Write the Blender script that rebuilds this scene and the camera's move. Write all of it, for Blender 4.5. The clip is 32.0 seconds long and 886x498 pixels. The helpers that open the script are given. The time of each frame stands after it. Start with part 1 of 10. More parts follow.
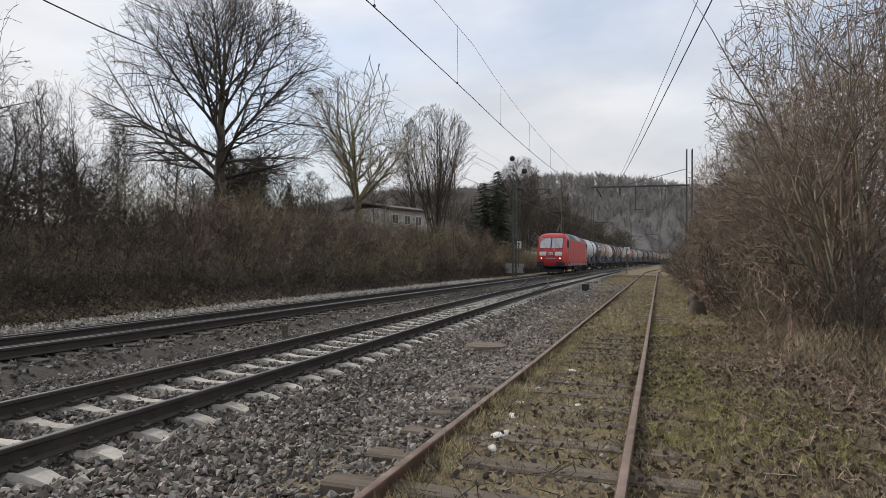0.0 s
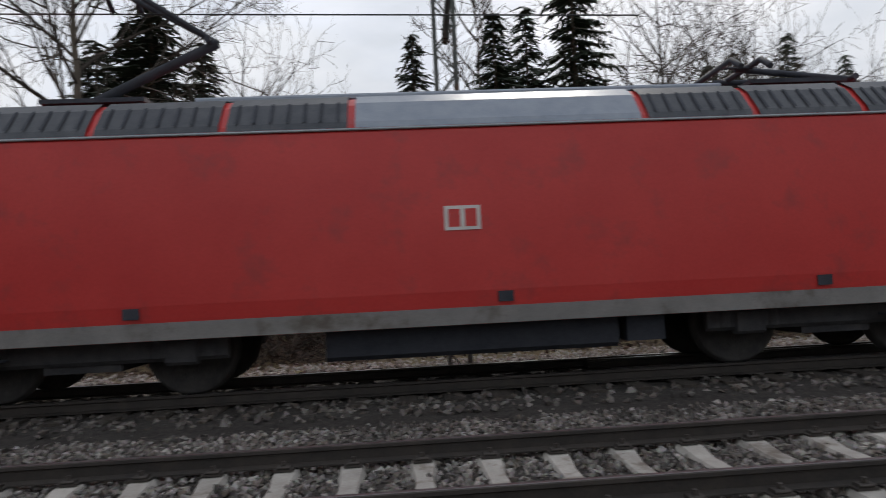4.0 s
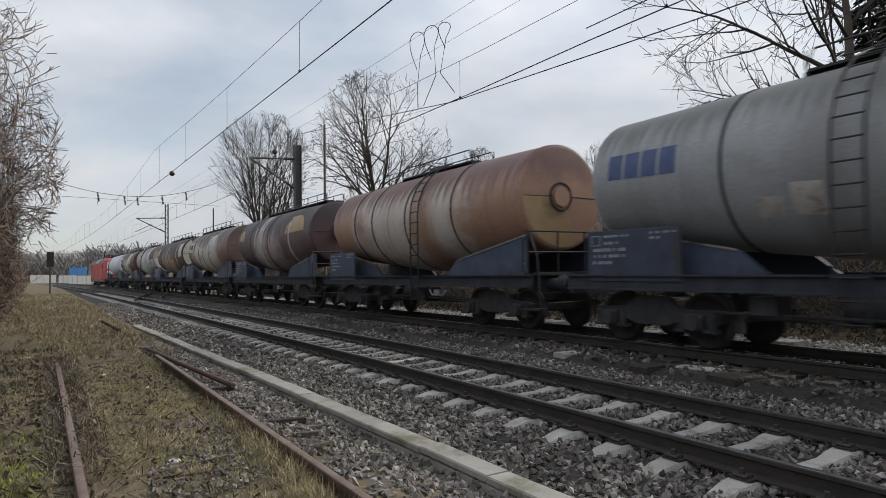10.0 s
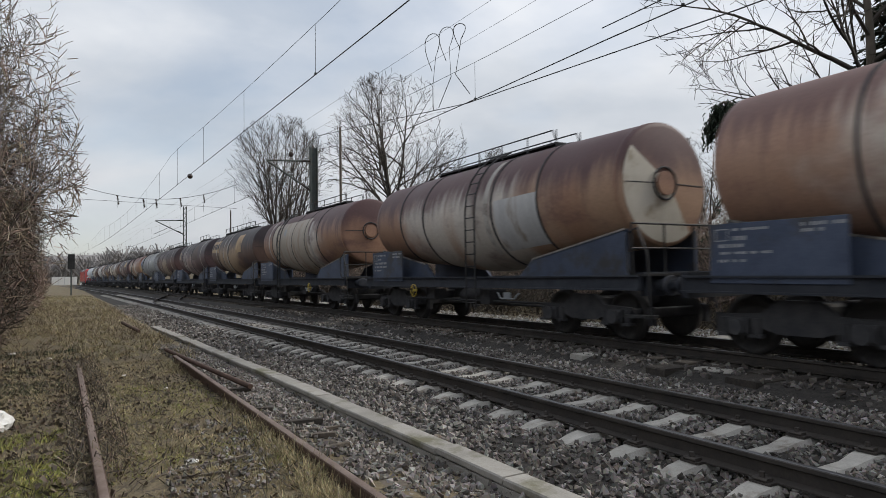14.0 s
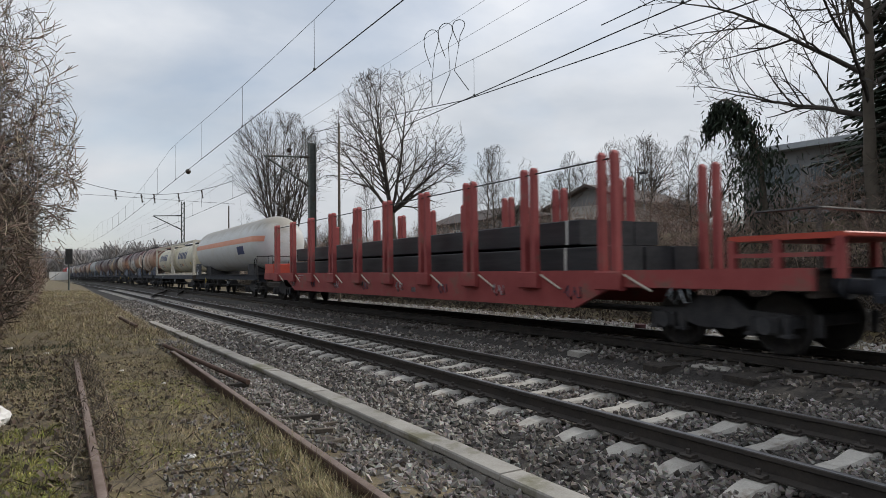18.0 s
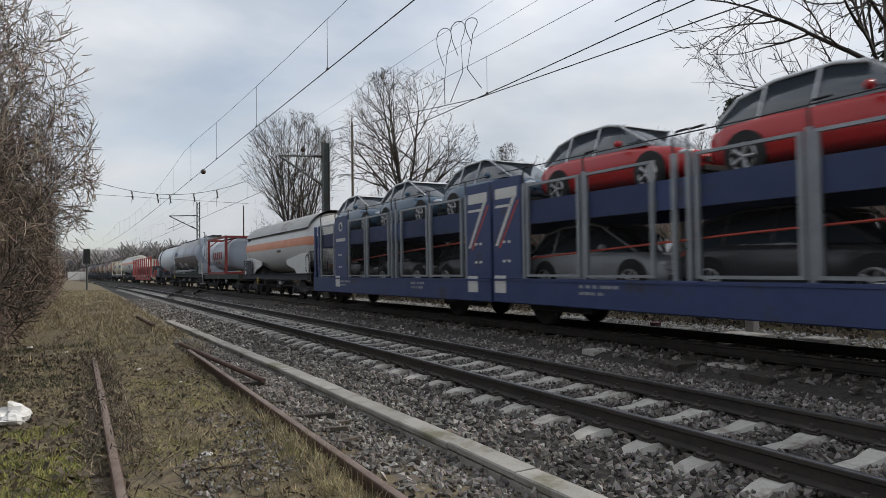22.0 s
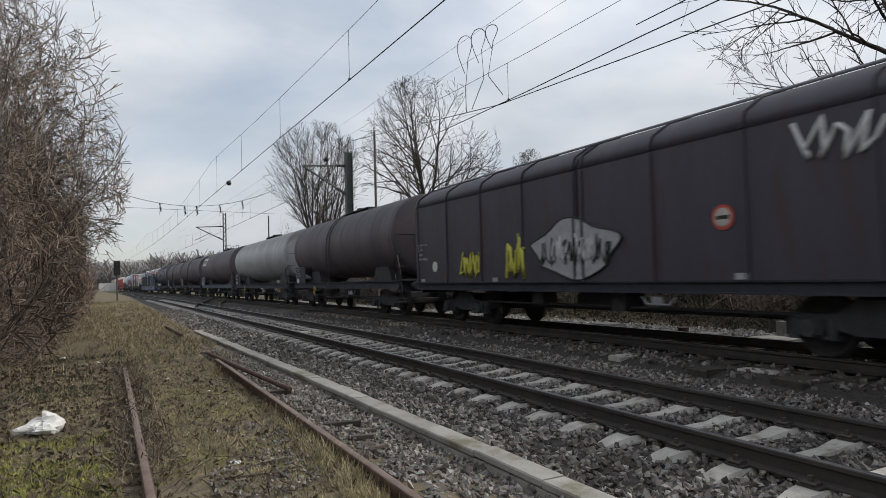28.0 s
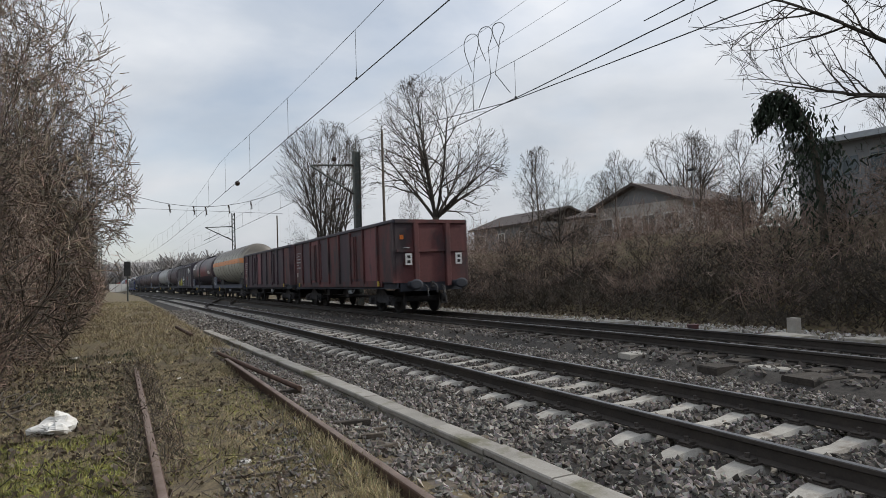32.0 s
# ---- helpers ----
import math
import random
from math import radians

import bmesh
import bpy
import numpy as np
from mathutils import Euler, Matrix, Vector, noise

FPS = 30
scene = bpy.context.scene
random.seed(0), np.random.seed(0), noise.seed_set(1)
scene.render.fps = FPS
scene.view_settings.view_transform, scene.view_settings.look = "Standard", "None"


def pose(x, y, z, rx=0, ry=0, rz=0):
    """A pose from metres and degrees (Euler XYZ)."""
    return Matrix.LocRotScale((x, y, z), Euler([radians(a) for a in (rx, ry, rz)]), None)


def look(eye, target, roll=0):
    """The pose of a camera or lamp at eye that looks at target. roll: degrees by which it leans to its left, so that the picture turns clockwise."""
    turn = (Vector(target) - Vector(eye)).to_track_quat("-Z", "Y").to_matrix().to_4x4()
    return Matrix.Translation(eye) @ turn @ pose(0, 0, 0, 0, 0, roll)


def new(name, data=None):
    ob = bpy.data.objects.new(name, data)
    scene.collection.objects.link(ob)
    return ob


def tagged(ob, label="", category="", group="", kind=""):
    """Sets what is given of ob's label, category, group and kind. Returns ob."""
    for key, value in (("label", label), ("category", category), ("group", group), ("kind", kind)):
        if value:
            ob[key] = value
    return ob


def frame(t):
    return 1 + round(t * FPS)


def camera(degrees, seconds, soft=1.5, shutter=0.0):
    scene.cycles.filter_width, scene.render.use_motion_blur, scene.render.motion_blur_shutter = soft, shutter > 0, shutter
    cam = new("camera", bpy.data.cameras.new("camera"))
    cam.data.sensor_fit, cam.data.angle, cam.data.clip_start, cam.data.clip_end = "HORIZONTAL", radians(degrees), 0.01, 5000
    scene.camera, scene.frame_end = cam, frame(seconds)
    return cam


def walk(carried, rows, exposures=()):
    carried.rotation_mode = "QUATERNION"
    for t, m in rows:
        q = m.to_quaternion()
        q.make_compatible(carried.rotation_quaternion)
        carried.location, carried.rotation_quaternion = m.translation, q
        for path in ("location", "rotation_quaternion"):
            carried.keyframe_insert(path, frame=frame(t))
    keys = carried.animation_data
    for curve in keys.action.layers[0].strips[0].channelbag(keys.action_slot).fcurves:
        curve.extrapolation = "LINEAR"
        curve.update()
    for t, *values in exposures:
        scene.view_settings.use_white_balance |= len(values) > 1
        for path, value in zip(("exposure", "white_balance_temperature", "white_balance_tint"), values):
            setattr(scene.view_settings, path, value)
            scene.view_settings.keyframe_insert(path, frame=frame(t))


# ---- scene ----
# One long goods train passes a bend-free stretch of double track; the camera stands beside a rusty siding and turns to follow.
EYE = (0.0, 0.0, 1.457)          # height above the rails of the near main track
VIEW = [                          # seconds, yaw, pitch, roll
    (0.0, -73.39, 1.20, -0.50),
    (0.5, -73.64, 1.68, -0.53),
    (1.0, -74.04, 3.13, -0.52),
    (1.5, -74.20, 3.19, -0.20),
    (2.0, -73.62, 3.12, 0.28),
    (2.5, -69.32, 3.08, 1.94),
    (3.0, -55.85, 3.98, 3.28),
    (3.1, -52.85, 3.69, 3.15),
    (3.2, -48.63, 3.30, 3.40),
    (3.3, -43.66, 3.05, 3.50),
    (3.4, -37.90, 2.98, 3.20),
    (3.5, -31.87, 3.20, 3.00),
    (4.0, -3.70, 3.05, 2.80),
    (4.5, 18.20, 2.80, 2.60),
    (5.0, 33.40, 2.55, 2.45),
    (5.5, 42.40, 2.40, 2.25),
    (6.0, 47.87, 2.40, 0.02),
    (6.5, 52.21, 1.83, 0.61),
    (7.0, 54.62, 2.31, 0.49),
    (7.5, 56.11, 2.02, 1.03),
    (8.0, 57.27, 1.97, 1.04),
    (8.5, 58.00, 1.93, 1.06),
    (9.0, 58.03, 1.91, 1.11),
    (9.5, 57.77, 1.83, 0.95),
    (10.0, 58.21, 1.80, 0.73),
    (10.5, 58.70, 1.91, 0.97),
    (11.0, 58.96, 1.76, 0.65),
    (11.5, 59.11, 1.65, 0.73),
    (12.0, 59.41, 1.76, 0.84),
    (12.5, 59.33, 1.78, 0.76),
    (13.0, 59.55, 1.86, 0.67),
    (13.5, 59.49, 1.79, 0.73),
    (14.0, 59.60, 1.94, 0.83),
    (14.5, 59.82, 2.11, 0.59),
    (16.5, 59.66, 2.83, 0.57),
    (17.0, 59.39, 2.49, 0.46),
    (17.5, 59.38, 2.08, 0.39),
    (18.0, 59.43, 1.63, 0.57),
    (18.5, 59.85, 1.25, 0.66),
    (19.0, 59.75, 1.29, 0.73),
    (19.5, 59.55, 1.26, 0.75),
    (20.0, 59.97, 1.19, 0.80),
    (20.5, 60.46, 1.10, 0.88),
    (21.0, 60.41, 1.18, 0.86),
    (21.5, 60.70, 1.26, 0.93),
    (22.0, 60.64, 1.51, 0.79),
    (22.5, 60.69, 1.72, 1.01),
    (23.0, 60.70, 1.62, 1.06),
    (23.5, 61.07, 1.51, 1.08),
    (24.0, 61.21, 1.59, 1.03),
    (24.5, 61.69, 1.94, 1.13),
    (25.0, 62.00, 2.32, 1.08),
    (25.5, 62.42, 2.53, 1.43),
    (27.5, 62.58, 2.18, 1.76),
    (28.0, 62.75, 2.19, 1.53),
    (28.5, 63.01, 2.33, 1.46),
    (29.0, 62.75, 2.32, 1.53),
    (29.5, 62.51, 2.50, 1.41),
    (30.0, 62.25, 2.44, 1.44),
    (30.5, 62.41, 2.38, 1.57),
    (31.0, 62.56, 2.35, 1.67),
    (31.5, 62.77, 2.15, 1.64),
    (32.0, 63.49, 2.09, 1.89),
]
cam = camera(69.0, 32.0, soft=0.75, shutter=0.15)
walk(cam, [(t, pose(*EYE, 90 + p, r, y)) for t, y, p, r in VIEW],
     exposures=((0.0, 0.48, 6850, 11), (2.8, 0.44, 6750, 11), (5.5, 0.25, 6550, 9), (32.0, 0.27, 6550, 9)))

# ---- light ----
SUN_AZ, SUN_EL = radians(75), radians(38)     # azimuth from +x towards +y
world = bpy.data.worlds.new("overcast_sky")
scene.world = world
world.use_nodes = True
nt = world.node_tree
nt.nodes.clear()
w_out = nt.nodes.new("ShaderNodeOutputWorld")
sky = nt.nodes.new("ShaderNodeTexSky")
sky.sky_type, sky.sun_disc = "NISHITA", False
sky.sun_elevation, sky.sun_rotation = SUN_EL, radians(90) - SUN_AZ
sky_bg = nt.nodes.new("ShaderNodeBackground")
sky_bg.inputs["Strength"].default_value = 0.115
nt.links.new(sky.outputs[0], sky_bg.inputs["Color"])
geo = nt.nodes.new("ShaderNodeTexCoord")
flat = nt.nodes.new("ShaderNodeMapping")
flat.inputs["Scale"].default_value = (1.0, 1.0, 2.6)
nt.links.new(geo.outputs["Generated"], flat.inputs["Vector"])
n1 = nt.nodes.new("ShaderNodeTexNoise")
n1.inputs["Scale"].default_value, n1.inputs["Detail"].default_value, n1.inputs["Roughness"].default_value = 1.7, 7.0, 0.5
n1.inputs["Distortion"].default_value = 0.4
nt.links.new(flat.outputs[0], n1.inputs["Vector"])
n2 = nt.nodes.new("ShaderNodeTexNoise")
n2.inputs["Scale"].default_value, n2.inputs["Detail"].default_value = 2.9, 6.0
nt.links.new(flat.outputs[0], n2.inputs["Vector"])
tone = nt.nodes.new("ShaderNodeValToRGB")
tone.color_ramp.elements[0].position, tone.color_ramp.elements[0].color = 0.34, (0.455, 0.49, 0.545, 1)
tone.color_ramp.elements[1].position, tone.color_ramp.elements[1].color = 0.66, (0.645, 0.66, 0.695, 1)
nt.links.new(n2.outputs[0], tone.inputs[0])
cover = nt.nodes.new("ShaderNodeValToRGB")
cover.color_ramp.elements[0].position, cover.color_ramp.elements[0].color = 0.32, (0.4, 0.4, 0.4, 1)
cover.color_ramp.elements[1].position, cover.color_ramp.elements[1].color = 0.56, (0.97, 0.97, 0.97, 1)
nt.links.new(n1.outputs[0], cover.inputs[0])
cloud_bg = nt.nodes.new("ShaderNodeBackground")
cloud_bg.inputs["Strength"].default_value = 1.13
height = nt.nodes.new("ShaderNodeSeparateXYZ")        # an overcast sky is dimmer towards the horizon
nt.links.new(geo.outputs["Generated"], height.inputs[0])
rise = nt.nodes.new("ShaderNodeMapRange")
rise.inputs["From Min"].default_value, rise.inputs["From Max"].default_value = 0.0, 0.4
rise.inputs["To Min"].default_value, rise.inputs["To Max"].default_value = 0.73, 1.06
nt.links.new(height.outputs["Z"], rise.inputs["Value"])
dim = nt.nodes.new("ShaderNodeHueSaturation")
nt.links.new(rise.outputs[0], dim.inputs["Value"])
nt.links.new(tone.outputs[0], dim.inputs["Color"])
nt.links.new(dim.outputs[0], cloud_bg.inputs["Color"])
w_mix = nt.nodes.new("ShaderNodeMixShader")
nt.links.new(cover.outputs[0], w_mix.inputs[0])
nt.links.new(sky_bg.outputs[0], w_mix.inputs[1])
nt.links.new(cloud_bg.outputs[0], w_mix.inputs[2])
nt.links.new(w_mix.outputs[0], w_out.inputs[0])
sun_data = bpy.data.lights.new("sun", "SUN")
sun_data.energy, sun_data.angle, sun_data.color = 1.85, radians(6), (1.0, 0.95, 0.87)
sun = new("sun", sun_data)
sun.matrix_world = look((60 * math.cos(SUN_AZ) * math.cos(SUN_EL), 60 * math.sin(SUN_AZ) * math.cos(SUN_EL), 60 * math.sin(SUN_EL)), (0, 0, 0))


# ---- materials ----
def mat(name, color, color2=None, rough=0.7, metal=0.0, scale=6.0, amount=0.5, fine=60.0, bump=0.15, stretch=(1, 1, 1), rand=0.0, spots=None, spot_scale=1.5, spot_amount=0.5, space="Object"):
    """Two-scale noise between two colours, fine relief, and an optional third colour in patches."""
    m = bpy.data.materials.new(name)
    m.use_nodes = True
    t = m.node_tree
    b = t.nodes["Principled BSDF"]
    b.inputs["Roughness"].default_value, b.inputs["Metallic"].default_value = rough, metal
    c2 = color2 or tuple(min(1, c * 1.35 + 0.01) for c in color)
    tc = t.nodes.new("ShaderNodeTexCoord")
    mp = t.nodes.new("ShaderNodeMapping")
    mp.inputs["Scale"].default_value = stretch
    if rand:                         # shift the pattern from piece to piece
        oi = t.nodes.new("ShaderNodeObjectInfo")
        mul = t.nodes.new("ShaderNodeMath")
        mul.operation = "MULTIPLY"
        mul.inputs[1].default_value = 37.0
        t.links.new(oi.outputs["Random"], mul.inputs[0])
        t.links.new(mul.outputs[0], mp.inputs["Location"])
    t.links.new(tc.outputs[space], mp.inputs["Vector"])
    a = t.nodes.new("ShaderNodeTexNoise")
    a.inputs["Scale"].default_value, a.inputs["Detail"].default_value, a.inputs["Roughness"].default_value = scale, 6.0, 0.62
    t.links.new(mp.outputs[0], a.inputs["Vector"])
    f = t.nodes.new("ShaderNodeTexNoise")
    f.inputs["Scale"].default_value, f.inputs["Detail"].default_value = fine, 3.0
    t.links.new(mp.outputs[0], f.inputs["Vector"])
    r = t.nodes.new("ShaderNodeValToRGB")
    r.color_ramp.elements[0].position, r.color_ramp.elements[0].color = 0.5 - 0.3 * amount, (*color, 1)
    r.color_ramp.elements[1].position, r.color_ramp.elements[1].color = 0.5 + 0.3 * amount, (*c2, 1)
    mixn = t.nodes.new("ShaderNodeMath")
    mixn.operation = "MULTIPLY_ADD"
    mixn.inputs[1].default_value = 0.35
    t.links.new(f.outputs[0], mixn.inputs[0])
    half = t.nodes.new("ShaderNodeMath")
    half.operation = "MULTIPLY"
    half.inputs[1].default_value = 0.65
    t.links.new(a.outputs[0], half.inputs[0])
    t.links.new(half.outputs[0], mixn.inputs[2])
    t.links.new(mixn.outputs[0], r.inputs[0])
    col = r.outputs[0]
    if spots:
        s = t.nodes.new("ShaderNodeTexNoise")
        s.inputs["Scale"].default_value, s.inputs["Detail"].default_value, s.inputs["Roughness"].default_value = spot_scale, 7.0, 0.65
        t.links.new(mp.outputs[0], s.inputs["Vector"])
        sr = t.nodes.new("ShaderNodeValToRGB")
        sr.color_ramp.elements[0].position, sr.color_ramp.elements[1].position = 0.62 - 0.22 * spot_amount, 0.74 - 0.22 * spot_amount
        t.links.new(s.outputs[0], sr.inputs[0])
        mx = t.nodes.new("ShaderNodeMix")
        mx.data_type = "RGBA"
        t.links.new(sr.outputs[0], mx.inputs["Factor"])
        t.links.new(col, mx.inputs["A"])
        mx.inputs["B"].default_value = (*spots, 1)
        col = mx.outputs["Result"]
    if rand:                         # a slight change of value from piece to piece
        hs = t.nodes.new("ShaderNodeHueSaturation")
        ml = t.nodes.new("ShaderNodeMath")
        ml.operation = "MULTIPLY_ADD"
        ml.inputs[1].default_value, ml.inputs[2].default_value = rand, 1 - rand / 2
        t.links.new(oi.outputs["Random"], ml.inputs[0])
        t.links.new(ml.outputs[0], hs.inputs["Value"])
        t.links.new(col, hs.inputs["Color"])
        col = hs.outputs[0]
    t.links.new(col, b.inputs["Base Color"])
    if bump:
        bp = t.nodes.new("ShaderNodeBump")
        bp.inputs["Strength"].default_value, bp.inputs["Distance"].default_value = bump, 0.02
        t.links.new(mixn.outputs[0], bp.inputs["Height"])
        t.links.new(bp.outputs[0], b.inputs["Normal"])
    return m


def island_mat(name, colors, rough=0.9, patch=0.0, low=0.45, high=1.6):
    """A colour for each loose piece of one mesh; patch adds lighter and darker tufts of that many to the metre."""
    m = bpy.data.materials.new(name)
    m.use_nodes = True
    t = m.node_tree
    b = t.nodes["Principled BSDF"]
    b.inputs["Roughness"].default_value = rough
    g = t.nodes.new("ShaderNodeNewGeometry")
    r = t.nodes.new("ShaderNodeValToRGB")
    while len(r.color_ramp.elements) < len(colors):
        r.color_ramp.elements.new(0.5)
    for i, c in enumerate(colors):
        r.color_ramp.elements[i].position, r.color_ramp.elements[i].color = i / (len(colors) - 1), (*c, 1)
    t.links.new(g.outputs["Random Per Island"], r.inputs[0])
    tc = t.nodes.new("ShaderNodeTexCoord")
    n = t.nodes.new("ShaderNodeTexNoise")
    n.inputs["Scale"].default_value, n.inputs["Detail"].default_value = 35.0, 4.0
    t.links.new(tc.outputs["Object"], n.inputs["Vector"])
    mx = t.nodes.new("ShaderNodeMix")
    mx.data_type, mx.blend_type = "RGBA", "MULTIPLY"
    mx.inputs["Factor"].default_value = 0.6
    t.links.new(r.outputs[0], mx.inputs["A"])
    t.links.new(n.outputs["Color"], mx.inputs["B"])
    bright = t.nodes.new("ShaderNodeHueSaturation")
    bright.inputs["Value"].default_value, bright.inputs["Saturation"].default_value = 1.45, 0.85
    t.links.new(mx.outputs["Result"], bright.inputs["Color"])
    if patch:
        tuft = t.nodes.new("ShaderNodeTexNoise")
        tuft.inputs["Scale"].default_value, tuft.inputs["Detail"].default_value, tuft.inputs["Roughness"].default_value = patch, 3.0, 0.6
        t.links.new(tc.outputs["Object"], tuft.inputs["Vector"])
        span = t.nodes.new("ShaderNodeMapRange")
        span.inputs["From Min"].default_value, span.inputs["From Max"].default_value = 0.36, 0.64
        span.inputs["To Min"].default_value, span.inputs["To Max"].default_value = 1.45 * low, 1.45 * high
        t.links.new(tuft.outputs[0], span.inputs["Value"])
        t.links.new(span.outputs[0], bright.inputs["Value"])
    t.links.new(bright.outputs[0], b.inputs["Base Color"])
    return m


def tank_mat(name, base, stain, soot, streak=0.5, top=3.7, rough=0.45, sootiness=0.5, ends=None, reach=2.6):
    """Painted tank shell with vertical dirt streaks, rusty zones along the barrel and soot on its crown."""
    m = bpy.data.materials.new(name)
    m.use_nodes = True
    t = m.node_tree
    b = t.nodes["Principled BSDF"]
    tc = t.nodes.new("ShaderNodeTexCoord")
    oi = t.nodes.new("ShaderNodeObjectInfo")
    mul = t.nodes.new("ShaderNodeMath")
    mul.operation = "MULTIPLY"
    mul.inputs[1].default_value = 91.0
    t.links.new(oi.outputs["Random"], mul.inputs[0])

    def noise_of(sx, sy, sz, scale, detail=6.0):
        mp = t.nodes.new("ShaderNodeMapping")
        mp.inputs["Scale"].default_value = (sx, sy, sz)
        t.links.new(mul.outputs[0], mp.inputs["Location"])
        t.links.new(tc.outputs["Object"], mp.inputs["Vector"])
        n = t.nodes.new("ShaderNodeTexNoise")
        n.inputs["Scale"].default_value, n.inputs["Detail"].default_value, n.inputs["Roughness"].default_value = scale, detail, 0.6
        t.links.new(mp.outputs[0], n.inputs["Vector"])
        return n.outputs[0]

    def ramp(x, lo, hi):
        r = t.nodes.new("ShaderNodeMapRange")
        r.interpolation_type = "SMOOTHSTEP"
        r.inputs["From Min"].default_value, r.inputs["From Max"].default_value = lo, hi
        t.links.new(x, r.inputs["Value"])
        return r.outputs[0]

    def over(a, color, fac):
        mx = t.nodes.new("ShaderNodeMix")
        mx.data_type = "RGBA"
        t.links.new(fac, mx.inputs["Factor"])
        t.links.new(a, mx.inputs["A"])
        mx.inputs["B"].default_value = (*color, 1)
        return mx.outputs["Result"]

    start = t.nodes.new("ShaderNodeRGB")
    start.outputs[0].default_value = (*base, 1)
    zones = noise_of(1.0, 0.12, 0.18, 0.55)
    streaks = noise_of(5.0, 0.5, 0.35, 1.0)
    grit = noise_of(1, 1, 1, 22.0)
    first = start.outputs[0]
    sep = t.nodes.new("ShaderNodeSeparateXYZ")
    t.links.new(tc.outputs["Object"], sep.inputs[0])
    if ends:                         # grime lies thicker towards both ends of the barrel
        far = t.nodes.new("ShaderNodeMath")
        far.operation = "ABSOLUTE"
        t.links.new(sep.outputs["X"], far.inputs[0])
        wave = t.nodes.new("ShaderNodeMath")
        wave.operation = "MULTIPLY_ADD"
        wave.inputs[1].default_value = 5.0
        t.links.new(noise_of(0.8, 0.5, 0.9, 0.7, 3.0), wave.inputs[0])
        t.links.new(far.outputs[0], wave.inputs[2])
        first = over(first, ends, ramp(wave.outputs[0], reach + 1.9, reach + 3.6))
    col = over(first, stain, ramp(zones, 0.64 - 0.34 * streak, 0.78 - 0.24 * streak))
    col = over(col, tuple(0.55 * s + 0.45 * d for s, d in zip(stain, soot)), ramp(streaks, 0.66 - 0.2 * streak, 0.82 - 0.14 * streak))
    thin = t.nodes.new("ShaderNodeMath")
    thin.operation = "MULTIPLY"
    thin.inputs[1].default_value = 0.35 + 0.3 * min(1.0, sootiness + 0.2) if sootiness > 0.12 else 0.12
    t.links.new(ramp(noise_of(0.7, 0.5, 1.3, 1.1), 0.5, 0.7), thin.inputs[0])
    col = over(col, tuple(1.5 * s for s in soot), thin.outputs[0])
    add = t.nodes.new("ShaderNodeMath")
    add.operation = "MULTIPLY_ADD"
    add.inputs[1].default_value = 1.6
    t.links.new(streaks, add.inputs[0])
    t.links.new(sep.outputs["Z"], add.inputs[2])
    col = over(col, soot, ramp(add.outputs[0], top + 0.7 - 1.15 * sootiness, top + 1.15 - 0.65 * sootiness))
    mx = t.nodes.new("ShaderNodeMix")
    mx.data_type, mx.blend_type = "RGBA", "OVERLAY"
    mx.inputs["Factor"].default_value = 0.35
    t.links.new(col, mx.inputs["A"])
    t.links.new(grit, mx.inputs["B"])
    t.links.new(mx.outputs["Result"], b.inputs["Base Color"])
    rr = t.nodes.new("ShaderNodeMapRange")
    rr.inputs["To Min"].default_value, rr.inputs["To Max"].default_value = rough - 0.12, rough + 0.22
    t.links.new(zones, rr.inputs["Value"])
    t.links.new(rr.outputs[0], b.inputs["Roughness"])
    b.inputs["Specular IOR Level"].default_value = 0.55 - 0.15 * sootiness
    bp = t.nodes.new("ShaderNodeBump")
    bp.inputs["Strength"].default_value, bp.inputs["Distance"].default_value = 0.06, 0.02
    t.links.new(grit, bp.inputs["Height"])
    t.links.new(bp.outputs[0], b.inputs["Normal"])
    return m


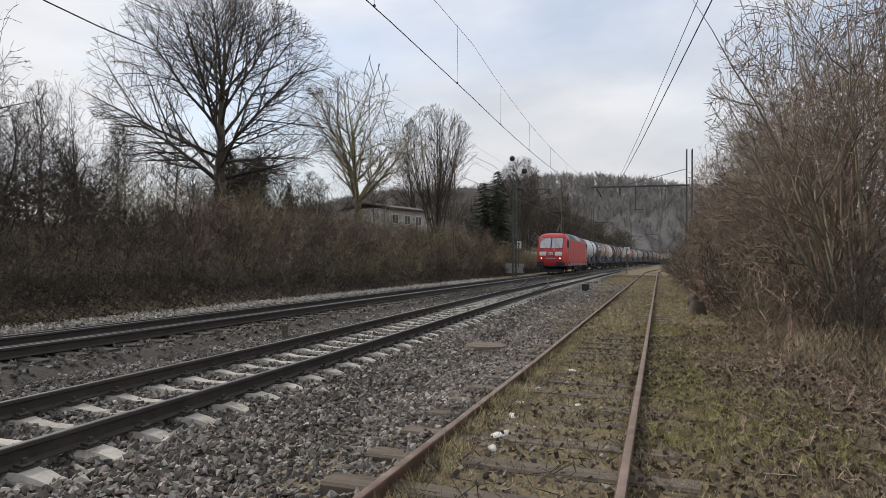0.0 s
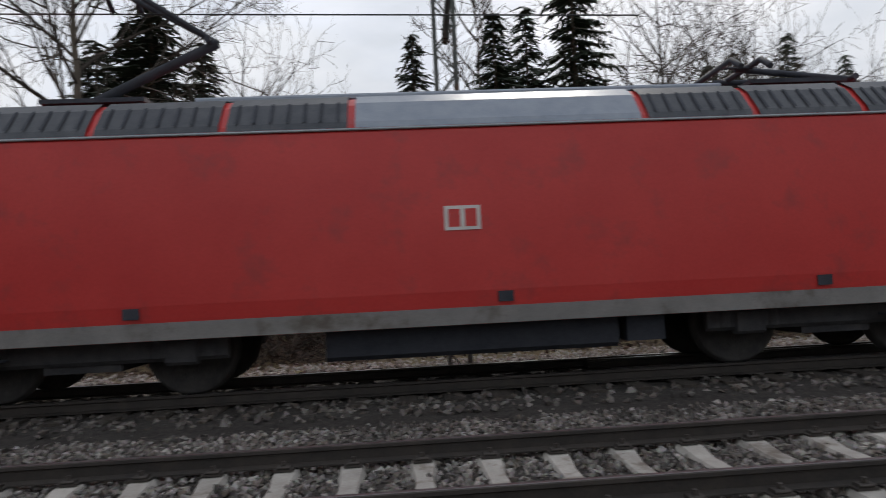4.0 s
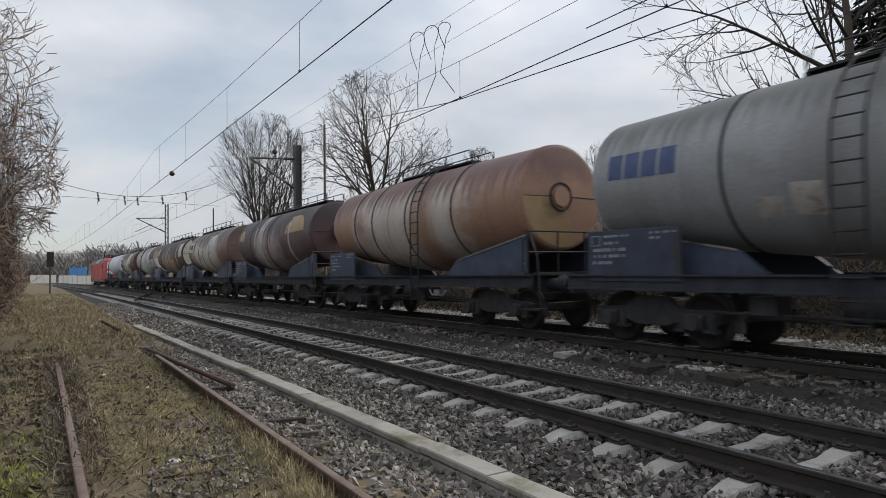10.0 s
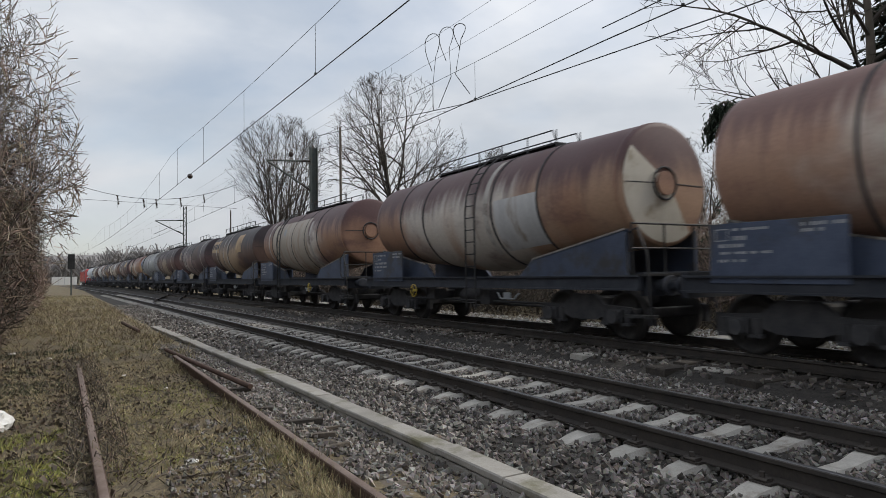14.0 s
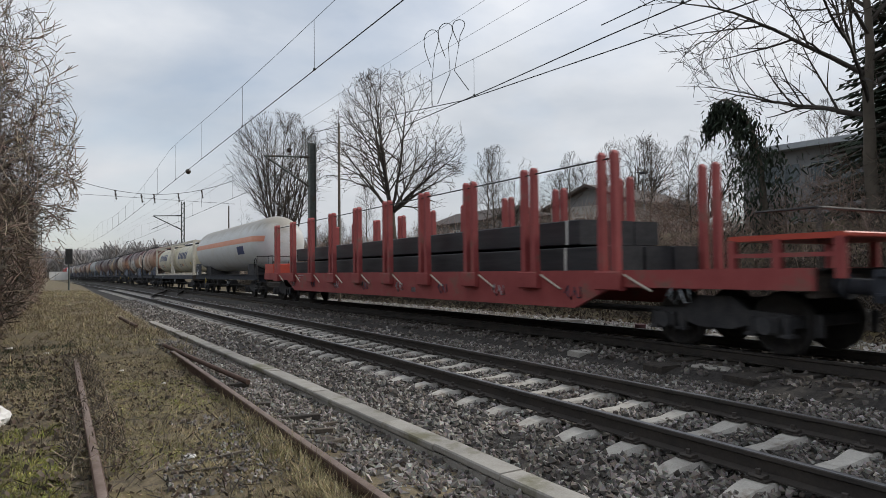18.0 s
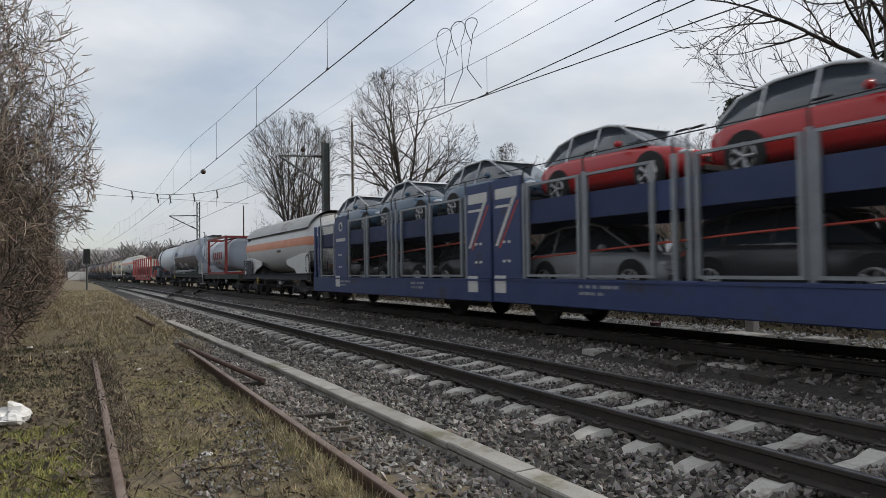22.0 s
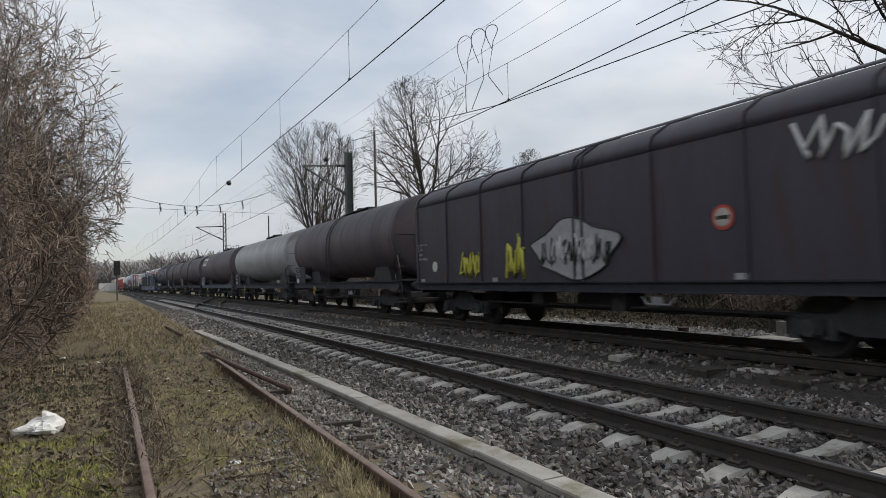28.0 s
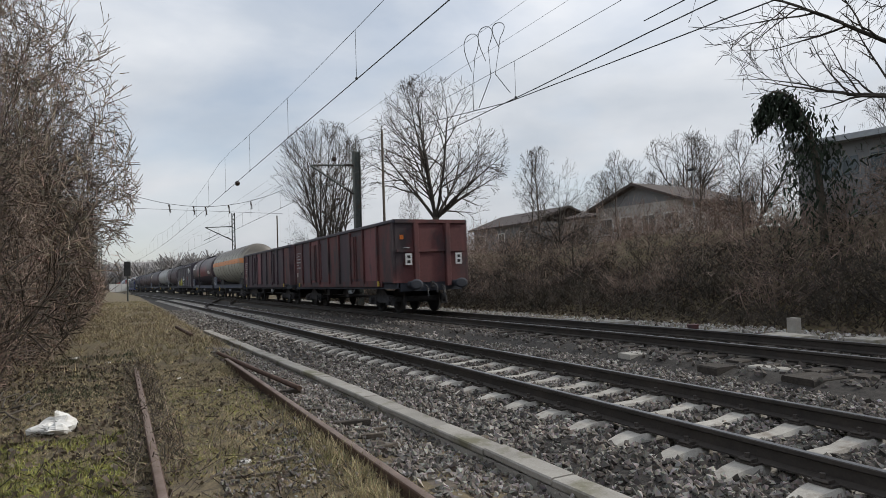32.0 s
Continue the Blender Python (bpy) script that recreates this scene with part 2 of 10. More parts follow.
M = {
    "earth": mat("earth_with_dry_grass", (0.038, 0.030, 0.021), (0.235, 0.185, 0.11), 0.95, scale=7.0, amount=0.62, fine=55, bump=1.0, spots=(0.16, 0.128, 0.062), spot_scale=1.3, spot_amount=0.55),
    # near-black, so the gaps between the stones carry painted shade
    "ballast_bed": mat("ballast_bed", (0.014, 0.012, 0.011), (0.055, 0.049, 0.043), 0.95, scale=14, fine=38, bump=1.0),
    "stones": island_mat("ballast_stones", [(0.05, 0.044, 0.039), (0.13, 0.114, 0.10), (0.25, 0.228, 0.205), (0.11, 0.087, 0.07), (0.40, 0.372, 0.34), (0.07, 0.063, 0.058), (0.20, 0.165, 0.133)], patch=1.5, low=0.65, high=1.25),
    "dark_stones": island_mat("brake_dusted_stones", [(0.038, 0.032, 0.028), (0.085, 0.073, 0.063), (0.16, 0.143, 0.128), (0.08, 0.062, 0.05), (0.25, 0.228, 0.205), (0.06, 0.053, 0.048), (0.125, 0.10, 0.08)]),
    "pale_stones": island_mat("pale_stones", [(0.2, 0.18, 0.15), (0.4, 0.38, 0.34), (0.55, 0.53, 0.5), (0.26, 0.22, 0.18)]),
    "rail_side": mat("weathered_rail_steel", (0.032, 0.029, 0.027), (0.066, 0.055, 0.047), 0.7, 0.2, scale=4, fine=50),
    "rail_head": mat("worn_rail_head", (0.15, 0.15, 0.155), (0.24, 0.24, 0.245), 0.38, 0.8, scale=8, fine=90, bump=0.03),
    "worn_rail_head": mat("worn_rusty_rail_head", (0.13, 0.085, 0.066), (0.25, 0.19, 0.155), 0.6, 0.15, scale=4, fine=60, bump=0.2, spots=(0.13, 0.08, 0.058), spot_amount=0.45),
    "rusty_rail": mat("rusty_rail", (0.062, 0.036, 0.027), (0.135, 0.082, 0.058), 0.85, 0.1, scale=5, fine=70, bump=0.3),
    "concrete": mat("sleeper_concrete", (0.30, 0.28, 0.25), (0.46, 0.44, 0.40), 0.9, scale=5, fine=70, bump=0.25, rand=0.3, spots=(0.2, 0.17, 0.14), spot_scale=3, spot_amount=0.35),
    "trough": mat("trough_concrete", (0.25, 0.235, 0.21), (0.38, 0.36, 0.325), 0.9, scale=3, fine=60, bump=0.25, rand=0.22, spots=(0.16, 0.15, 0.10), spot_scale=2, spot_amount=0.35),
    "wood": mat("weathered_timber", (0.06, 0.05, 0.04), (0.165, 0.135, 0.105), 0.95, scale=3, fine=30, bump=0.5, stretch=(6, 0.5, 6), rand=0.4),
    "dark_wood": mat("tarred_timber", (0.03, 0.026, 0.023), (0.075, 0.062, 0.05), 0.95, scale=3, fine=30, bump=0.5, stretch=(6, 0.5, 6), rand=0.3),
    "bark": mat("bark", (0.06, 0.05, 0.04), (0.13, 0.11, 0.085), 0.95, scale=5, fine=30, bump=0.6),
    "bark_olive": mat("mossy_olive_bark", (0.15, 0.135, 0.085), (0.29, 0.26, 0.17), 0.95, scale=6, fine=30, bump=0.4),
    # limb and twig colours are darkened to stand for backlight
    "bark_backlit": mat("backlit_branch_bark", (0.028, 0.024, 0.021), (0.07, 0.058, 0.046), 0.95, scale=5, fine=30, bump=0.3),
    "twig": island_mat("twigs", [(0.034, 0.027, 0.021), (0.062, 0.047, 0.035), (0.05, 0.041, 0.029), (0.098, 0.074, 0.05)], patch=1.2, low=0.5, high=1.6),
    "twig_brown": island_mat("brown_twigs", [(0.12, 0.088, 0.064), (0.215, 0.157, 0.112), (0.16, 0.12, 0.085), (0.30, 0.22, 0.155)], patch=1.0, low=0.55, high=1.5),
    "twig_stem": island_mat("pale_brown_stems", [(0.14, 0.118, 0.078), (0.25, 0.21, 0.14), (0.19, 0.16, 0.105), (0.32, 0.27, 0.18)], patch=1.0, low=0.6, high=1.4),
    "twig_olive": island_mat("olive_twigs", [(0.12, 0.10, 0.05), (0.20, 0.16, 0.08), (0.15, 0.12, 0.06), (0.26, 0.205, 0.115)], patch=1.2, low=0.5, high=1.5),
    "twig_hedge": island_mat("grey_brown_hedge_twigs", [(0.12, 0.085, 0.064), (0.22, 0.16, 0.12), (0.165, 0.12, 0.09), (0.32, 0.235, 0.175)], patch=1.4, low=0.45, high=1.6),
    # darker copy of the twigs: the bank's shade is put into the colour
    "twig_shaded": island_mat("shaded_twigs", [(0.036, 0.027, 0.024), (0.066, 0.047, 0.039), (0.054, 0.043, 0.032), (0.105, 0.075, 0.056)], patch=0.8, low=0.5, high=1.5),
    "twig_red": island_mat("reddish_twigs", [(0.16, 0.105, 0.08), (0.27, 0.18, 0.138), (0.20, 0.14, 0.104), (0.37, 0.26, 0.20)], patch=1.8, low=0.4, high=1.6),
    "twig_pale": island_mat("pale_twigs", [(0.12, 0.096, 0.066), (0.20, 0.16, 0.108), (0.15, 0.14, 0.075), (0.27, 0.22, 0.15)], patch=1.3, low=0.5, high=1.5),
    "needles": island_mat("spruce_needles", [(0.012, 0.022, 0.012), (0.022, 0.038, 0.018), (0.03, 0.048, 0.024)]),
    "ivy": island_mat("ivy_leaves", [(0.02, 0.032, 0.014), (0.035, 0.055, 0.02), (0.05, 0.06, 0.028)]),
    "grass": island_mat("dry_grass", [(0.25, 0.20, 0.095), (0.38, 0.30, 0.15), (0.24, 0.205, 0.09), (0.46, 0.375, 0.21), (0.19, 0.17, 0.065)], patch=6.0, low=0.45, high=1.6),
    "dull_grass": island_mat("dead_grass", [(0.13, 0.10, 0.063), (0.24, 0.185, 0.115), (0.165, 0.137, 0.07), (0.32, 0.245, 0.16), (0.11, 0.088, 0.06)], patch=8.0, low=0.4, high=1.7),
    "green_grass": island_mat("green_grass", [(0.19, 0.205, 0.024), (0.31, 0.315, 0.045), (0.23, 0.205, 0.055), (0.13, 0.16, 0.022)], patch=5.0, low=0.5, high=1.6),
    "leaf_litter": island_mat("fallen_leaves", [(0.07, 0.05, 0.034), (0.14, 0.10, 0.063), (0.05, 0.04, 0.028), (0.21, 0.155, 0.10)]),
    "wire": mat("dark_copper_wire", (0.03, 0.032, 0.033), (0.06, 0.062, 0.06), 0.5, 0.6, bump=0),
    "mast": mat("grey_green_mast_paint", (0.055, 0.065, 0.062), (0.10, 0.11, 0.10), 0.7, 0.2, spots=(0.09, 0.055, 0.035), spot_amount=0.3),
    "porcelain": mat("brown_porcelain", (0.03, 0.018, 0.014), (0.06, 0.04, 0.03), 0.25, bump=0),
    # underframe and bogie colours are lifted and blued to stand for haze
    "black": mat("black_frame_paint_hazed", (0.020, 0.024, 0.034), (0.046, 0.050, 0.062), 0.85, 0.0, scale=3, fine=40, rand=0.3),
    "bogie": mat("brake_dust_steel_hazed", (0.030, 0.031, 0.036), (0.072, 0.070, 0.071), 0.9, 0.0, scale=5, fine=50),
    "wheel": mat("wheel_steel", (0.028, 0.027, 0.028), (0.065, 0.06, 0.056), 0.8, 0.2, scale=6, fine=50),
    "frame_blue": mat("blue_grey_underframe", (0.034, 0.047, 0.082), (0.070, 0.090, 0.140), 0.62, 0.0, scale=2, fine=40, rand=0.3, spots=(0.045, 0.045, 0.05), spot_amount=0.4),
    "frame_green": mat("dark_green_underframe", (0.014, 0.023, 0.021), (0.03, 0.042, 0.037), 0.8, 0.0, scale=2, fine=40),
    "rail_black": mat("black_handrail", (0.018, 0.018, 0.02), (0.04, 0.04, 0.04), 0.6, 0.2, bump=0),
    "grey_rail": mat("grey_handrail", (0.22, 0.22, 0.22), (0.33, 0.33, 0.32), 0.5, 0.3, bump=0),
    "white_paint": mat("white_marking_paint", (0.55, 0.54, 0.52), (0.68, 0.67, 0.64), 0.6, bump=0),
    "grey_marking": mat("worn_white_marking", (0.26, 0.27, 0.28), (0.40, 0.40, 0.41), 0.7, bump=0),
    "cream_patch": mat("cream_panel_paint", (0.50, 0.46, 0.38), (0.62, 0.58, 0.5), 0.6, scale=2, spots=(0.36, 0.30, 0.22), spot_amount=0.25),
    "strip": mat("worn_white_strip", (0.34, 0.32, 0.29), (0.56, 0.53, 0.49), 0.7, scale=4, spots=(0.16, 0.12, 0.10), spot_scale=2.5, spot_amount=0.4),
    "grime_brown": mat("dark_brown_grime", (0.085, 0.062, 0.058), (0.17, 0.125, 0.11), 0.7, scale=1.5, fine=25, stretch=(2, 1, 0.5), spots=(0.06, 0.045, 0.045), spot_amount=0.5),
    "pale_grime": mat("grimy_white_paint", (0.42, 0.42, 0.42), (0.60, 0.60, 0.59), 0.6, scale=1.5, fine=25, stretch=(2, 1, 0.4), spots=(0.30, 0.25, 0.21), spot_amount=0.35),
    "silo_soot": mat("brown_soot_on_silo", (0.075, 0.066, 0.064), (0.145, 0.125, 0.118), 0.6, scale=1.2, fine=25, stretch=(0.7, 1, 1.5), spots=(0.19, 0.18, 0.18), spot_amount=0.25),
    "box_faded": mat("faded_red_panel_paint", (0.155, 0.055, 0.062), (0.215, 0.082, 0.085), 0.72, scale=1.5, fine=30, stretch=(2, 1, 0.5), spots=(0.09, 0.05, 0.055), spot_amount=0.4),
    "pale_tan": mat("grimy_tan_paint", (0.33, 0.285, 0.235), (0.46, 0.405, 0.335), 0.6, scale=1.2, fine=25, stretch=(2, 1, 0.35), spots=(0.28, 0.19, 0.14), spot_scale=1.0, spot_amount=0.4),
    "seam_grey": mat("grey_sheet_metal", (0.30, 0.30, 0.29), (0.42, 0.42, 0.40), 0.6, scale=2, stretch=(0.4, 1, 1), spots=(0.22, 0.20, 0.18), spot_amount=0.4),
    "seam": mat("weathered_seam", (0.12, 0.11, 0.10), (0.36, 0.33, 0.29), 0.7, scale=5, spots=(0.05, 0.045, 0.04), spot_amount=0.5),
    "tan_patch": mat("tan_panel_paint", (0.34, 0.225, 0.115), (0.45, 0.315, 0.18), 0.6, scale=2, spots=(0.20, 0.13, 0.08), spot_scale=1.2, spot_amount=0.35),
    "mark_dark": mat("dark_panel_lettering", (0.022, 0.022, 0.036), (0.05, 0.046, 0.06), 0.7, bump=0),
    "navy": mat("navy_lettering", (0.02, 0.03, 0.10), (0.03, 0.045, 0.14), 0.6, bump=0),
    "navy_faded": mat("faded_blue_lettering", (0.05, 0.075, 0.19), (0.09, 0.12, 0.24), 0.6, scale=4, bump=0),
    "yellow": mat("yellow_paint", (0.42, 0.30, 0.03), (0.52, 0.38, 0.06), 0.6, spots=(0.12, 0.09, 0.05), spot_amount=0.35),
    "orange": mat("orange_plate", (0.62, 0.16, 0.02), (0.7, 0.2, 0.04), 0.5, bump=0),
    "orange_band": mat("faded_orange_band", (0.58, 0.20, 0.06), (0.68, 0.30, 0.12), 0.55, scale=2, spots=(0.45, 0.28, 0.18), spot_amount=0.3),
    "pink_band": mat("faded_salmon_band", (0.62, 0.24, 0.14), (0.68, 0.33, 0.22), 0.55, scale=2),
    "red": mat("traffic_red_paint", (0.44, 0.023, 0.023), (0.53, 0.040, 0.036), 0.4, scale=0.8, fine=30, bump=0.02, spots=(0.36, 0.034, 0.033), spot_amount=0.35),
    "loco_grey": mat("dusty_grey_sill", (0.15, 0.145, 0.14), (0.23, 0.22, 0.21), 0.6, scale=2, spots=(0.10, 0.085, 0.07), spot_amount=0.4),
    "loco_roof": mat("dark_roof_grille", (0.035, 0.04, 0.05), (0.075, 0.08, 0.09), 0.5, 0.3, scale=3),
    "roof_pale": mat("pale_roof_panel", (0.19, 0.22, 0.27), (0.27, 0.30, 0.34), 0.4, 0.3, scale=3),
    "stake_red": mat("sun_bleached_red_wagon_paint", (0.25, 0.043, 0.044), (0.36, 0.08, 0.075), 0.7, scale=1.5, spots=(0.20, 0.10, 0.08), spot_amount=0.3),
    "cont_red": mat("container_red_paint", (0.16, 0.020, 0.020), (0.23, 0.038, 0.034), 0.6, scale=1.5),
    "box_brown": mat("oxide_red_wagon_paint", (0.085, 0.030, 0.032), (0.145, 0.052, 0.050), 0.72, scale=1.2, fine=30, stretch=(2, 1, 0.5), spots=(0.050, 0.036, 0.040), spot_scale=0.7, spot_amount=0.7),
    "box_dark": mat("sooty_maroon_wagon_paint", (0.046, 0.030, 0.040), (0.080, 0.045, 0.056), 0.7, scale=1.0, fine=30, stretch=(2, 1, 0.5), spots=(0.045, 0.04, 0.048), spot_scale=0.8, spot_amount=0.6),
    "slide_dark": mat("sooty_brown_wall", (0.032, 0.029, 0.042), (0.056, 0.050, 0.066), 0.6, scale=1.0, fine=30, stretch=(2, 1, 0.4), spots=(0.05, 0.03, 0.03), spot_amount=0.4),
    "car_blue_frame": mat("blue_car_carrier_paint", (0.028, 0.044, 0.122), (0.048, 0.072, 0.175), 0.55, scale=1.5, spots=(0.04, 0.042, 0.06), spot_amount=0.35),
    "galv": mat("galvanised_steel", (0.24, 0.26, 0.28), (0.34, 0.36, 0.38), 0.5, 0.3, scale=3),
    "steel_load": mat("dark_rolled_steel", (0.035, 0.037, 0.042), (0.07, 0.07, 0.075), 0.55, 0.5, scale=2, stretch=(0.3, 2, 4)),
    "tyre": mat("black_rubber", (0.015, 0.015, 0.016), (0.03, 0.03, 0.03), 0.85, bump=0.05),
    "alloy": mat("alloy_rim", (0.4, 0.4, 0.41), (0.55, 0.55, 0.56), 0.35, 0.8, bump=0),
    "plastic_white": mat("white_plastic_bag", (0.68, 0.67, 0.64), (0.80, 0.79, 0.77), 0.45, scale=8, bump=0.3),
    "render_wall": mat("pale_house_render", (0.36, 0.34, 0.32), (0.48, 0.46, 0.43), 0.9, scale=2),
    "roof_tile": mat("dark_roof_tiles", (0.055, 0.043, 0.04), (0.095, 0.075, 0.068), 0.85, scale=3),
    "hall_grey": mat("grey_hall_cladding", (0.16, 0.165, 0.175), (0.22, 0.225, 0.235), 0.7, scale=1.0),
    "asphalt": mat("worn_asphalt", (0.16, 0.155, 0.15), (0.24, 0.235, 0.225), 0.9, scale=2, fine=50),
    "lane": mat("pale_lane_gravel", (0.24, 0.22, 0.20), (0.36, 0.335, 0.31), 0.95, scale=2, fine=40, bump=0.4),
    # raised greys: distance haze is put into this base colour
    "hill": mat("far_hill_with_haze", (0.19, 0.18, 0.18), (0.29, 0.275, 0.265), 1.0, scale=0.06, fine=0.5, bump=0),
    "silver_tag": mat("silver_spray_paint", (0.30, 0.31, 0.33), (0.42, 0.43, 0.45), 0.5, bump=0),
    "yellow_tag": mat("yellow_spray_paint", (0.55, 0.52, 0.06), (0.62, 0.60, 0.12), 0.5, bump=0),
    "red_mark": mat("red_marking", (0.42, 0.05, 0.03), (0.5, 0.08, 0.05), 0.5, bump=0),
    "tail_white": mat("tail_plate_white", (0.6, 0.6, 0.6), (0.7, 0.7, 0.7), 0.5, bump=0),
    "blue_drum": mat("blue_small_plate", (0.05, 0.22, 0.5), (0.07, 0.28, 0.6), 0.5, bump=0),
}


def glass(name, tint, rough=0.05):
    m = bpy.data.materials.new(name)
    m.use_nodes = True
    b = m.node_tree.nodes["Principled BSDF"]
    b.inputs["Base Color"].default_value = (*tint, 1)
    b.inputs["Roughness"].default_value = rough
    b.inputs["Specular IOR Level"].default_value = 0.8
    return m


M["dark_glass"] = glass("dark_tinted_glass", (0.02, 0.024, 0.028))
M["windscreen"] = glass("coated_windscreen", (0.12, 0.14, 0.15), 0.08)
M["windscreen"].node_tree.nodes["Principled BSDF"].inputs["IOR"].default_value = 2.6
M["car_glass"] = glass("car_glass", (0.035, 0.045, 0.055))
M["lamp_lens"] = glass("headlamp_lens", (0.55, 0.56, 0.58), 0.1)
M["lamp_on"] = bpy.data.materials.new("lit_headlamp")
M["lamp_on"].use_nodes = True
M["lamp_on"].node_tree.nodes["Principled BSDF"].inputs["Emission Color"].default_value = (1, 0.97, 0.93, 1)
M["lamp_on"].node_tree.nodes["Principled BSDF"].inputs["Emission Strength"].default_value = 0.7
for key, c in {"paint_white": (0.62, 0.64, 0.66), "paint_red": (0.38, 0.02, 0.02), "paint_slate": (0.045, 0.09, 0.14), "paint_dark": (0.05, 0.05, 0.055), "paint_silver": (0.33, 0.34, 0.36)}.items():
    M[key] = mat("car_" + key, c, tuple(v * 1.05 for v in c), 0.25, 0.0, bump=0)
TANK = {
    "white": tank_mat("white_tank_paint", (0.56, 0.60, 0.645), (0.50, 0.535, 0.57), (0.40, 0.41, 0.42), 0.2, sootiness=0.05),
    "vtg_grey": tank_mat("grimy_grey_tank_paint", (0.572, 0.512, 0.479), (0.333, 0.226, 0.193), (0.067, 0.043, 0.043), 0.4, sootiness=0.75, ends=(0.113, 0.060, 0.053), reach=2.2),
    "white_rust": tank_mat("rust_streaked_white_tank_paint", (0.60, 0.60, 0.60), (0.40, 0.27, 0.215), (0.24, 0.16, 0.14), 0.42, sootiness=0.2, ends=(0.44, 0.345, 0.30), reach=3.4),
    "dark_brown": tank_mat("dark_brown_grimy_tank_paint", (0.37, 0.265, 0.175), (0.19, 0.115, 0.085), (0.040, 0.031, 0.036), 0.5, rough=0.55, sootiness=0.9, ends=(0.125, 0.078, 0.062), reach=1.9),
    "cream": tank_mat("grimy_cream_tank_paint", (0.559, 0.492, 0.426), (0.359, 0.253, 0.200), (0.100, 0.067, 0.060), 0.4, sootiness=0.65, ends=(0.200, 0.126, 0.100), reach=3.0),
    "maroon": tank_mat("maroon_grimy_tank_paint", (0.37, 0.29, 0.26), (0.175, 0.108, 0.10), (0.048, 0.036, 0.042), 0.5, rough=0.5, sootiness=0.85, ends=(0.118, 0.073, 0.073), reach=1.8),
    "orange": tank_mat("rusty_orange_tank_paint", (0.56, 0.50, 0.44), (0.39, 0.245, 0.172), (0.165, 0.088, 0.075), 0.52, rough=0.5, sootiness=0.5, ends=(0.38, 0.225, 0.155), reach=2.6),
    "orange_cream": tank_mat("orange_and_cream_tank_paint", (0.58, 0.53, 0.47), (0.40, 0.255, 0.17), (0.095, 0.048, 0.05), 0.42, rough=0.5, sootiness=0.8, ends=(0.35, 0.20, 0.13), reach=2.4),
    "grey": tank_mat("grey_tank_paint", (0.325, 0.335, 0.345), (0.245, 0.245, 0.25), (0.146, 0.146, 0.140), 0.4, sootiness=0.3),
    "brown": tank_mat("brown_grimy_tank_paint", (0.36, 0.275, 0.205), (0.20, 0.118, 0.088), (0.050, 0.036, 0.041), 0.55, rough=0.55, sootiness=0.85, ends=(0.125, 0.071, 0.065), reach=1.8),
    "beige": tank_mat("beige_tank_paint", (0.572, 0.539, 0.418), (0.462, 0.418, 0.319), (0.286, 0.259, 0.209), 0.4, sootiness=0.3),
    "gas_white": tank_mat("off_white_gas_tank_paint", (0.57, 0.58, 0.575), (0.46, 0.445, 0.41), (0.34, 0.32, 0.28), 0.3, sootiness=0.2),
    "gas_grey": tank_mat("weathered_grey_gas_tank_paint", (0.37, 0.36, 0.30), (0.25, 0.225, 0.18), (0.15, 0.135, 0.115), 0.45, sootiness=0.35),
    # black shell lifted in colour to stand for haze
    "black": tank_mat("black_tank_paint_hazed", (0.066, 0.067, 0.088), (0.082, 0.080, 0.096), (0.052, 0.052, 0.064), 0.5, rough=0.36, sootiness=0.3),
    "sooty": tank_mat("sooty_brown_tank_paint", (0.100, 0.076, 0.086), (0.074, 0.058, 0.068), (0.052, 0.047, 0.056), 0.6, rough=0.6, sootiness=0.6),
    "silo": tank_mat("grey_aluminium_silo", (0.32, 0.355, 0.435), (0.21, 0.20, 0.205), (0.22, 0.22, 0.225), 0.5, rough=0.32, sootiness=0.3),
    "steel": tank_mat("brushed_tank_container_shell", (0.31, 0.35, 0.40), (0.25, 0.275, 0.305), (0.19, 0.20, 0.215), 0.3, rough=0.35, sootiness=0.15),
    "vtg_red": tank_mat("maroon_patchy_tank_paint", (0.185, 0.048, 0.058), (0.16, 0.10, 0.105), (0.062, 0.048, 0.055), 0.34, sootiness=0.85, ends=(0.062, 0.042, 0.05), reach=3.4),
}


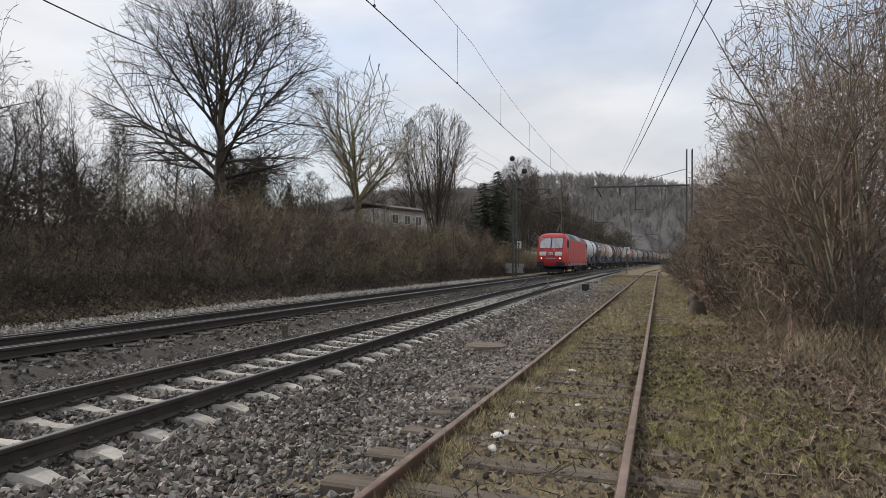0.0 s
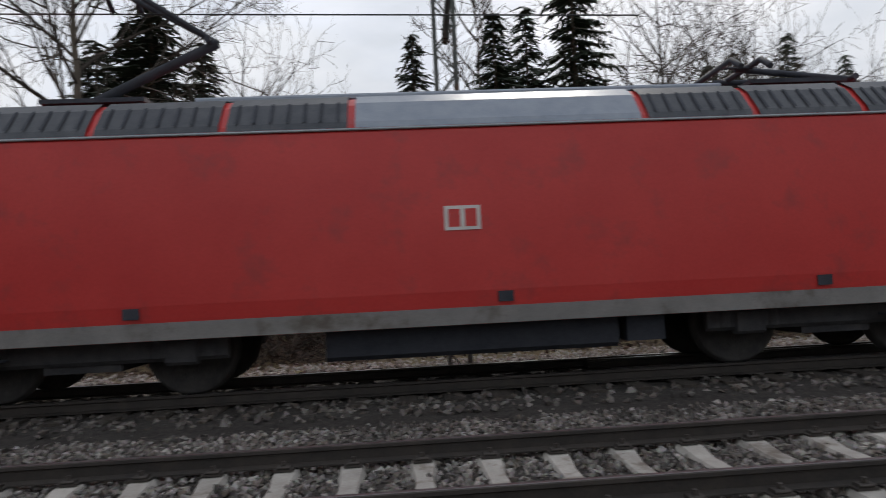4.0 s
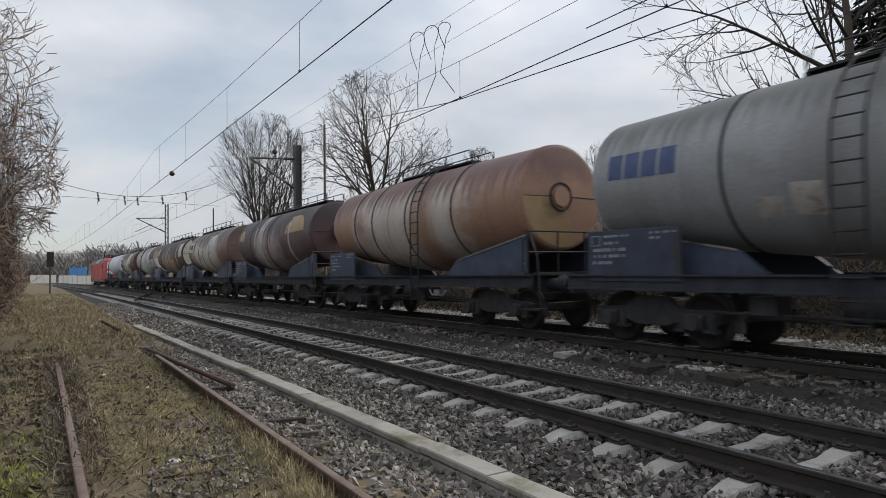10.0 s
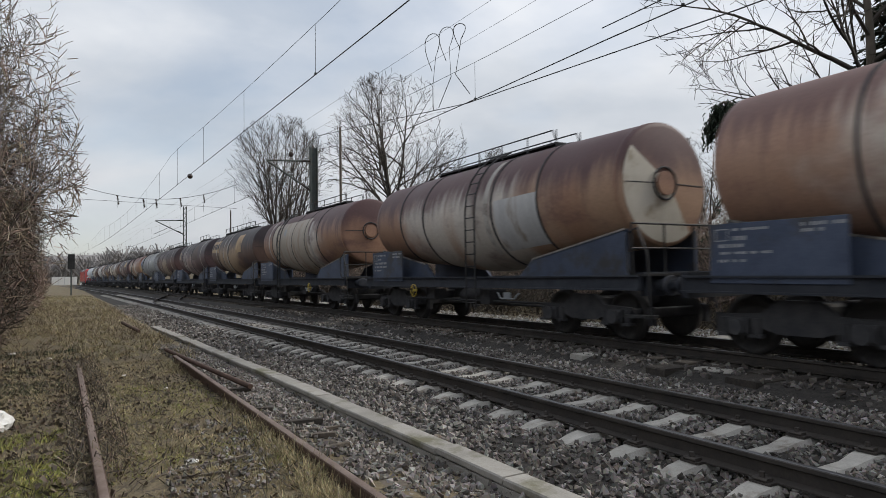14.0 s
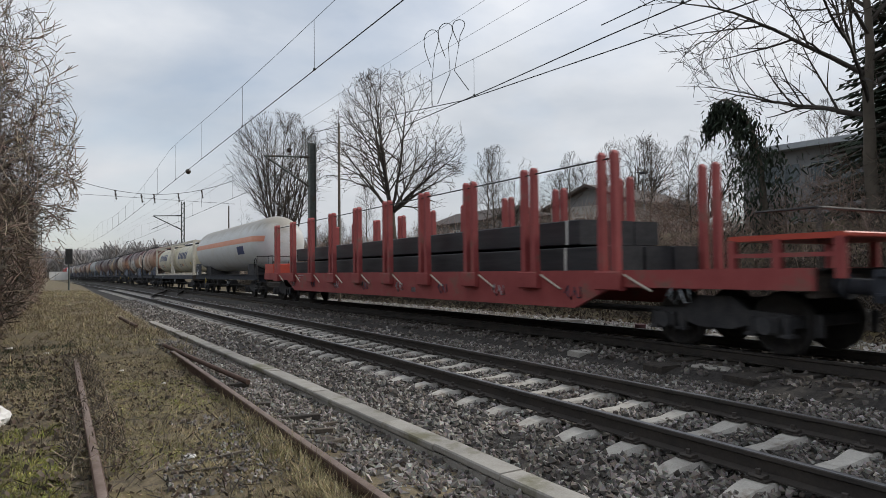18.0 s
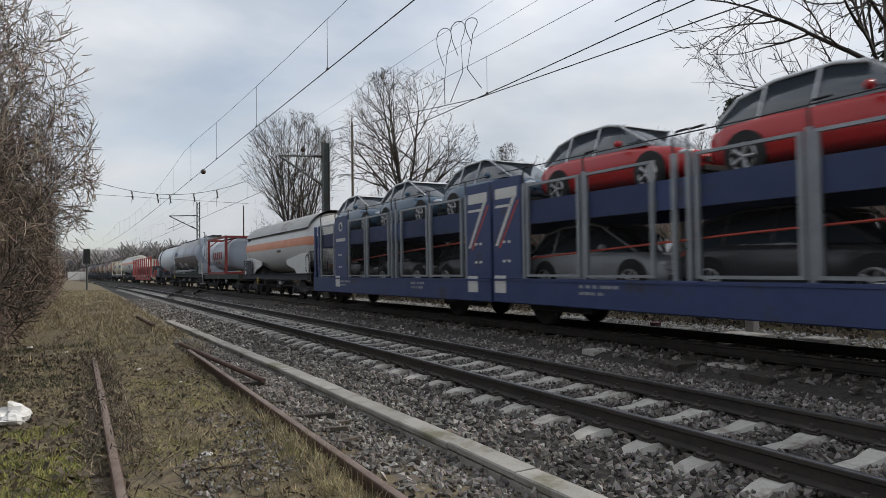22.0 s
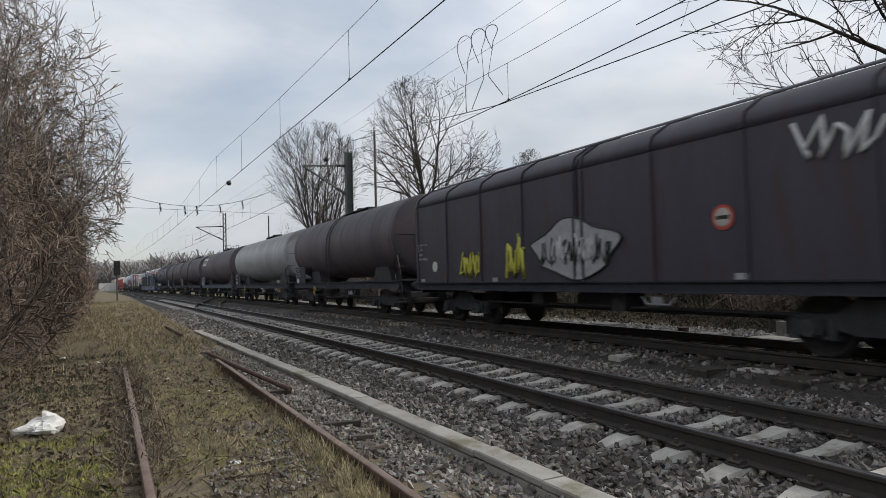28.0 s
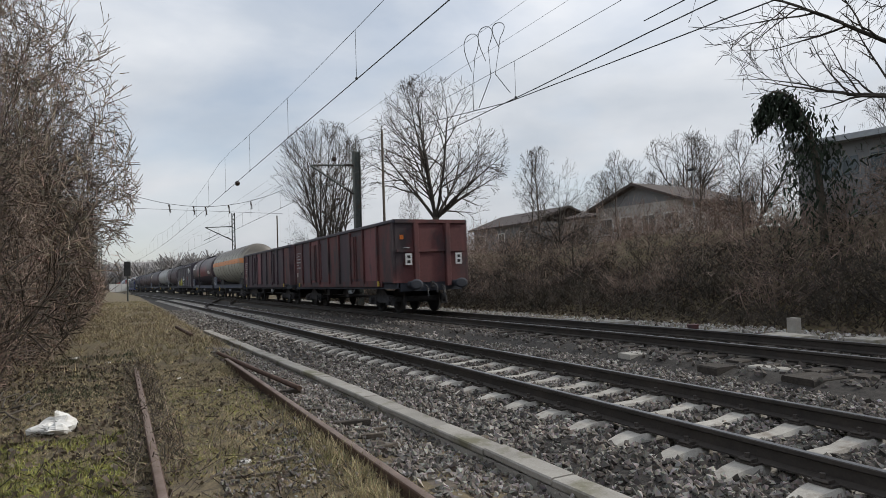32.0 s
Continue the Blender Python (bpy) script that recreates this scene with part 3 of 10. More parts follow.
# ---- building blocks ----
class Geo:
    """Collects vertices and faces of one mesh."""

    def __init__(self):
        self.v, self.f, self.smooth = [], [], []

    def add(self, verts, faces, smooth=False):
        n = len(self.v)
        self.v += [tuple(p) for p in verts]
        self.f += [tuple(i + n for i in face) for face in faces]
        self.smooth += [smooth] * len(faces)
        return self

    def box(self, x0, x1, y0, y1, z0, z1, c=0.0, m=None):
        """A box; c bevels the edges along its longest side."""
        if c <= 0:
            vs = [(x, y, z) for x in (x0, x1) for y in (y0, y1) for z in (z0, z1)]
            fs = [(0, 1, 3, 2), (4, 6, 7, 5), (0, 4, 5, 1), (2, 3, 7, 6), (0, 2, 6, 4), (1, 5, 7, 3)]
        else:
            d = [x1 - x0, y1 - y0, z1 - z0]
            ax = d.index(max(d))
            lo, hi = [x0, y0, z0], [x1, y1, z1]
            u, w = [(1, 2), (2, 0), (0, 1)][ax]
            ring = [(lo[u] + c, lo[w]), (hi[u] - c, lo[w]), (hi[u], lo[w] + c), (hi[u], hi[w] - c), (hi[u] - c, hi[w]), (lo[u] + c, hi[w]), (lo[u], hi[w] - c), (lo[u], lo[w] + c)]
            vs = []
            for e in (lo[ax], hi[ax]):
                for a, b in ring:
                    p = [0, 0, 0]
                    p[ax], p[u], p[w] = e, a, b
                    vs.append(p)
            fs = [tuple(range(7, -1, -1)), tuple(range(8, 16))] + [(i, (i + 1) % 8, 8 + (i + 1) % 8, 8 + i) for i in range(8)]
        if m is not None:
            vs = [m @ Vector(p) for p in vs]
        return self.add(vs, fs)

    def prism(self, outline, y0, y1, axis="y", smooth=False):
        """An outline of (a, b) pulled along an axis: y gives (x, z) outlines, x gives (y, z), z gives (x, y)."""
        n = len(outline)
        put = {"y": lambda a, b, e: (a, e, b), "x": lambda a, b, e: (e, a, b), "z": lambda a, b, e: (a, b, e)}[axis]
        vs = [put(a, b, y0) for a, b in outline] + [put(a, b, y1) for a, b in outline]
        self.add(vs, [(i, (i + 1) % n, n + (i + 1) % n, n + i) for i in range(n)], smooth)
        return self.add(vs, [tuple(range(n)), tuple(range(2 * n - 1, n - 1, -1))])

    def tube(self, pts, r, n=6, caps=True, r2=None):
        pts = [Vector(p) for p in pts]
        vs, k = [], len(pts)
        up = Vector((0, 0, 1))
        for i, p in enumerate(pts):
            d = (pts[min(i + 1, k - 1)] - pts[max(i - 1, 0)]).normalized()
            a = d.cross(up if abs(d.z) < 0.95 else Vector((1, 0, 0))).normalized()
            b = d.cross(a)
            rr = r if r2 is None else r + (r2 - r) * i / max(1, k - 1)
            for j in range(n):
                w = 2 * math.pi * j / n
                vs.append(p + a * (rr * math.cos(w)) + b * (rr * math.sin(w)))
        fs = [(i * n + j, i * n + (j + 1) % n, (i + 1) * n + (j + 1) % n, (i + 1) * n + j) for i in range(k - 1) for j in range(n)]
        self.add(vs, fs, True)
        if caps:
            self.add(vs[:n], [tuple(range(n - 1, -1, -1))])
            self.add(vs[-n:], [tuple(range(n))])
        return self

    def cyl(self, p0, p1, r, n=16, r2=None):
        return self.tube([p0, p1], r, n, True, r2)

    def loft(self, sections, n=40, a0=0.0, a1=2 * math.pi, closed=True, ends=True):
        """Ellipse rings (x, zc, ry, rz) along x."""
        vs = []
        m = n if closed else n + 1
        for x, zc, ry, rz in sections:
            for j in range(m):
                w = a0 + (a1 - a0) * j / n
                vs.append((x, ry * math.cos(w), zc + rz * math.sin(w)))
        k = len(sections)
        fs = [(i * m + j, i * m + (j + 1) % m, (i + 1) * m + (j + 1) % m, (i + 1) * m + j) for i in range(k - 1) for j in range(n if closed else n)]
        self.add(vs, fs, True)
        if ends and closed:
            self.add(vs[:m], [tuple(range(m - 1, -1, -1))], True)
            self.add(vs[-m:], [tuple(range(m))], True)
        return self

    def ring(self, x, zc, ry, rz, w, h, n=40):
        """A band round a barrel: width w, standing h proud."""
        return self.loft([(x - w / 2, zc, ry, rz), (x - w / 2, zc, ry + h, rz + h), (x + w / 2, zc, ry + h, rz + h), (x + w / 2, zc, ry, rz)], n, ends=False)

    def ball(self, c, r, n=8, squash=(1, 1, 1)):
        vs, fs = [], []
        k = max(3, n // 2)
        for i in range(k + 1):
            for j in range(n):
                a, b = math.pi * i / k, 2 * math.pi * j / n
                vs.append((c[0] + r * squash[0] * math.sin(a) * math.cos(b), c[1] + r * squash[1] * math.sin(a) * math.sin(b), c[2] + r * squash[2] * math.cos(a)))
        for i in range(k):
            for j in range(n):
                fs.append((i * n + j, i * n + (j + 1) % n, (i + 1) * n + (j + 1) % n, (i + 1) * n + j))
        return self.add(vs, fs, True)

    def mesh(self, name, material):
        me = bpy.data.meshes.new(name)
        me.from_pydata(self.v, [], self.f)
        me.polygons.foreach_set("use_smooth", self.smooth)
        me.materials.append(material)
        me.update()
        return me


def part(name, g, material, parent, label="", at=None):
    """One mesh object under a thing or a part."""
    ob = new(name, g.mesh(name, material) if isinstance(g, Geo) else g)
    ob.parent = parent
    if at is not None:
        ob.matrix_basis = at
    if label:
        ob["label"] = label
    return ob


def thing(name, label, category, group="", kind="", at=None):
    ob = new(name)
    ob.empty_display_size = 0.3
    if at is not None:
        ob.matrix_basis = at
    return tagged(ob, label, category, group, kind)


def solid(name, g, material, label, category, group="", kind="", at=None):
    """A thing of one mesh."""
    ob = new(name, g.mesh(name, material))
    if at is not None:
        ob.matrix_basis = at
    return tagged(ob, label, category, group, kind)


# ---- the lie of the line ----
def grade(x):
    return 0.006 * (x - 10) if x > 10 else 0.006 * (x + 10) if x < -10 else 0.0


def bend(x, start=5.0):
    """Sideways sweep of the tracks: a slight curve behind, a steady drift towards the camera's side ahead."""
    if x < 0:
        return -x * x / 7000.0 if x > -150 else -3.214 + 0.0428571 * (x + 150)
    u = max(0.0, x - start)
    s = 0.04 * u if u > 20 else 0.04 * u * u / 40
    s -= 0.4 if u > 20 else 0.0
    far = max(0.0, x - 75)
    return -(s + far * far / 3000.0 if far < 120 else s + 4.8 + (far - 120) * 0.08)


def y_one(x):
    return 5.41 + bend(x, 22.0)


def y_two(x):
    return 9.95 + bend(x, 2.0)


def y_side(x):
    return 0.98 + (-0.034 * x if x > -2 else 0.02) + (0.004 * x if x < -2 else 0) + (bend(x, 75) if x > 75 else 0)


# ---- ground ----
def step(a, b, x):
    u = min(1.0, max(0.0, (x - a) / (b - a)))
    return u * u * (3 - 2 * u)


def ground_z(x, y):
    xb = max(-160.0, min(260.0, x))
    yy = y - bend(xb, 12.0) * step(2, 9, y) if y > 0 else y
    z = -0.08 - 0.22 * step(1.5, 3.2, yy) - 0.10 * step(12.4, 13.2, yy)
    z += 3.3 * step(15.4, 23.0, yy) + 1.2 * step(24, 60, yy)
    z += 0.12 * step(-3.0, -6.0, yy) if yy < -3 else 0
    z += 0.05 * noise.noise((x * 0.35, y * 0.35, 0)) * (1 if yy < 2.4 or yy > 13 else 0.25)
    z += 0.35 * noise.noise((x * 0.12, y * 0.12, 3.1)) * step(15, 20, yy)
    return z + grade(max(-220.0, min(220.0, x)))


def spaced(stops):
    out = []
    for a, b, d in stops:
        k = max(1, round((b - a) / d))
        out += [a + (b - a) * i / k for i in range(k)]
    return out + [stops[-1][1]]


xs = spaced([(-3000, -400, 400), (-400, -60, 10), (-60, 60, 1.0), (60, 300, 8), (300, 3000, 400)])
ys = spaced([(-3000, -300, 400), (-300, -30, 30), (-30, -6, 2), (-6, 16, 0.5), (16, 30, 1), (30, 90, 8), (90, 300, 35), (300, 3000, 450)])
g = Geo()
ny = len(ys)
g.add([(x, y, ground_z(x, y)) for x in xs for y in ys], [(i * ny + j, (i + 1) * ny + j, (i + 1) * ny + j + 1, i * ny + j + 1) for i in range(len(xs) - 1) for j in range(ny - 1)], True)
solid("ground", g, M["earth"], "brown earth with dry winter grass beside the tracks", "ground", kind="structure")


def strip(center, half0, half1, z, x0, x1, dx, thick=0.3):
    """A bed along a track: flat crown, sloping shoulders."""
    o = Geo()
    prof = [(-half1, -thick), (-half0, 0), (half0, 0), (half1, -thick)]
    k = round((x1 - x0) / dx)
    vs = []
    for i in range(k + 1):
        x = x0 + (x1 - x0) * i / k
        vs += [(x, center(x) + a, z + b + grade(x)) for a, b in prof]
    return o.add(vs, [(i * 4 + j, (i + 1) * 4 + j, (i + 1) * 4 + j + 1, i * 4 + j + 1) for i in range(k) for j in range(3)], True)


bed = strip(lambda x: (y_one(x) + y_two(x)) / 2, 4.55, 5.1, -0.245, -240, 260, 2.0)
solid("ballast_bed", bed, M["ballast_bed"], "crushed stone bed under both main tracks, darkened as shaded gaps", "ballast bed", kind="structure")

crown_bed = strip(y_two, 1.75, 2.3, -0.125, -240, 260, 2.0, 0.16)
solid("ballast_crown", crown_bed, M["ballast_bed"], "raised crushed stone bed under the far track, darkened as shaded gaps", "ballast bed", kind="structure")


# ---- tracks ----
def rail_profile(s=1.0):
    half = [(0.0, 0.0), (0.03, 0.0), (0.036, -0.006), (0.036, -0.035), (0.009, -0.05), (0.009, -0.135), (0.07, -0.155), (0.07, -0.168), (0.0, -0.168)]
    return [(a * s, b) for a, b in half[1:-1]] + [(-a * s, b) for a, b in half[-2:0:-1]]


def rail_geo(center, off, z, x0, x1, dx, lo=0, hi=None):
    prof = rail_profile()
    n = len(prof)
    o = Geo()
    xs_ = [x0 + (x1 - x0) * i / round((x1 - x0) / dx) for i in range(round((x1 - x0) / dx) + 1)]
    vs = [(x, center(x) + off + a, z + b + grade(x)) for x in xs_ for a, b in prof]
    k = len(xs_)
    o.add(vs, [(i * n + j, i * n + (j + 1) % n, (i + 1) * n + (j + 1) % n, (i + 1) * n + j) for i in range(k - 1) for j in range(n)])
    o.add(vs[:n], [tuple(range(n))])
    o.add(vs[-n:], [tuple(range(n - 1, -1, -1))])
    return o


def head_geo(center, off, z, x0, x1, dx):
    """The bright running band on top of a rail, a hair above it."""
    k = round((x1 - x0) / dx)
    o = Geo()
    vs = []
    for i in range(k + 1):
        x = x0 + (x1 - x0) * i / k
        for a, b in ((-0.028, 0.0015), (-0.02, 0.004), (0.02, 0.004), (0.028, 0.0015)):
            vs.append((x, center(x) + off + a, z + b + grade(x)))
    return o.add(vs, [(i * 4 + j, (i + 1) * 4 + j, (i + 1) * 4 + j + 1, i * 4 + j + 1) for i in range(k) for j in range(3)], True)


def concrete_sleeper():
    """A pre-stressed sleeper: thick ends under the rails, slim and lower waist."""
    o = Geo()
    secs = [(-1.3, 0.075, -0.075), (-1.26, 0.105, -0.045), (-1.05, 0.12, 0.012), (-0.9, 0.13, 0.03), (-0.55, 0.125, 0.022), (-0.3, 0.105, -0.012), (0.3, 0.105, -0.012), (0.55, 0.125, 0.022), (0.9, 0.13, 0.03), (1.05, 0.12, 0.012), (1.26, 0.105, -0.045), (1.3, 0.075, -0.075)]
    vs = []
    for y, w, z in secs:
        vs += [(-w - 0.02, y, -0.2), (-w, y, z - 0.05), (-w + 0.03, y, z), (w - 0.03, y, z), (w, y, z - 0.05), (w + 0.02, y, -0.2)]
    n = 6
    o.add(vs, [(i * n + j, (i + 1) * n + j, (i + 1) * n + j + 1, i * n + j + 1) for i in range(len(secs) - 1) for j in range(n - 1)])
    return o.add(vs[:n] + vs[-n:], [tuple(range(n)), tuple(range(2 * n - 1, n - 1, -1))])


def fastener():
    o = Geo().box(-0.09, 0.09, -0.16, 0.16, 0.0, 0.018)
    for s in (-1, 1):
        o.box(-0.06, 0.06, s * 0.115 - 0.045, s * 0.115 + 0.045, 0.018, 0.045, 0.01)
        o.cyl((0, s * 0.12, 0.04), (0, s * 0.12, 0.085), 0.022, 6)
    return o


def slope_at(c, x):
    return math.degrees(math.atan((c(x + 0.5) - c(x - 0.5))))


def track(name, label, center, z, x0, x1, sleeper, sleeper_mat, pitch, drop, rail_mat, polished, fast=None):
    t = thing(name, label, "railway track", kind="structure")
    for s in (-0.7525, 0.7525):
        r = part("rail", rail_geo(center, s, z, x0, x1, 2.0), rail_mat, t)
        if polished:
            part("running_surface", head_geo(center, s, z, x0, x1, 2.0), M["rail_head"], r, "bright worn rail head")
        else:
            part("running_surface", head_geo(center, s, z, x0, x1, 2.0), M["worn_rail_head"], r, "pale worn top of the rusty rail")
    me = sleeper.mesh("sleeper", sleeper_mat)
    x = max(x0, -78)
    rnd = random.Random(5)
    while x < min(x1, 88):
        part("sleeper", me, None, t, at=pose(x + rnd.uniform(-0.015, 0.015), center(x), z + (drop(x) if callable(drop) else drop) + grade(x), 0, 0, slope_at(center, x) + rnd.uniform(-0.6, 0.6)))
        x += pitch
    if fast:
        fm = fast.mesh("fastening", M["rail_side"])
        x = max(x0, -78)
        while x < min(x1, 88):
            if -16 < x < 20:
                for s in (-0.7525, 0.7525):
                    part("fastening", fm, None, t, at=pose(x, center(x) + s, z - 0.172 + grade(x)))
            x += pitch
    return t


track("track_near", "main track with dark rails on pale concrete sleepers", y_one, 0.0, -240, 260, concrete_sleeper(), M["concrete"], 0.63, -0.205, M["rail_side"], True, fastener())
wood_sleeper = Geo().box(-0.13, 0.13, -1.3, 1.3, -0.18, 0.0, 0.015)
track("track_far", "main track with dark rails on grimy sleepers", y_two, 0.1, -240, 260, wood_sleeper, M["dark_wood"], 0.65, -0.185, M["rail_side"], True)
# a pair of inner check rails lies beside the running rails of the far track
inner = thing("check_rails", "dark inner rails laid between the far running rails", "railway rail", kind="structure")
for s in (-0.56, 0.56):
    part("rail", rail_geo(lambda x: y_two(x), s, 0.09, 3.0, 60.0, 2.0), M["rail_side"], inner)
    part("running_surface", head_geo(lambda x: y_two(x), s, 0.09, 3.0, 60.0, 2.0), M["rail_head"], inner)
old_sleeper = Geo().box(-0.12, 0.12, -1.25, 1.25, -0.16, 0.0, 0.02)
track("track_siding", "disused siding with rusty rails on rotten timber sleepers, overgrown", y_side, 0.03, -12.4, 120, old_sleeper, M["wood"], 0.72, lambda x: -0.10 if x > 0 else -0.17, M["rusty_rail"], False)

# crossover rails ahead, where the two main tracks are linked
cross = thing("crossover", "crossover of dark rails linking the main tracks", "railway switch", kind="structure")
for s in (-0.7525, 0.7525):
    part("rail", rail_geo(lambda x: y_one(x) + (y_two(x) - y_one(x)) * step(30, 62, x), s, 0.03, 30, 62, 1.0), M["rail_side"], cross)
    part("rail", rail_geo(lambda x: y_two(x) + (y_one(x) - y_two(x)) * step(-70, -38, x), s, 0.03, -70, -38, 1.0), M["rail_side"], cross)


# ---- scattered pieces in one mesh ----
def scatter(name, base, faces, place, turn, size, material, smooth=False):
    """Copies of small base shapes (k, n, 3) at many places, joined into one mesh."""
    rng = np.random.default_rng(11)
    n_p, n_v = len(place), base.shape[1]
    shape = base[rng.integers(0, len(base), n_p)] * size[:, None, :]
    v = np.einsum("nij,nkj->nki", turn, shape) + place[:, None, :]
    nf, fl = faces.shape
    idx = (faces[None] + (np.arange(n_p) * n_v)[:, None, None]).reshape(-1)
    me = bpy.data.meshes.new(name)
    me.vertices.add(n_p * n_v)
    me.vertices.foreach_set("co", v.reshape(-1).astype(np.float32))
    me.loops.add(len(idx))
    me.loops.foreach_set("vertex_index", idx.astype(np.int32))
    me.polygons.add(n_p * nf)
    me.polygons.foreach_set("loop_start", np.arange(0, n_p * nf * fl, fl, dtype=np.int32))
    me.polygons.foreach_set("loop_total", np.full(n_p * nf, fl, dtype=np.int32))
    me.polygons.foreach_set("use_smooth", np.full(n_p * nf, smooth))
    me.materials.append(material)
    me.update(calc_edges=True)
    return me


def turns(rng, n, tilt=math.pi):
    """Random rotation matrices; tilt limits the lean from upright."""
    a, b, c = rng.uniform(0, 2 * math.pi, n), rng.uniform(-tilt, tilt, n), rng.uniform(-tilt, tilt, n)
    ca, sa, cb, sb, cc, sc = np.cos(a), np.sin(a), np.cos(b), np.sin(b), np.cos(c), np.sin(c)
    z, o = np.zeros(n), np.ones(n)
    rz = np.stack([np.stack([ca, -sa, z], -1), np.stack([sa, ca, z], -1), np.stack([z, z, o], -1)], 1)
    rx = np.stack([np.stack([o, z, z], -1), np.stack([z, cb, -sb], -1), np.stack([z, sb, cb], -1)], 1)
    ry = np.stack([np.stack([cc, z, sc], -1), np.stack([z, o, z], -1), np.stack([-sc, z, cc], -1)], 1)
    return rx @ ry @ rz


rng = np.random.default_rng(3)
octa = np.array([(1, 0, 0), (-1, 0, 0), (0, 1, 0), (0, -1, 0), (0, 0, 1), (0, 0, -1)], float)
stone_f = np.array([(0, 2, 4), (2, 1, 4), (1, 3, 4), (3, 0, 4), (2, 0, 5), (1, 2, 5), (3, 1, 5), (0, 3, 5)])
stone_base = np.stack([octa * 0.62 + rng.uniform(-0.26, 0.26, (6, 3)) for _ in range(30)])


def stone_field(name, label, x0, x1, y0, y1, count, z, size, material, keep=lambda x, y: True, track_y=None):
    x = rng.uniform(x0, x1, count)
    y = rng.uniform(y0, y1, count)
    k = np.array([keep(a, b) for a, b in zip(x, y)])
    x, y = x[k], y[k]
    base_z = np.array([grade(a) for a in x])
    shift = np.array([track_y(a) for a in x]) if track_y else 0
    zz = z + rng.uniform(-0.06, 0.022, len(x)) + base_z
    s = rng.uniform(size[0], size[1], (len(x), 1)) * rng.uniform(0.65, 1.3, (len(x), 3))
    me = scatter(name, stone_base, stone_f, np.stack([x, y + shift, zz], 1), turns(rng, len(x)), s, material)
    return tagged(new(name, me), label, "ballast", kind="stuff")


def off_sleepers(x, y):
    """Keep the sleeper tops of the near track free of stones."""
    if abs(y - 5.41) > 1.2:
        return True
    u = (x + 78) / 0.63
    return abs(u - round(u)) * 0.63 > 0.115 or rng.random() < 0.04


stone_field("ballast_stones", "loose angular grey and brown crushed stones", -13, 15, 2.9, 8.2, 84000, -0.232, (0.036, 0.067), M["stones"], off_sleepers)
stone_field("ballast_stones", "loose angular crushed stones along the far track", -30, 42, 1.5, 3.6, 10000, -0.225, (0.05, 0.09), M["stones"], lambda x, y: True, y_two)
stone_field("ballast_stones", "dark crushed stones between the far rails", -30, 42, -1.9, 1.7, 19000, -0.116, (0.055, 0.095), M["dark_stones"], lambda x, y: True, y_two)
for a, b in ((-46, -13), (15, 48)):
    stone_field("ballast_stones", "loose crushed stones further along the near track", a, b, -3.0, 2.6, 17000, -0.235, (0.055, 0.09), M["stones"], lambda x, y: abs(y) > 1.2 or abs((x + 78) / 0.63 - round((x + 78) / 0.63)) * 0.63 > 0.125, y_one)
stone_field("ballast_stones", "coarse grey stones between the distant tracks", 48, 130, -5.2, 2.8, 15000, -0.225, (0.09, 0.16), M["stones"], lambda x, y: abs(y) > 1.2, y_one)
stone_field("cess_gravel", "pale gravel strip along the foot of the bank", -60, 60, 2.7, 6.6, 36000, -0.36, (0.04, 0.085), M["pale_stones"], track_y=y_two)


def laid_stones(label, x0, x1, y0, y1, count, size, bare=0.0):
    """Stones lying on the sloping ground beside the siding's outer rail, clear of its sleepers."""
    x, y = rng.uniform(x0, x1, count), rng.uniform(y0, y1, count)
    y = y + np.array([y_side(a) for a in x])
    k = np.array([b < 3.0 and (noise.noise((a * 0.8, b * 0.8, 1.3)) > bare - 1 + rng.random() * 0.3) and not (abs(((a + 12.4) / 0.72) % 1.0 - 0.5) > 0.36 and b < y_side(a) + 1.22 and rng.random() < 0.85) for a, b in zip(x, y)])
    x, y = x[k], y[k]
    z = np.array([ground_z(a, b) for a, b in zip(x, y)]) + rng.uniform(-0.02, 0.03, len(x))
    s = rng.uniform(size[0], size[1], (len(x), 1)) * rng.uniform(0.65, 1.3, (len(x), 3))
    tagged(new("ballast_stones", scatter("ballast_stones", stone_base, stone_f, np.stack([x, y, z], 1), turns(rng, len(x)), s, M["stones"])), label, "ballast", kind="stuff")


laid_stones("crushed stones heaped against the siding rail", 1, 20, 0.78, 2.6, 18000, (0.034, 0.064))
laid_stones("crushed stones heaped against the siding rail", -16, 1, 0.78, 2.4, 20000, (0.032, 0.06), 0.3)
laid_stones("crushed stones beside the far end of the siding", 20, 46, 0.78, 3.4, 8000, (0.05, 0.09))
laid_stones("small stones strewn between the siding rails", -7.0, -1.0, -0.35, 0.72, 4200, (0.018, 0.038), 0.85)
laid_stones("small stones strewn between the siding rails", 1, 9, -0.7, 0.7, 1500, (0.02, 0.045), 1.05)


# ---- grass ----
blade = np.array([[(-0.5, 0, 0), (0.5, 0, 0), (0.0, 0.45, 1.0)], [(-0.5, 0, 0), (0.5, 0, 0), (0.1, -0.2, 1.0)]], float)
blade_f = np.array([(0, 1, 2)])
leaf_sheet = np.array([[(-0.5, 0, -0.4), (0.5, 0.1, -0.5), (0.4, 0, 0.5), (-0.4, 0.12, 0.4)]], float)


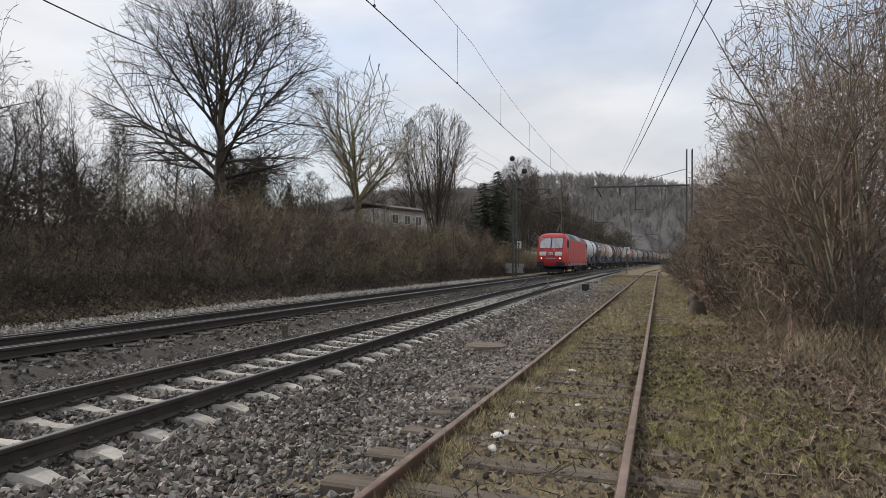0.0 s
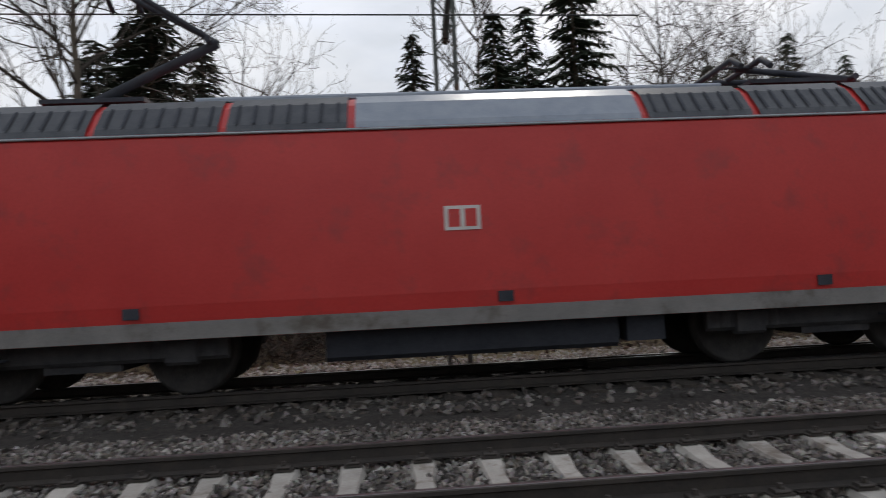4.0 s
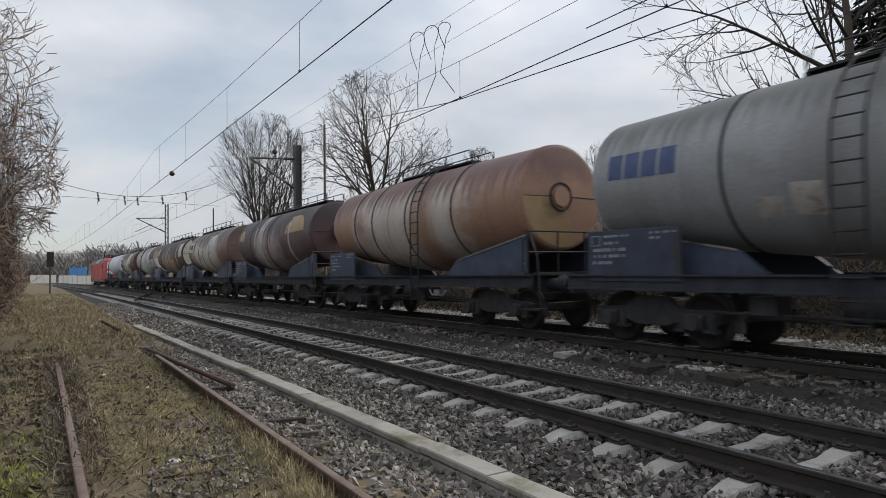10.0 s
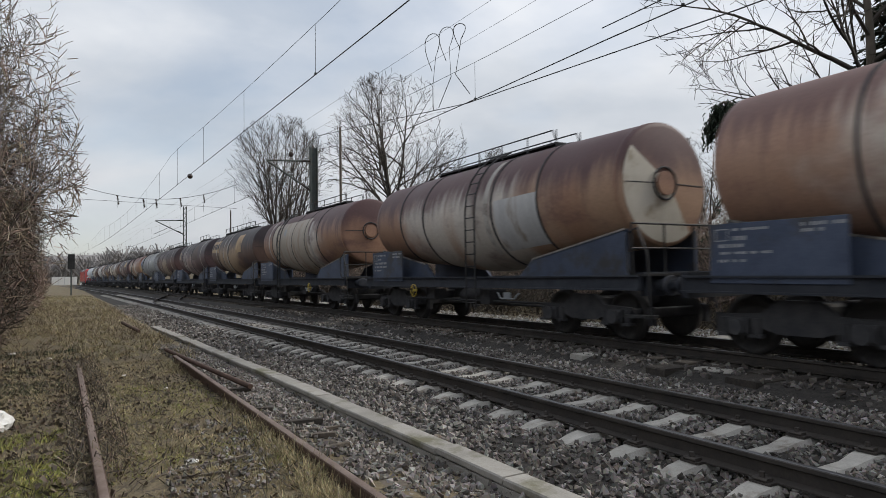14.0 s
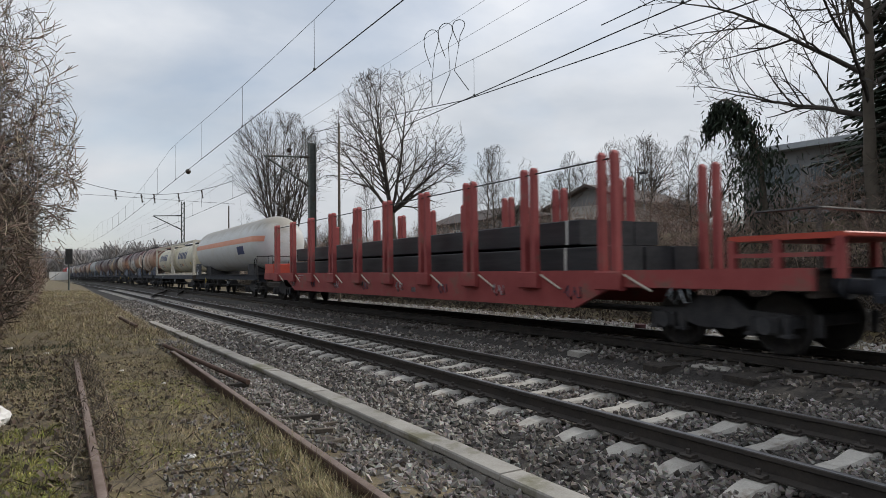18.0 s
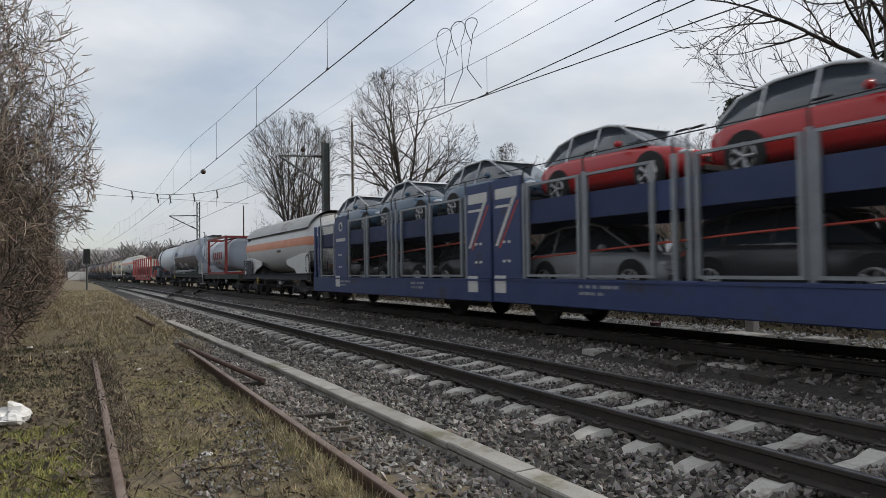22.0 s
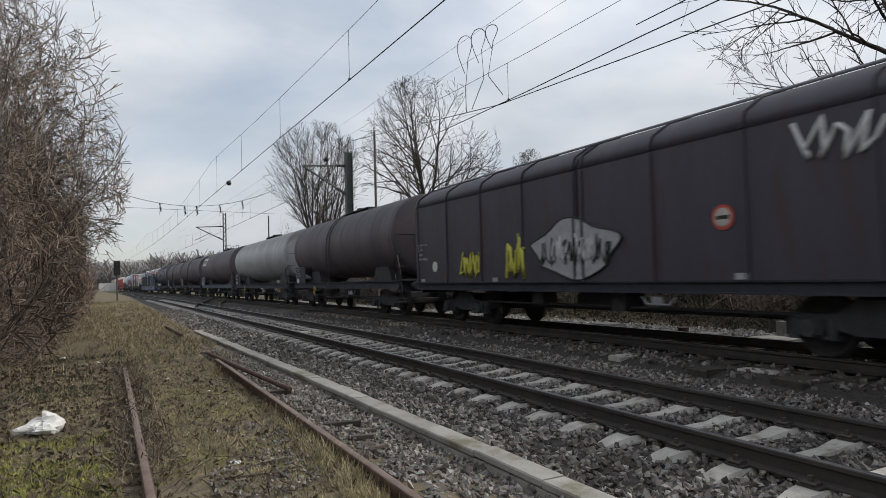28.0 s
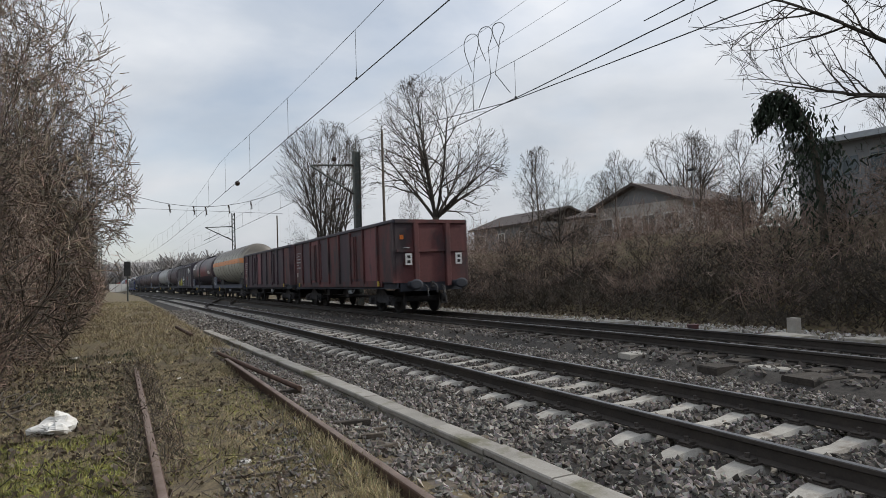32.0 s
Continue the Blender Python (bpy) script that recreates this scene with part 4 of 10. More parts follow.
def grass_field(label, x0, x1, y0, y1, clumps, per, height, width, material, patch=0.0, lean=0.9, side=0.0, name="dry_grass", seed=7.7):
    """Tufts: a handful of blades leaning out of one spot."""
    cx, cy = rng.uniform(x0, x1, clumps), rng.uniform(y0, y1, clumps)
    if side:
        cy = cy + np.array([y_side(a) for a in cx])
    k = np.array([noise.noise((a * 0.8, b * 0.8, seed)) + 0.5 * noise.noise((a * 2.6, b * 2.6, seed)) > patch - 0.3 * rng.random() for a, b in zip(cx, cy)])
    if name == "dry_grass":          # the mossy patch keeps little dry grass
        k &= ~((cx > -7.7) & (cx < -1.6) & (cy < -0.05) & (cy > -2.8) & (rng.random(len(cx)) < 0.6))
    cx, cy = cx[k], cy[k]
    tall_ = rng.uniform(0.5, 1.3, len(cx))
    x = np.repeat(cx, per) + rng.normal(0, 0.035, len(cx) * per)
    y = np.repeat(cy, per) + rng.normal(0, 0.035, len(cx) * per)
    n = len(x)
    z = np.repeat(np.array([ground_z(a, b) for a, b in zip(cx, cy)]), per)
    h = rng.uniform(height[0], height[1], n) * np.repeat(tall_, per)
    s = np.stack([np.full(n, width), h, h], 1) * rng.uniform(0.7, 1.3, (n, 1))
    me = scatter(name, blade, blade_f, np.stack([x, y, z - 0.01], 1), turns(rng, n, lean), s, material)
    return tagged(new(name, me), label, "grass", kind="stuff")


grass_field("matted dry straw-coloured grass on the siding", -13, -1.5, -3.2, 1.9, 13000, 13, (0.03, 0.085), 0.0065, M["grass"], -0.05, 1.45)
grass_field("matted dry straw-coloured grass on the siding", 1.5, 15, -4.6, 1.7, 13500, 12, (0.025, 0.075), 0.0065, M["grass"], -0.1, 1.4)
grass_field("dull dead grass between the siding rails", -13, -1.5, -0.75, 0.7, 2800, 12, (0.025, 0.07), 0.0065, M["dull_grass"], -0.1, 1.45, 1, seed=3.1)
grass_field("dull dead grass between the siding rails", 1.5, 15, -0.75, 0.7, 2600, 12, (0.025, 0.07), 0.0065, M["dull_grass"], -0.1, 1.45, 1, seed=3.1)
grass_field("dull dead grass beside the siding", -13, -1.5, -3.6, 0.2, 7500, 12, (0.03, 0.08), 0.0065, M["dull_grass"], -0.1, 1.45, seed=5.1)
grass_field("dull dead grass beside the siding", 1.5, 15, -5.5, 0.1, 7500, 12, (0.03, 0.08), 0.0065, M["dull_grass"], -0.1, 1.45, seed=5.1)
grass_field("matted dead grass round the end of the siding", -2.6, 3.2, -3.2, 1.8, 4200, 12, (0.03, 0.08), 0.0065, M["dull_grass"], -0.25, 1.4, seed=5.1)
grass_field("straw-coloured grass round the end of the siding", -2.6, 3.2, -3.2, 1.7, 3600, 12, (0.03, 0.08), 0.0065, M["grass"], -0.1, 1.4)
grass_field("dead grass in front of the hedge", -12, 9, -8.5, -3.0, 7000, 11, (0.04, 0.12), 0.009, M["dull_grass"], -0.2, 1.3, seed=3.7)
grass_field("pale dry grass along the siding rail", -12, 14, 0.45, 0.72, 1300, 14, (0.06, 0.2), 0.007, M["grass"], 0.12, 0.8, 1)
grass_field("dry grass further along the siding", 14, 60, -3.5, 1.8, 6000, 12, (0.05, 0.15), 0.014, M["grass"], -0.15, 1.2)
grass_field("dull dead grass further along the siding", 14, 70, -3.5, 2.2, 7000, 11, (0.05, 0.14), 0.014, M["dull_grass"], -0.3, 1.2, seed=1.7)
grass_field("low green grass further along the siding", 14, 34, -2.2, 1.6, 1500, 12, (0.03, 0.09), 0.012, M["green_grass"], 0.15, 1.0, name="green_grass", seed=2.9)
grass_field("matted dead grass over the sleeper ends", 2.2, 14, -2.4, 0.12, 5200, 13, (0.03, 0.09), 0.0075, M["dull_grass"], -0.5, 1.35, seed=6.6)
grass_field("straw over the sleeper ends", 2.2, 14, -1.6, 0.12, 2600, 13, (0.03, 0.10), 0.007, M["grass"], -0.2, 1.3, seed=9.9)
grass_field("dry grass and weeds beyond the end of the siding", -70, -13, -2.6, 2.3, 4200, 12, (0.07, 0.22), 0.016, M["grass"], 0.0, 1.0)
grass_field("dull dead weeds beyond the end of the siding", -50, -13, -2.6, 2.3, 3000, 10, (0.07, 0.3), 0.014, M["dull_grass"], 0.0, 1.0, seed=2.2)
grass_field("short yellow-green moss and grass between the siding rails", -10, -2, -0.7, 0.7, 3200, 12, (0.015, 0.05), 0.008, M["green_grass"], 0.1, 1.2, 1, name="green_grass", seed=8.8)
grass_field("short bright green moss and grass beside the siding", -7.6, -1.8, -2.6, 0.02, 9500, 14, (0.02, 0.065), 0.010, M["green_grass"], -0.45, 0.9, name="green_grass", seed=9.4)
grass_field("short yellow-green moss and grass between the siding rails", 5, 16, -0.7, 0.7, 2200, 12, (0.015, 0.05), 0.008, M["green_grass"], 0.2, 1.2, 1, name="green_grass", seed=8.1)
grass_field("short green grass beside the siding", 5.5, 17, -1.9, -0.05, 4200, 14, (0.03, 0.08), 0.008, M["green_grass"], 0.0, 0.9, name="green_grass", seed=4.4)
grass_field("low green weeds at the edge of the hedge", -16, -9.5, -1.4, 0.2, 700, 14, (0.03, 0.09), 0.015, M["ivy"], 0.2, 1.0, name="green_weeds", seed=6.4)
lx, ly = rng.uniform(-14, 16, 9000), rng.uniform(-5.5, 1.5, 9000)
lz = np.array([ground_z(a, b) for a, b in zip(lx, ly)])
tagged(new("fallen_leaves", scatter("fallen_leaves", leaf_sheet, np.array([(0, 1, 2, 3)]), np.stack([lx, ly, lz + 0.012], 1), turns(rng, 9000, 3.0), rng.uniform(0.014, 0.04, (9000, 1)) * np.ones((1, 3)), M["leaf_litter"])), "brown fallen leaves on the ground", "leaves", kind="stuff")

# ---- concrete cable trough: separate lids end to end ----
trough = thing("cable_trough", "pale concrete cable trough with separate lids beside the track", "cable trough", kind="structure")
lid_mesh = Geo().box(-0.495, 0.495, -0.115, 0.115, -0.03, 0.035, 0.012).mesh("lid", M["trough"])
wall_mesh = Geo().box(-0.5, 0.5, -0.11, -0.08, -0.25, -0.033).box(-0.5, 0.5, 0.08, 0.11, -0.25, -0.033).mesh("trough_wall", M["trough"])


def trough_y(x):
    return 3.02 + 0.024 * (x + 4) if x > -30 else 2.4


rnd = random.Random(4)
for i in range(22):
    x = -1.6 - i * 1.0
    a = slope_at(trough_y, x)
    part("lid", lid_mesh, None, trough, at=pose(x, trough_y(x) + rnd.uniform(-0.008, 0.008), -0.17 + rnd.uniform(-0.006, 0.006) + grade(x), rnd.uniform(-1, 1), rnd.uniform(-0.5, 0.5), a + rnd.uniform(-0.8, 0.8)))
    part("trough_wall", wall_mesh, None, trough, at=pose(x, trough_y(x), -0.175 + grade(x), 0, 0, a))


# ---- the train ----
def run(t):
    """How far the train has come since its nose stood beside the start mark."""
    return 18.0 * (t - 3) + 0.0375 * (t - 3) ** 2


CARRIED = []      # (thing, place along the train of its centre, sideways, height)


def ride(ob, u, half=6.0, y=0.0, z=0.0, turn=0.0):
    CARRIED.append((ob, u, half, y, z, turn))
    return ob


def spot(u, t, half, dy=0.0, dz=0.0, turn=0.0):
    x = u - run(t)
    ya, yb = y_two(x - half), y_two(x + half)
    za, zb = grade(x - half), grade(x + half)
    yaw, pitch = math.atan2(yb - ya, 2 * half), math.atan2(zb - za, 2 * half)
    m = Matrix.Translation((x, (ya + yb) / 2, 0.104 + (za + zb) / 2)) @ Euler((0, -pitch, yaw)).to_matrix().to_4x4()
    return m @ pose(0, dy, dz, 0, 0, turn)


WHEELSETS = {}


def wheelset(parent, x, r, key):
    """One axle with two wheels, turning as the train rolls."""
    if key not in WHEELSETS:
        g = Geo()
        for s in (-1, 1):
            prof = [(0.66, 0.10), (0.665, r - 0.09), (0.655, r - 0.06), (0.66, r + 0.028), (0.69, r + 0.028), (0.70, r + 0.002), (0.785, r - 0.004), (0.785, r - 0.06), (0.75, r - 0.08), (0.745, 0.11), (0.82, 0.10), (0.82, 0.02)]
            n = 20
            vs = [(q * math.cos(2 * math.pi * j / n), s * a, q * math.sin(2 * math.pi * j / n)) for a, q in prof for j in range(n)]
            g.add(vs, [(i * n + j, i * n + (j + 1) % n, (i + 1) * n + (j + 1) % n, (i + 1) * n + j) for i in range(len(prof) - 1) for j in range(n)], True)
            g.add(vs[-n:], [tuple(range(n))])
        g.cyl((0, -0.66, 0), (0, 0.66, 0), 0.08, 10)
        for k in range(4):      # web holes show the turning
            a = k * math.pi / 2
            for s in (-1, 1):
                g.cyl((0.6 * r * math.cos(a), s * 0.742, 0.6 * r * math.sin(a)), (0.6 * r * math.cos(a), s * 0.757, 0.6 * r * math.sin(a)), 0.05, 6)
        WHEELSETS[key] = (g.mesh("wheelset", M["wheel"]), [])
    ob = part("wheelset", WHEELSETS[key][0], None, parent, at=pose(x, 0, r))
    WHEELSETS[key][1].append((ob, x, r))
    return ob


BOGIE = {}


def bogie(parent, x):
    """A two-axle freight bogie with side frames, springs, axle boxes and brake gear."""
    if not BOGIE:
        g = Geo()
        for s in (-1, 1):
            g.prism([(-1.25, 0.42), (-1.25, 0.62), (-0.55, 0.66), (-0.3, 0.86), (0.3, 0.86), (0.55, 0.66), (1.25, 0.62), (1.25, 0.42), (0.6, 0.45), (0.3, 0.36), (-0.3, 0.36), (-0.6, 0.45)], s * 1.0 - 0.05, s * 1.0 + 0.05)
            for a in (-0.9, 0.9):
                g.box(a - 0.17, a + 0.17, s * 1.02 - 0.12, s * 1.02 + 0.12, 0.32, 0.58, 0.04)
                g.cyl((a, s * 1.1, 0.45), (a, s * 1.2, 0.45), 0.13, 12)
                for d in (-0.27, 0.27):
                    g.cyl((a + d, s * 1.04, 0.34), (a + d, s * 1.04, 0.58), 0.07, 8)
                    g.box(a + d - 0.09, a + d + 0.09, s * 1.04 - 0.09, s * 1.04 + 0.09, 0.29, 0.34)
                g.box(a - 0.62, a - 0.52, s * 0.75 - 0.05, s * 0.75 + 0.05, 0.30, 0.62)
                g.box(a + 0.52, a + 0.62, s * 0.75 - 0.05, s * 0.75 + 0.05, 0.30, 0.62)
        g.box(-0.22, 0.22, -1.0, 1.0, 0.55, 0.8, 0.04)
        g.box(-1.28, -1.18, -1.0, 1.0, 0.42, 0.6, 0.02)
        g.box(1.18, 1.28, -1.0, 1.0, 0.42, 0.6, 0.02)
        BOGIE["me"] = g.mesh("bogie", M["bogie"])
    b = part("bogie", BOGIE["me"], None, parent, at=pose(x, 0, 0))
    wheelset(b, -0.9, 0.46, "front")
    wheelset(b, 0.9, 0.46, "back")
    return b


BUFFER = {}


def buffers(parent, half, z=1.04):
    if not BUFFER:
        g = Geo().cyl((0, 0, 0), (0.38, 0, 0), 0.11, 14).cyl((0.32, 0, 0), (0.56, 0, 0), 0.075, 12)
        g.loft([(0.56, 0, 0.24, 0.17), (0.60, 0, 0.25, 0.18), (0.62, 0, 0.18, 0.12)], 20)
        BUFFER["me"] = g.mesh("buffer", M["black"])
        h = Geo().box(0, 0.12, -0.06, 0.06, -0.12, 0.10).tube([(0.1, 0, 0), (0.3, 0, -0.02), (0.42, 0, -0.12), (0.4, 0, -0.3)], 0.03, 6).tube([(0.05, 0.35, -0.05), (0.25, 0.35, -0.25), (0.3, 0.3, -0.45)], 0.025, 6)
        BUFFER["hook"] = h.mesh("coupling_hook", M["bogie"])
    for s in (-1, 1):
        for y in (-0.875, 0.875):
            part("buffer", BUFFER["me"], None, parent, at=pose(s * half, y, z, 0, 0, 0 if s > 0 else 180))
        part("coupling_hook", BUFFER["hook"], None, parent, at=pose(s * half, 0, z, 0, 0, 0 if s > 0 else 180))


def underframe(parent, half, material, z0=0.95, z1=1.22, w=1.3):
    g = Geo()
    for s in (-1, 1):
        g.box(-half, half, s * w - 0.04, s * w + 0.04, z0, z1, 0.01)
        g.box(-half, half, s * w - 0.10, s * w + 0.10, z1 - 0.03, z1, 0)
        g.box(-half, half, s * w - 0.09, s * w + 0.09, z0, z0 + 0.03, 0)
        g.box(s * half - 0.12, s * half, -w + 0.1, w - 0.1, z0 - 0.1, z1 + 0.05)
    for k in range(7):
        x = -half + 0.8 + (2 * half - 1.6) * k / 6
        g.box(x - 0.05, x + 0.05, -w + 0.1, w - 0.1, z0 + 0.03, z1 - 0.06)
    return part("underframe", g, material, parent)


def ladder(parent, x, y, z0, z1, curve_to=None, material="rail_black", w=0.2):
    """Side ladder; curve_to gives (y, z) points that follow the barrel above."""
    g = Geo()
    pts = [(y, z0), (y, z1)] + (curve_to or [])
    for s in (-w, w):
        g.tube([(x + s, a, b) for a, b in pts], 0.022, 6)
    run_l = [Vector((0, a, b)) for a, b in pts]
    total = sum((run_l[i + 1] - run_l[i]).length for i in range(len(run_l) - 1))
    d = 0.15
    while d < total:
        r, i = d, 0
        while r > (run_l[i + 1] - run_l[i]).length and i < len(run_l) - 2:
            r -= (run_l[i + 1] - run_l[i]).length
            i += 1
        p = run_l[i].lerp(run_l[i + 1], r / (run_l[i + 1] - run_l[i]).length)
        g.cyl((x - w, p.y, p.z), (x + w, p.y, p.z), 0.014, 5)
        d += 0.29
    return part("ladder", g, M[material], parent)


def barrel_point(zc, ry, rz, a, out=0.0):
    """A point of the barrel's near side: a degrees above the middle."""
    w = radians(a)
    return (-(ry + out) * math.cos(w), zc + (rz + out) * math.sin(w))


def patch_on(parent, name, secs, x0, x1, a0, a1, material, out=0.006, label="", n=8, skew=0.0):
    """A painted panel lying on the barrel: from x0 to x1 and from a0 to a1 degrees above the middle."""
    def at(x):
        for s, e in zip(secs, secs[1:]):
            if s[0] <= x <= e[0] and e[0] > s[0]:
                k = (x - s[0]) / (e[0] - s[0])
                return [s[i] + (e[i] - s[i]) * k for i in range(1, 4)]
        return list(secs[0][1:] if x < secs[0][0] else secs[-1][1:])
    g = Geo()
    vs = []
    n = max(n, int(abs(a1 - a0) / 4))
    mx = max(2, int((x1 - x0) / 0.5) + 1)
    cuts = sorted({x0 + (x1 - x0) * i / mx for i in range(mx + 1)} | {q[0] for q in secs if x0 + 0.02 < q[0] < x1 - 0.02})
    mx = len(cuts) - 1
    for i, x in enumerate(cuts):
        zc, ry, rz = at(x)
        for j in range(n + 1):
            y, z = barrel_point(zc, ry, rz, a0 + (a1 - a0) * j / n + skew * i / mx, out)
            vs.append((x, y, z))
    g.add(vs, [(i * (n + 1) + j, (i + 1) * (n + 1) + j, (i + 1) * (n + 1) + j + 1, i * (n + 1) + j + 1) for i in range(mx) for j in range(n)], True)
    return part(name, g, material, parent, label)


def disc_on(parent, name, secs, xc, ac, rx, ra, material, a_from=0, a_to=360, out=0.008, label=""):
    """A rounded painted patch on the barrel, or the part of it between two angles of its outline."""
    def at(x):
        for s, e in zip(secs, secs[1:]):
            if s[0] <= x <= e[0] and e[0] > s[0]:
                k = (x - s[0]) / (e[0] - s[0])
                return [s[i] + (e[i] - s[i]) * k for i in range(1, 4)]
        return list(secs[0][1:] if x < secs[0][0] else secs[-1][1:])
    vs, n = [], 24
    for i in range(5):
        for j in range(n + 1):
            w = radians(a_from + (a_to - a_from) * j / n)
            x = xc + rx * i / 4 * math.cos(w)
            vs.append((x, *barrel_point(*at(x), ac + ra * i / 4 * math.sin(w), out)))
    g = Geo().add(vs, [(i * (n + 1) + j, (i + 1) * (n + 1) + j, (i + 1) * (n + 1) + j + 1, i * (n + 1) + j + 1) for i in range(4) for j in range(n)], True)
    return part(name, g, material, parent, label)


def name_marks(barrel, secs, x0, x1, a0, a1):
    """Plain dark blocks in place of the owner's name on a panel."""
    w, h = x1 - x0, a1 - a0
    patch_on(barrel, "name_mark", secs, x0 + 0.08 * w, x0 + 0.24 * w, a0 + 0.28 * h, a0 + 0.72 * h, M["mark_dark"], 0.014, "dark mark on the panel")
    for k in range(3):
        patch_on(barrel, "name_mark", secs, x0 + (0.34 + 0.19 * k) * w, x0 + (0.48 + 0.19 * k) * w, a0 + 0.28 * h, a0 + 0.72 * h, M["mark_dark"], 0.014)


def text_bars(parent, x0, z1, cols, rows, cw, rh, y, material, gap=0.5, seed=1, name="lettering"):
    """Unreadable wagon lettering: uneven lines of short bars and a ruled box on an upright plate."""
    r = random.Random(seed)
    g = Geo()
    wide = cols * cw
    for j in range(rows):
        x = x0 + (0.36 * wide if j < 2 else r.uniform(0, 0.12) * wide)
        end = x0 + wide * (r.uniform(0.45, 1.0) if j % 3 else 1.0)
        h = rh * (1 - gap) * r.uniform(0.6, 1.15)
        while x < end:
            w = cw * r.uniform(0.35, 1.1)
            g.box(x, x + w, y - 0.004, y, z1 - j * rh - h, z1 - j * rh)
            x += w + cw * r.choice((0.3, 0.3, 0.9))
    bx, bz, t = x0 + 0.26 * wide, z1 - 1.6 * rh, 0.25 * rh
    if rows > 2:
        for a, b, c, d in ((x0, bx, z1 - t / 2, z1), (x0, bx, bz, bz + t / 2), (x0, x0 + t / 2, bz, z1), (bx - t / 2, bx, bz, z1)):
            g.box(a, b, y - 0.004, y, c, d)
    return part(name, g, material, parent)


def hand_wheel(parent, x, y, z, r=0.16, material="yellow"):
    g = Geo()
    g.tube([(x + r * math.cos(a), y, z + r * math.sin(a)) for a in [2 * math.pi * k / 16 for k in range(17)]], 0.014, 6)
    for k in range(3):
        a = 2 * math.pi * k / 3
        g.cyl((x, y, z), (x + r * math.cos(a), y, z + r * math.sin(a)), 0.014, 5)
    g.cyl((x, y - 0.02, z), (x, y + 0.1, z), 0.035, 8)
    return part("brake_wheel", g, M[material], parent, "yellow hand brake wheel" if material == "yellow" else "")


def walkway(parent, x0, x1, z, rail=True, w=0.36, material="rail_black", h=0.32, y=0.0):
    """Catwalk on the crown, with or without a low handrail."""
    g = Geo().box(x0, x1, y - w, y - 0.06, z, z + 0.04).box(x0, x1, y + 0.06, y + w, z, z + 0.04)
    k = max(2, round((x1 - x0) / 1.1))
    for i in range(k + 1):
        x = x0 + (x1 - x0) * i / k
        g.box(x - 0.03, x + 0.03, y - w, y + w, z - 0.12, z)
    ob = part("walkway", g, M[material], parent)
    if rail:
        for s in (-w, w):
            r = Geo()
            for i in range(k + 1):
                x = x0 + (x1 - x0) * i / k
                r.cyl((x, y + s, z + 0.04), (x, y + s, z + h), 0.016, 5)
            r.tube([(x0, y + s, z + 0.04), (x0 + 0.12, y + s, z + h), (x1 - 0.12, y + s, z + h), (x1, y + s, z + 0.04)], 0.018, 5)
            part("handrail", r, M[material], parent)
    return ob


def end_platform(parent, x, s, frame_mat, rails="rail_black"):
    """Railing and steps at one end; s is +1 or -1 for the end it faces."""
    g = Geo()
    for y in (-1.25, -0.4, 0.4, 1.25):
        g.tube([(x, y, 1.2), (x, y, 2.15)], 0.02, 6)
    g.tube([(x, -1.25, 2.15), (x, 1.25, 2.15)], 0.022, 6)
    g.tube([(x, -1.25, 1.7), (x, 1.25, 1.7)], 0.018, 6)
    g.tube([(x, -1.3, 1.2), (x, -1.38, 1.35), (x, -1.38, 1.95), (x + 0.25 * s, -1.38, 2.05), (x + 0.45 * s, -1.38, 1.6), (x + 0.45 * s, -1.3, 0.5)], 0.02, 6)
    g.box(x - 0.1, x + 0.45, -1.42, -1.12, 0.48, 0.52)
    g.box(min(x, x + 0.4 * s), max(x, x + 0.4 * s), -1.3, 1.3, 1.2, 1.24)
    return part("end_platform", g, M[rails], parent)


def brake_gear(parent, half):
    """Air tank, pipes and boxes hung under the frame."""
    g = Geo().cyl((-1.0, -0.55, 0.72), (0.2, -0.55, 0.72), 0.19, 12).box(0.5, 0.9, -1.1, -0.6, 0.55, 0.9, 0.03).box(-2.1, -1.7, -1.15, -0.75, 0.6, 0.9, 0.03)
    g.tube([(-half + 2.6, -0.95, 0.62), (half - 2.6, -0.95, 0.62)], 0.03, 6)
    g.tube([(-half + 2.6, -0.2, 0.5), (half - 2.6, -0.2, 0.5)], 0.035, 6)
    part("brake_gear", g, M["bogie"], parent)
    lever = Geo().tube([(1.6, -1.35, 0.85), (1.75, -1.38, 0.72), (2.25, -1.38, 0.72), (2.4, -1.35, 0.85)], 0.02, 6).box(1.88, 2.12, -1.4, -1.36, 0.72, 0.86)
    part("brake_lever", lever, M["galv"], parent, "worn grey brake change lever")


def dome(x, zc, ry, rz, s, depth=0.32, n=5, e=0.55):
    """Sections of a dished end; s is -1 for the front, +1 for the back."""
    out = [(x + s * depth * math.sin(math.pi / 2 * k / n), zc, max(0.02, ry * math.cos(math.pi / 2 * k / n) ** e), max(0.02, rz * math.cos(math.pi / 2 * k / n) ** e)) for k in range(1, n + 1)]
    return out if s > 0 else out[::-1]


def flat_end(x, zc, ry, rz, s, depth=0.24):
    """Sections of a nearly flat, slightly coned end with a tight knuckle at its rim."""
    out = [(x + s * depth * d, zc, ry * k, rz * k) for d, k in ((0.42, 1.0), (0.50, 0.98), (0.58, 0.92), (0.79, 0.45), (0.97, 0.05), (0.98, 0.01))]
    return out if s > 0 else out[::-1]


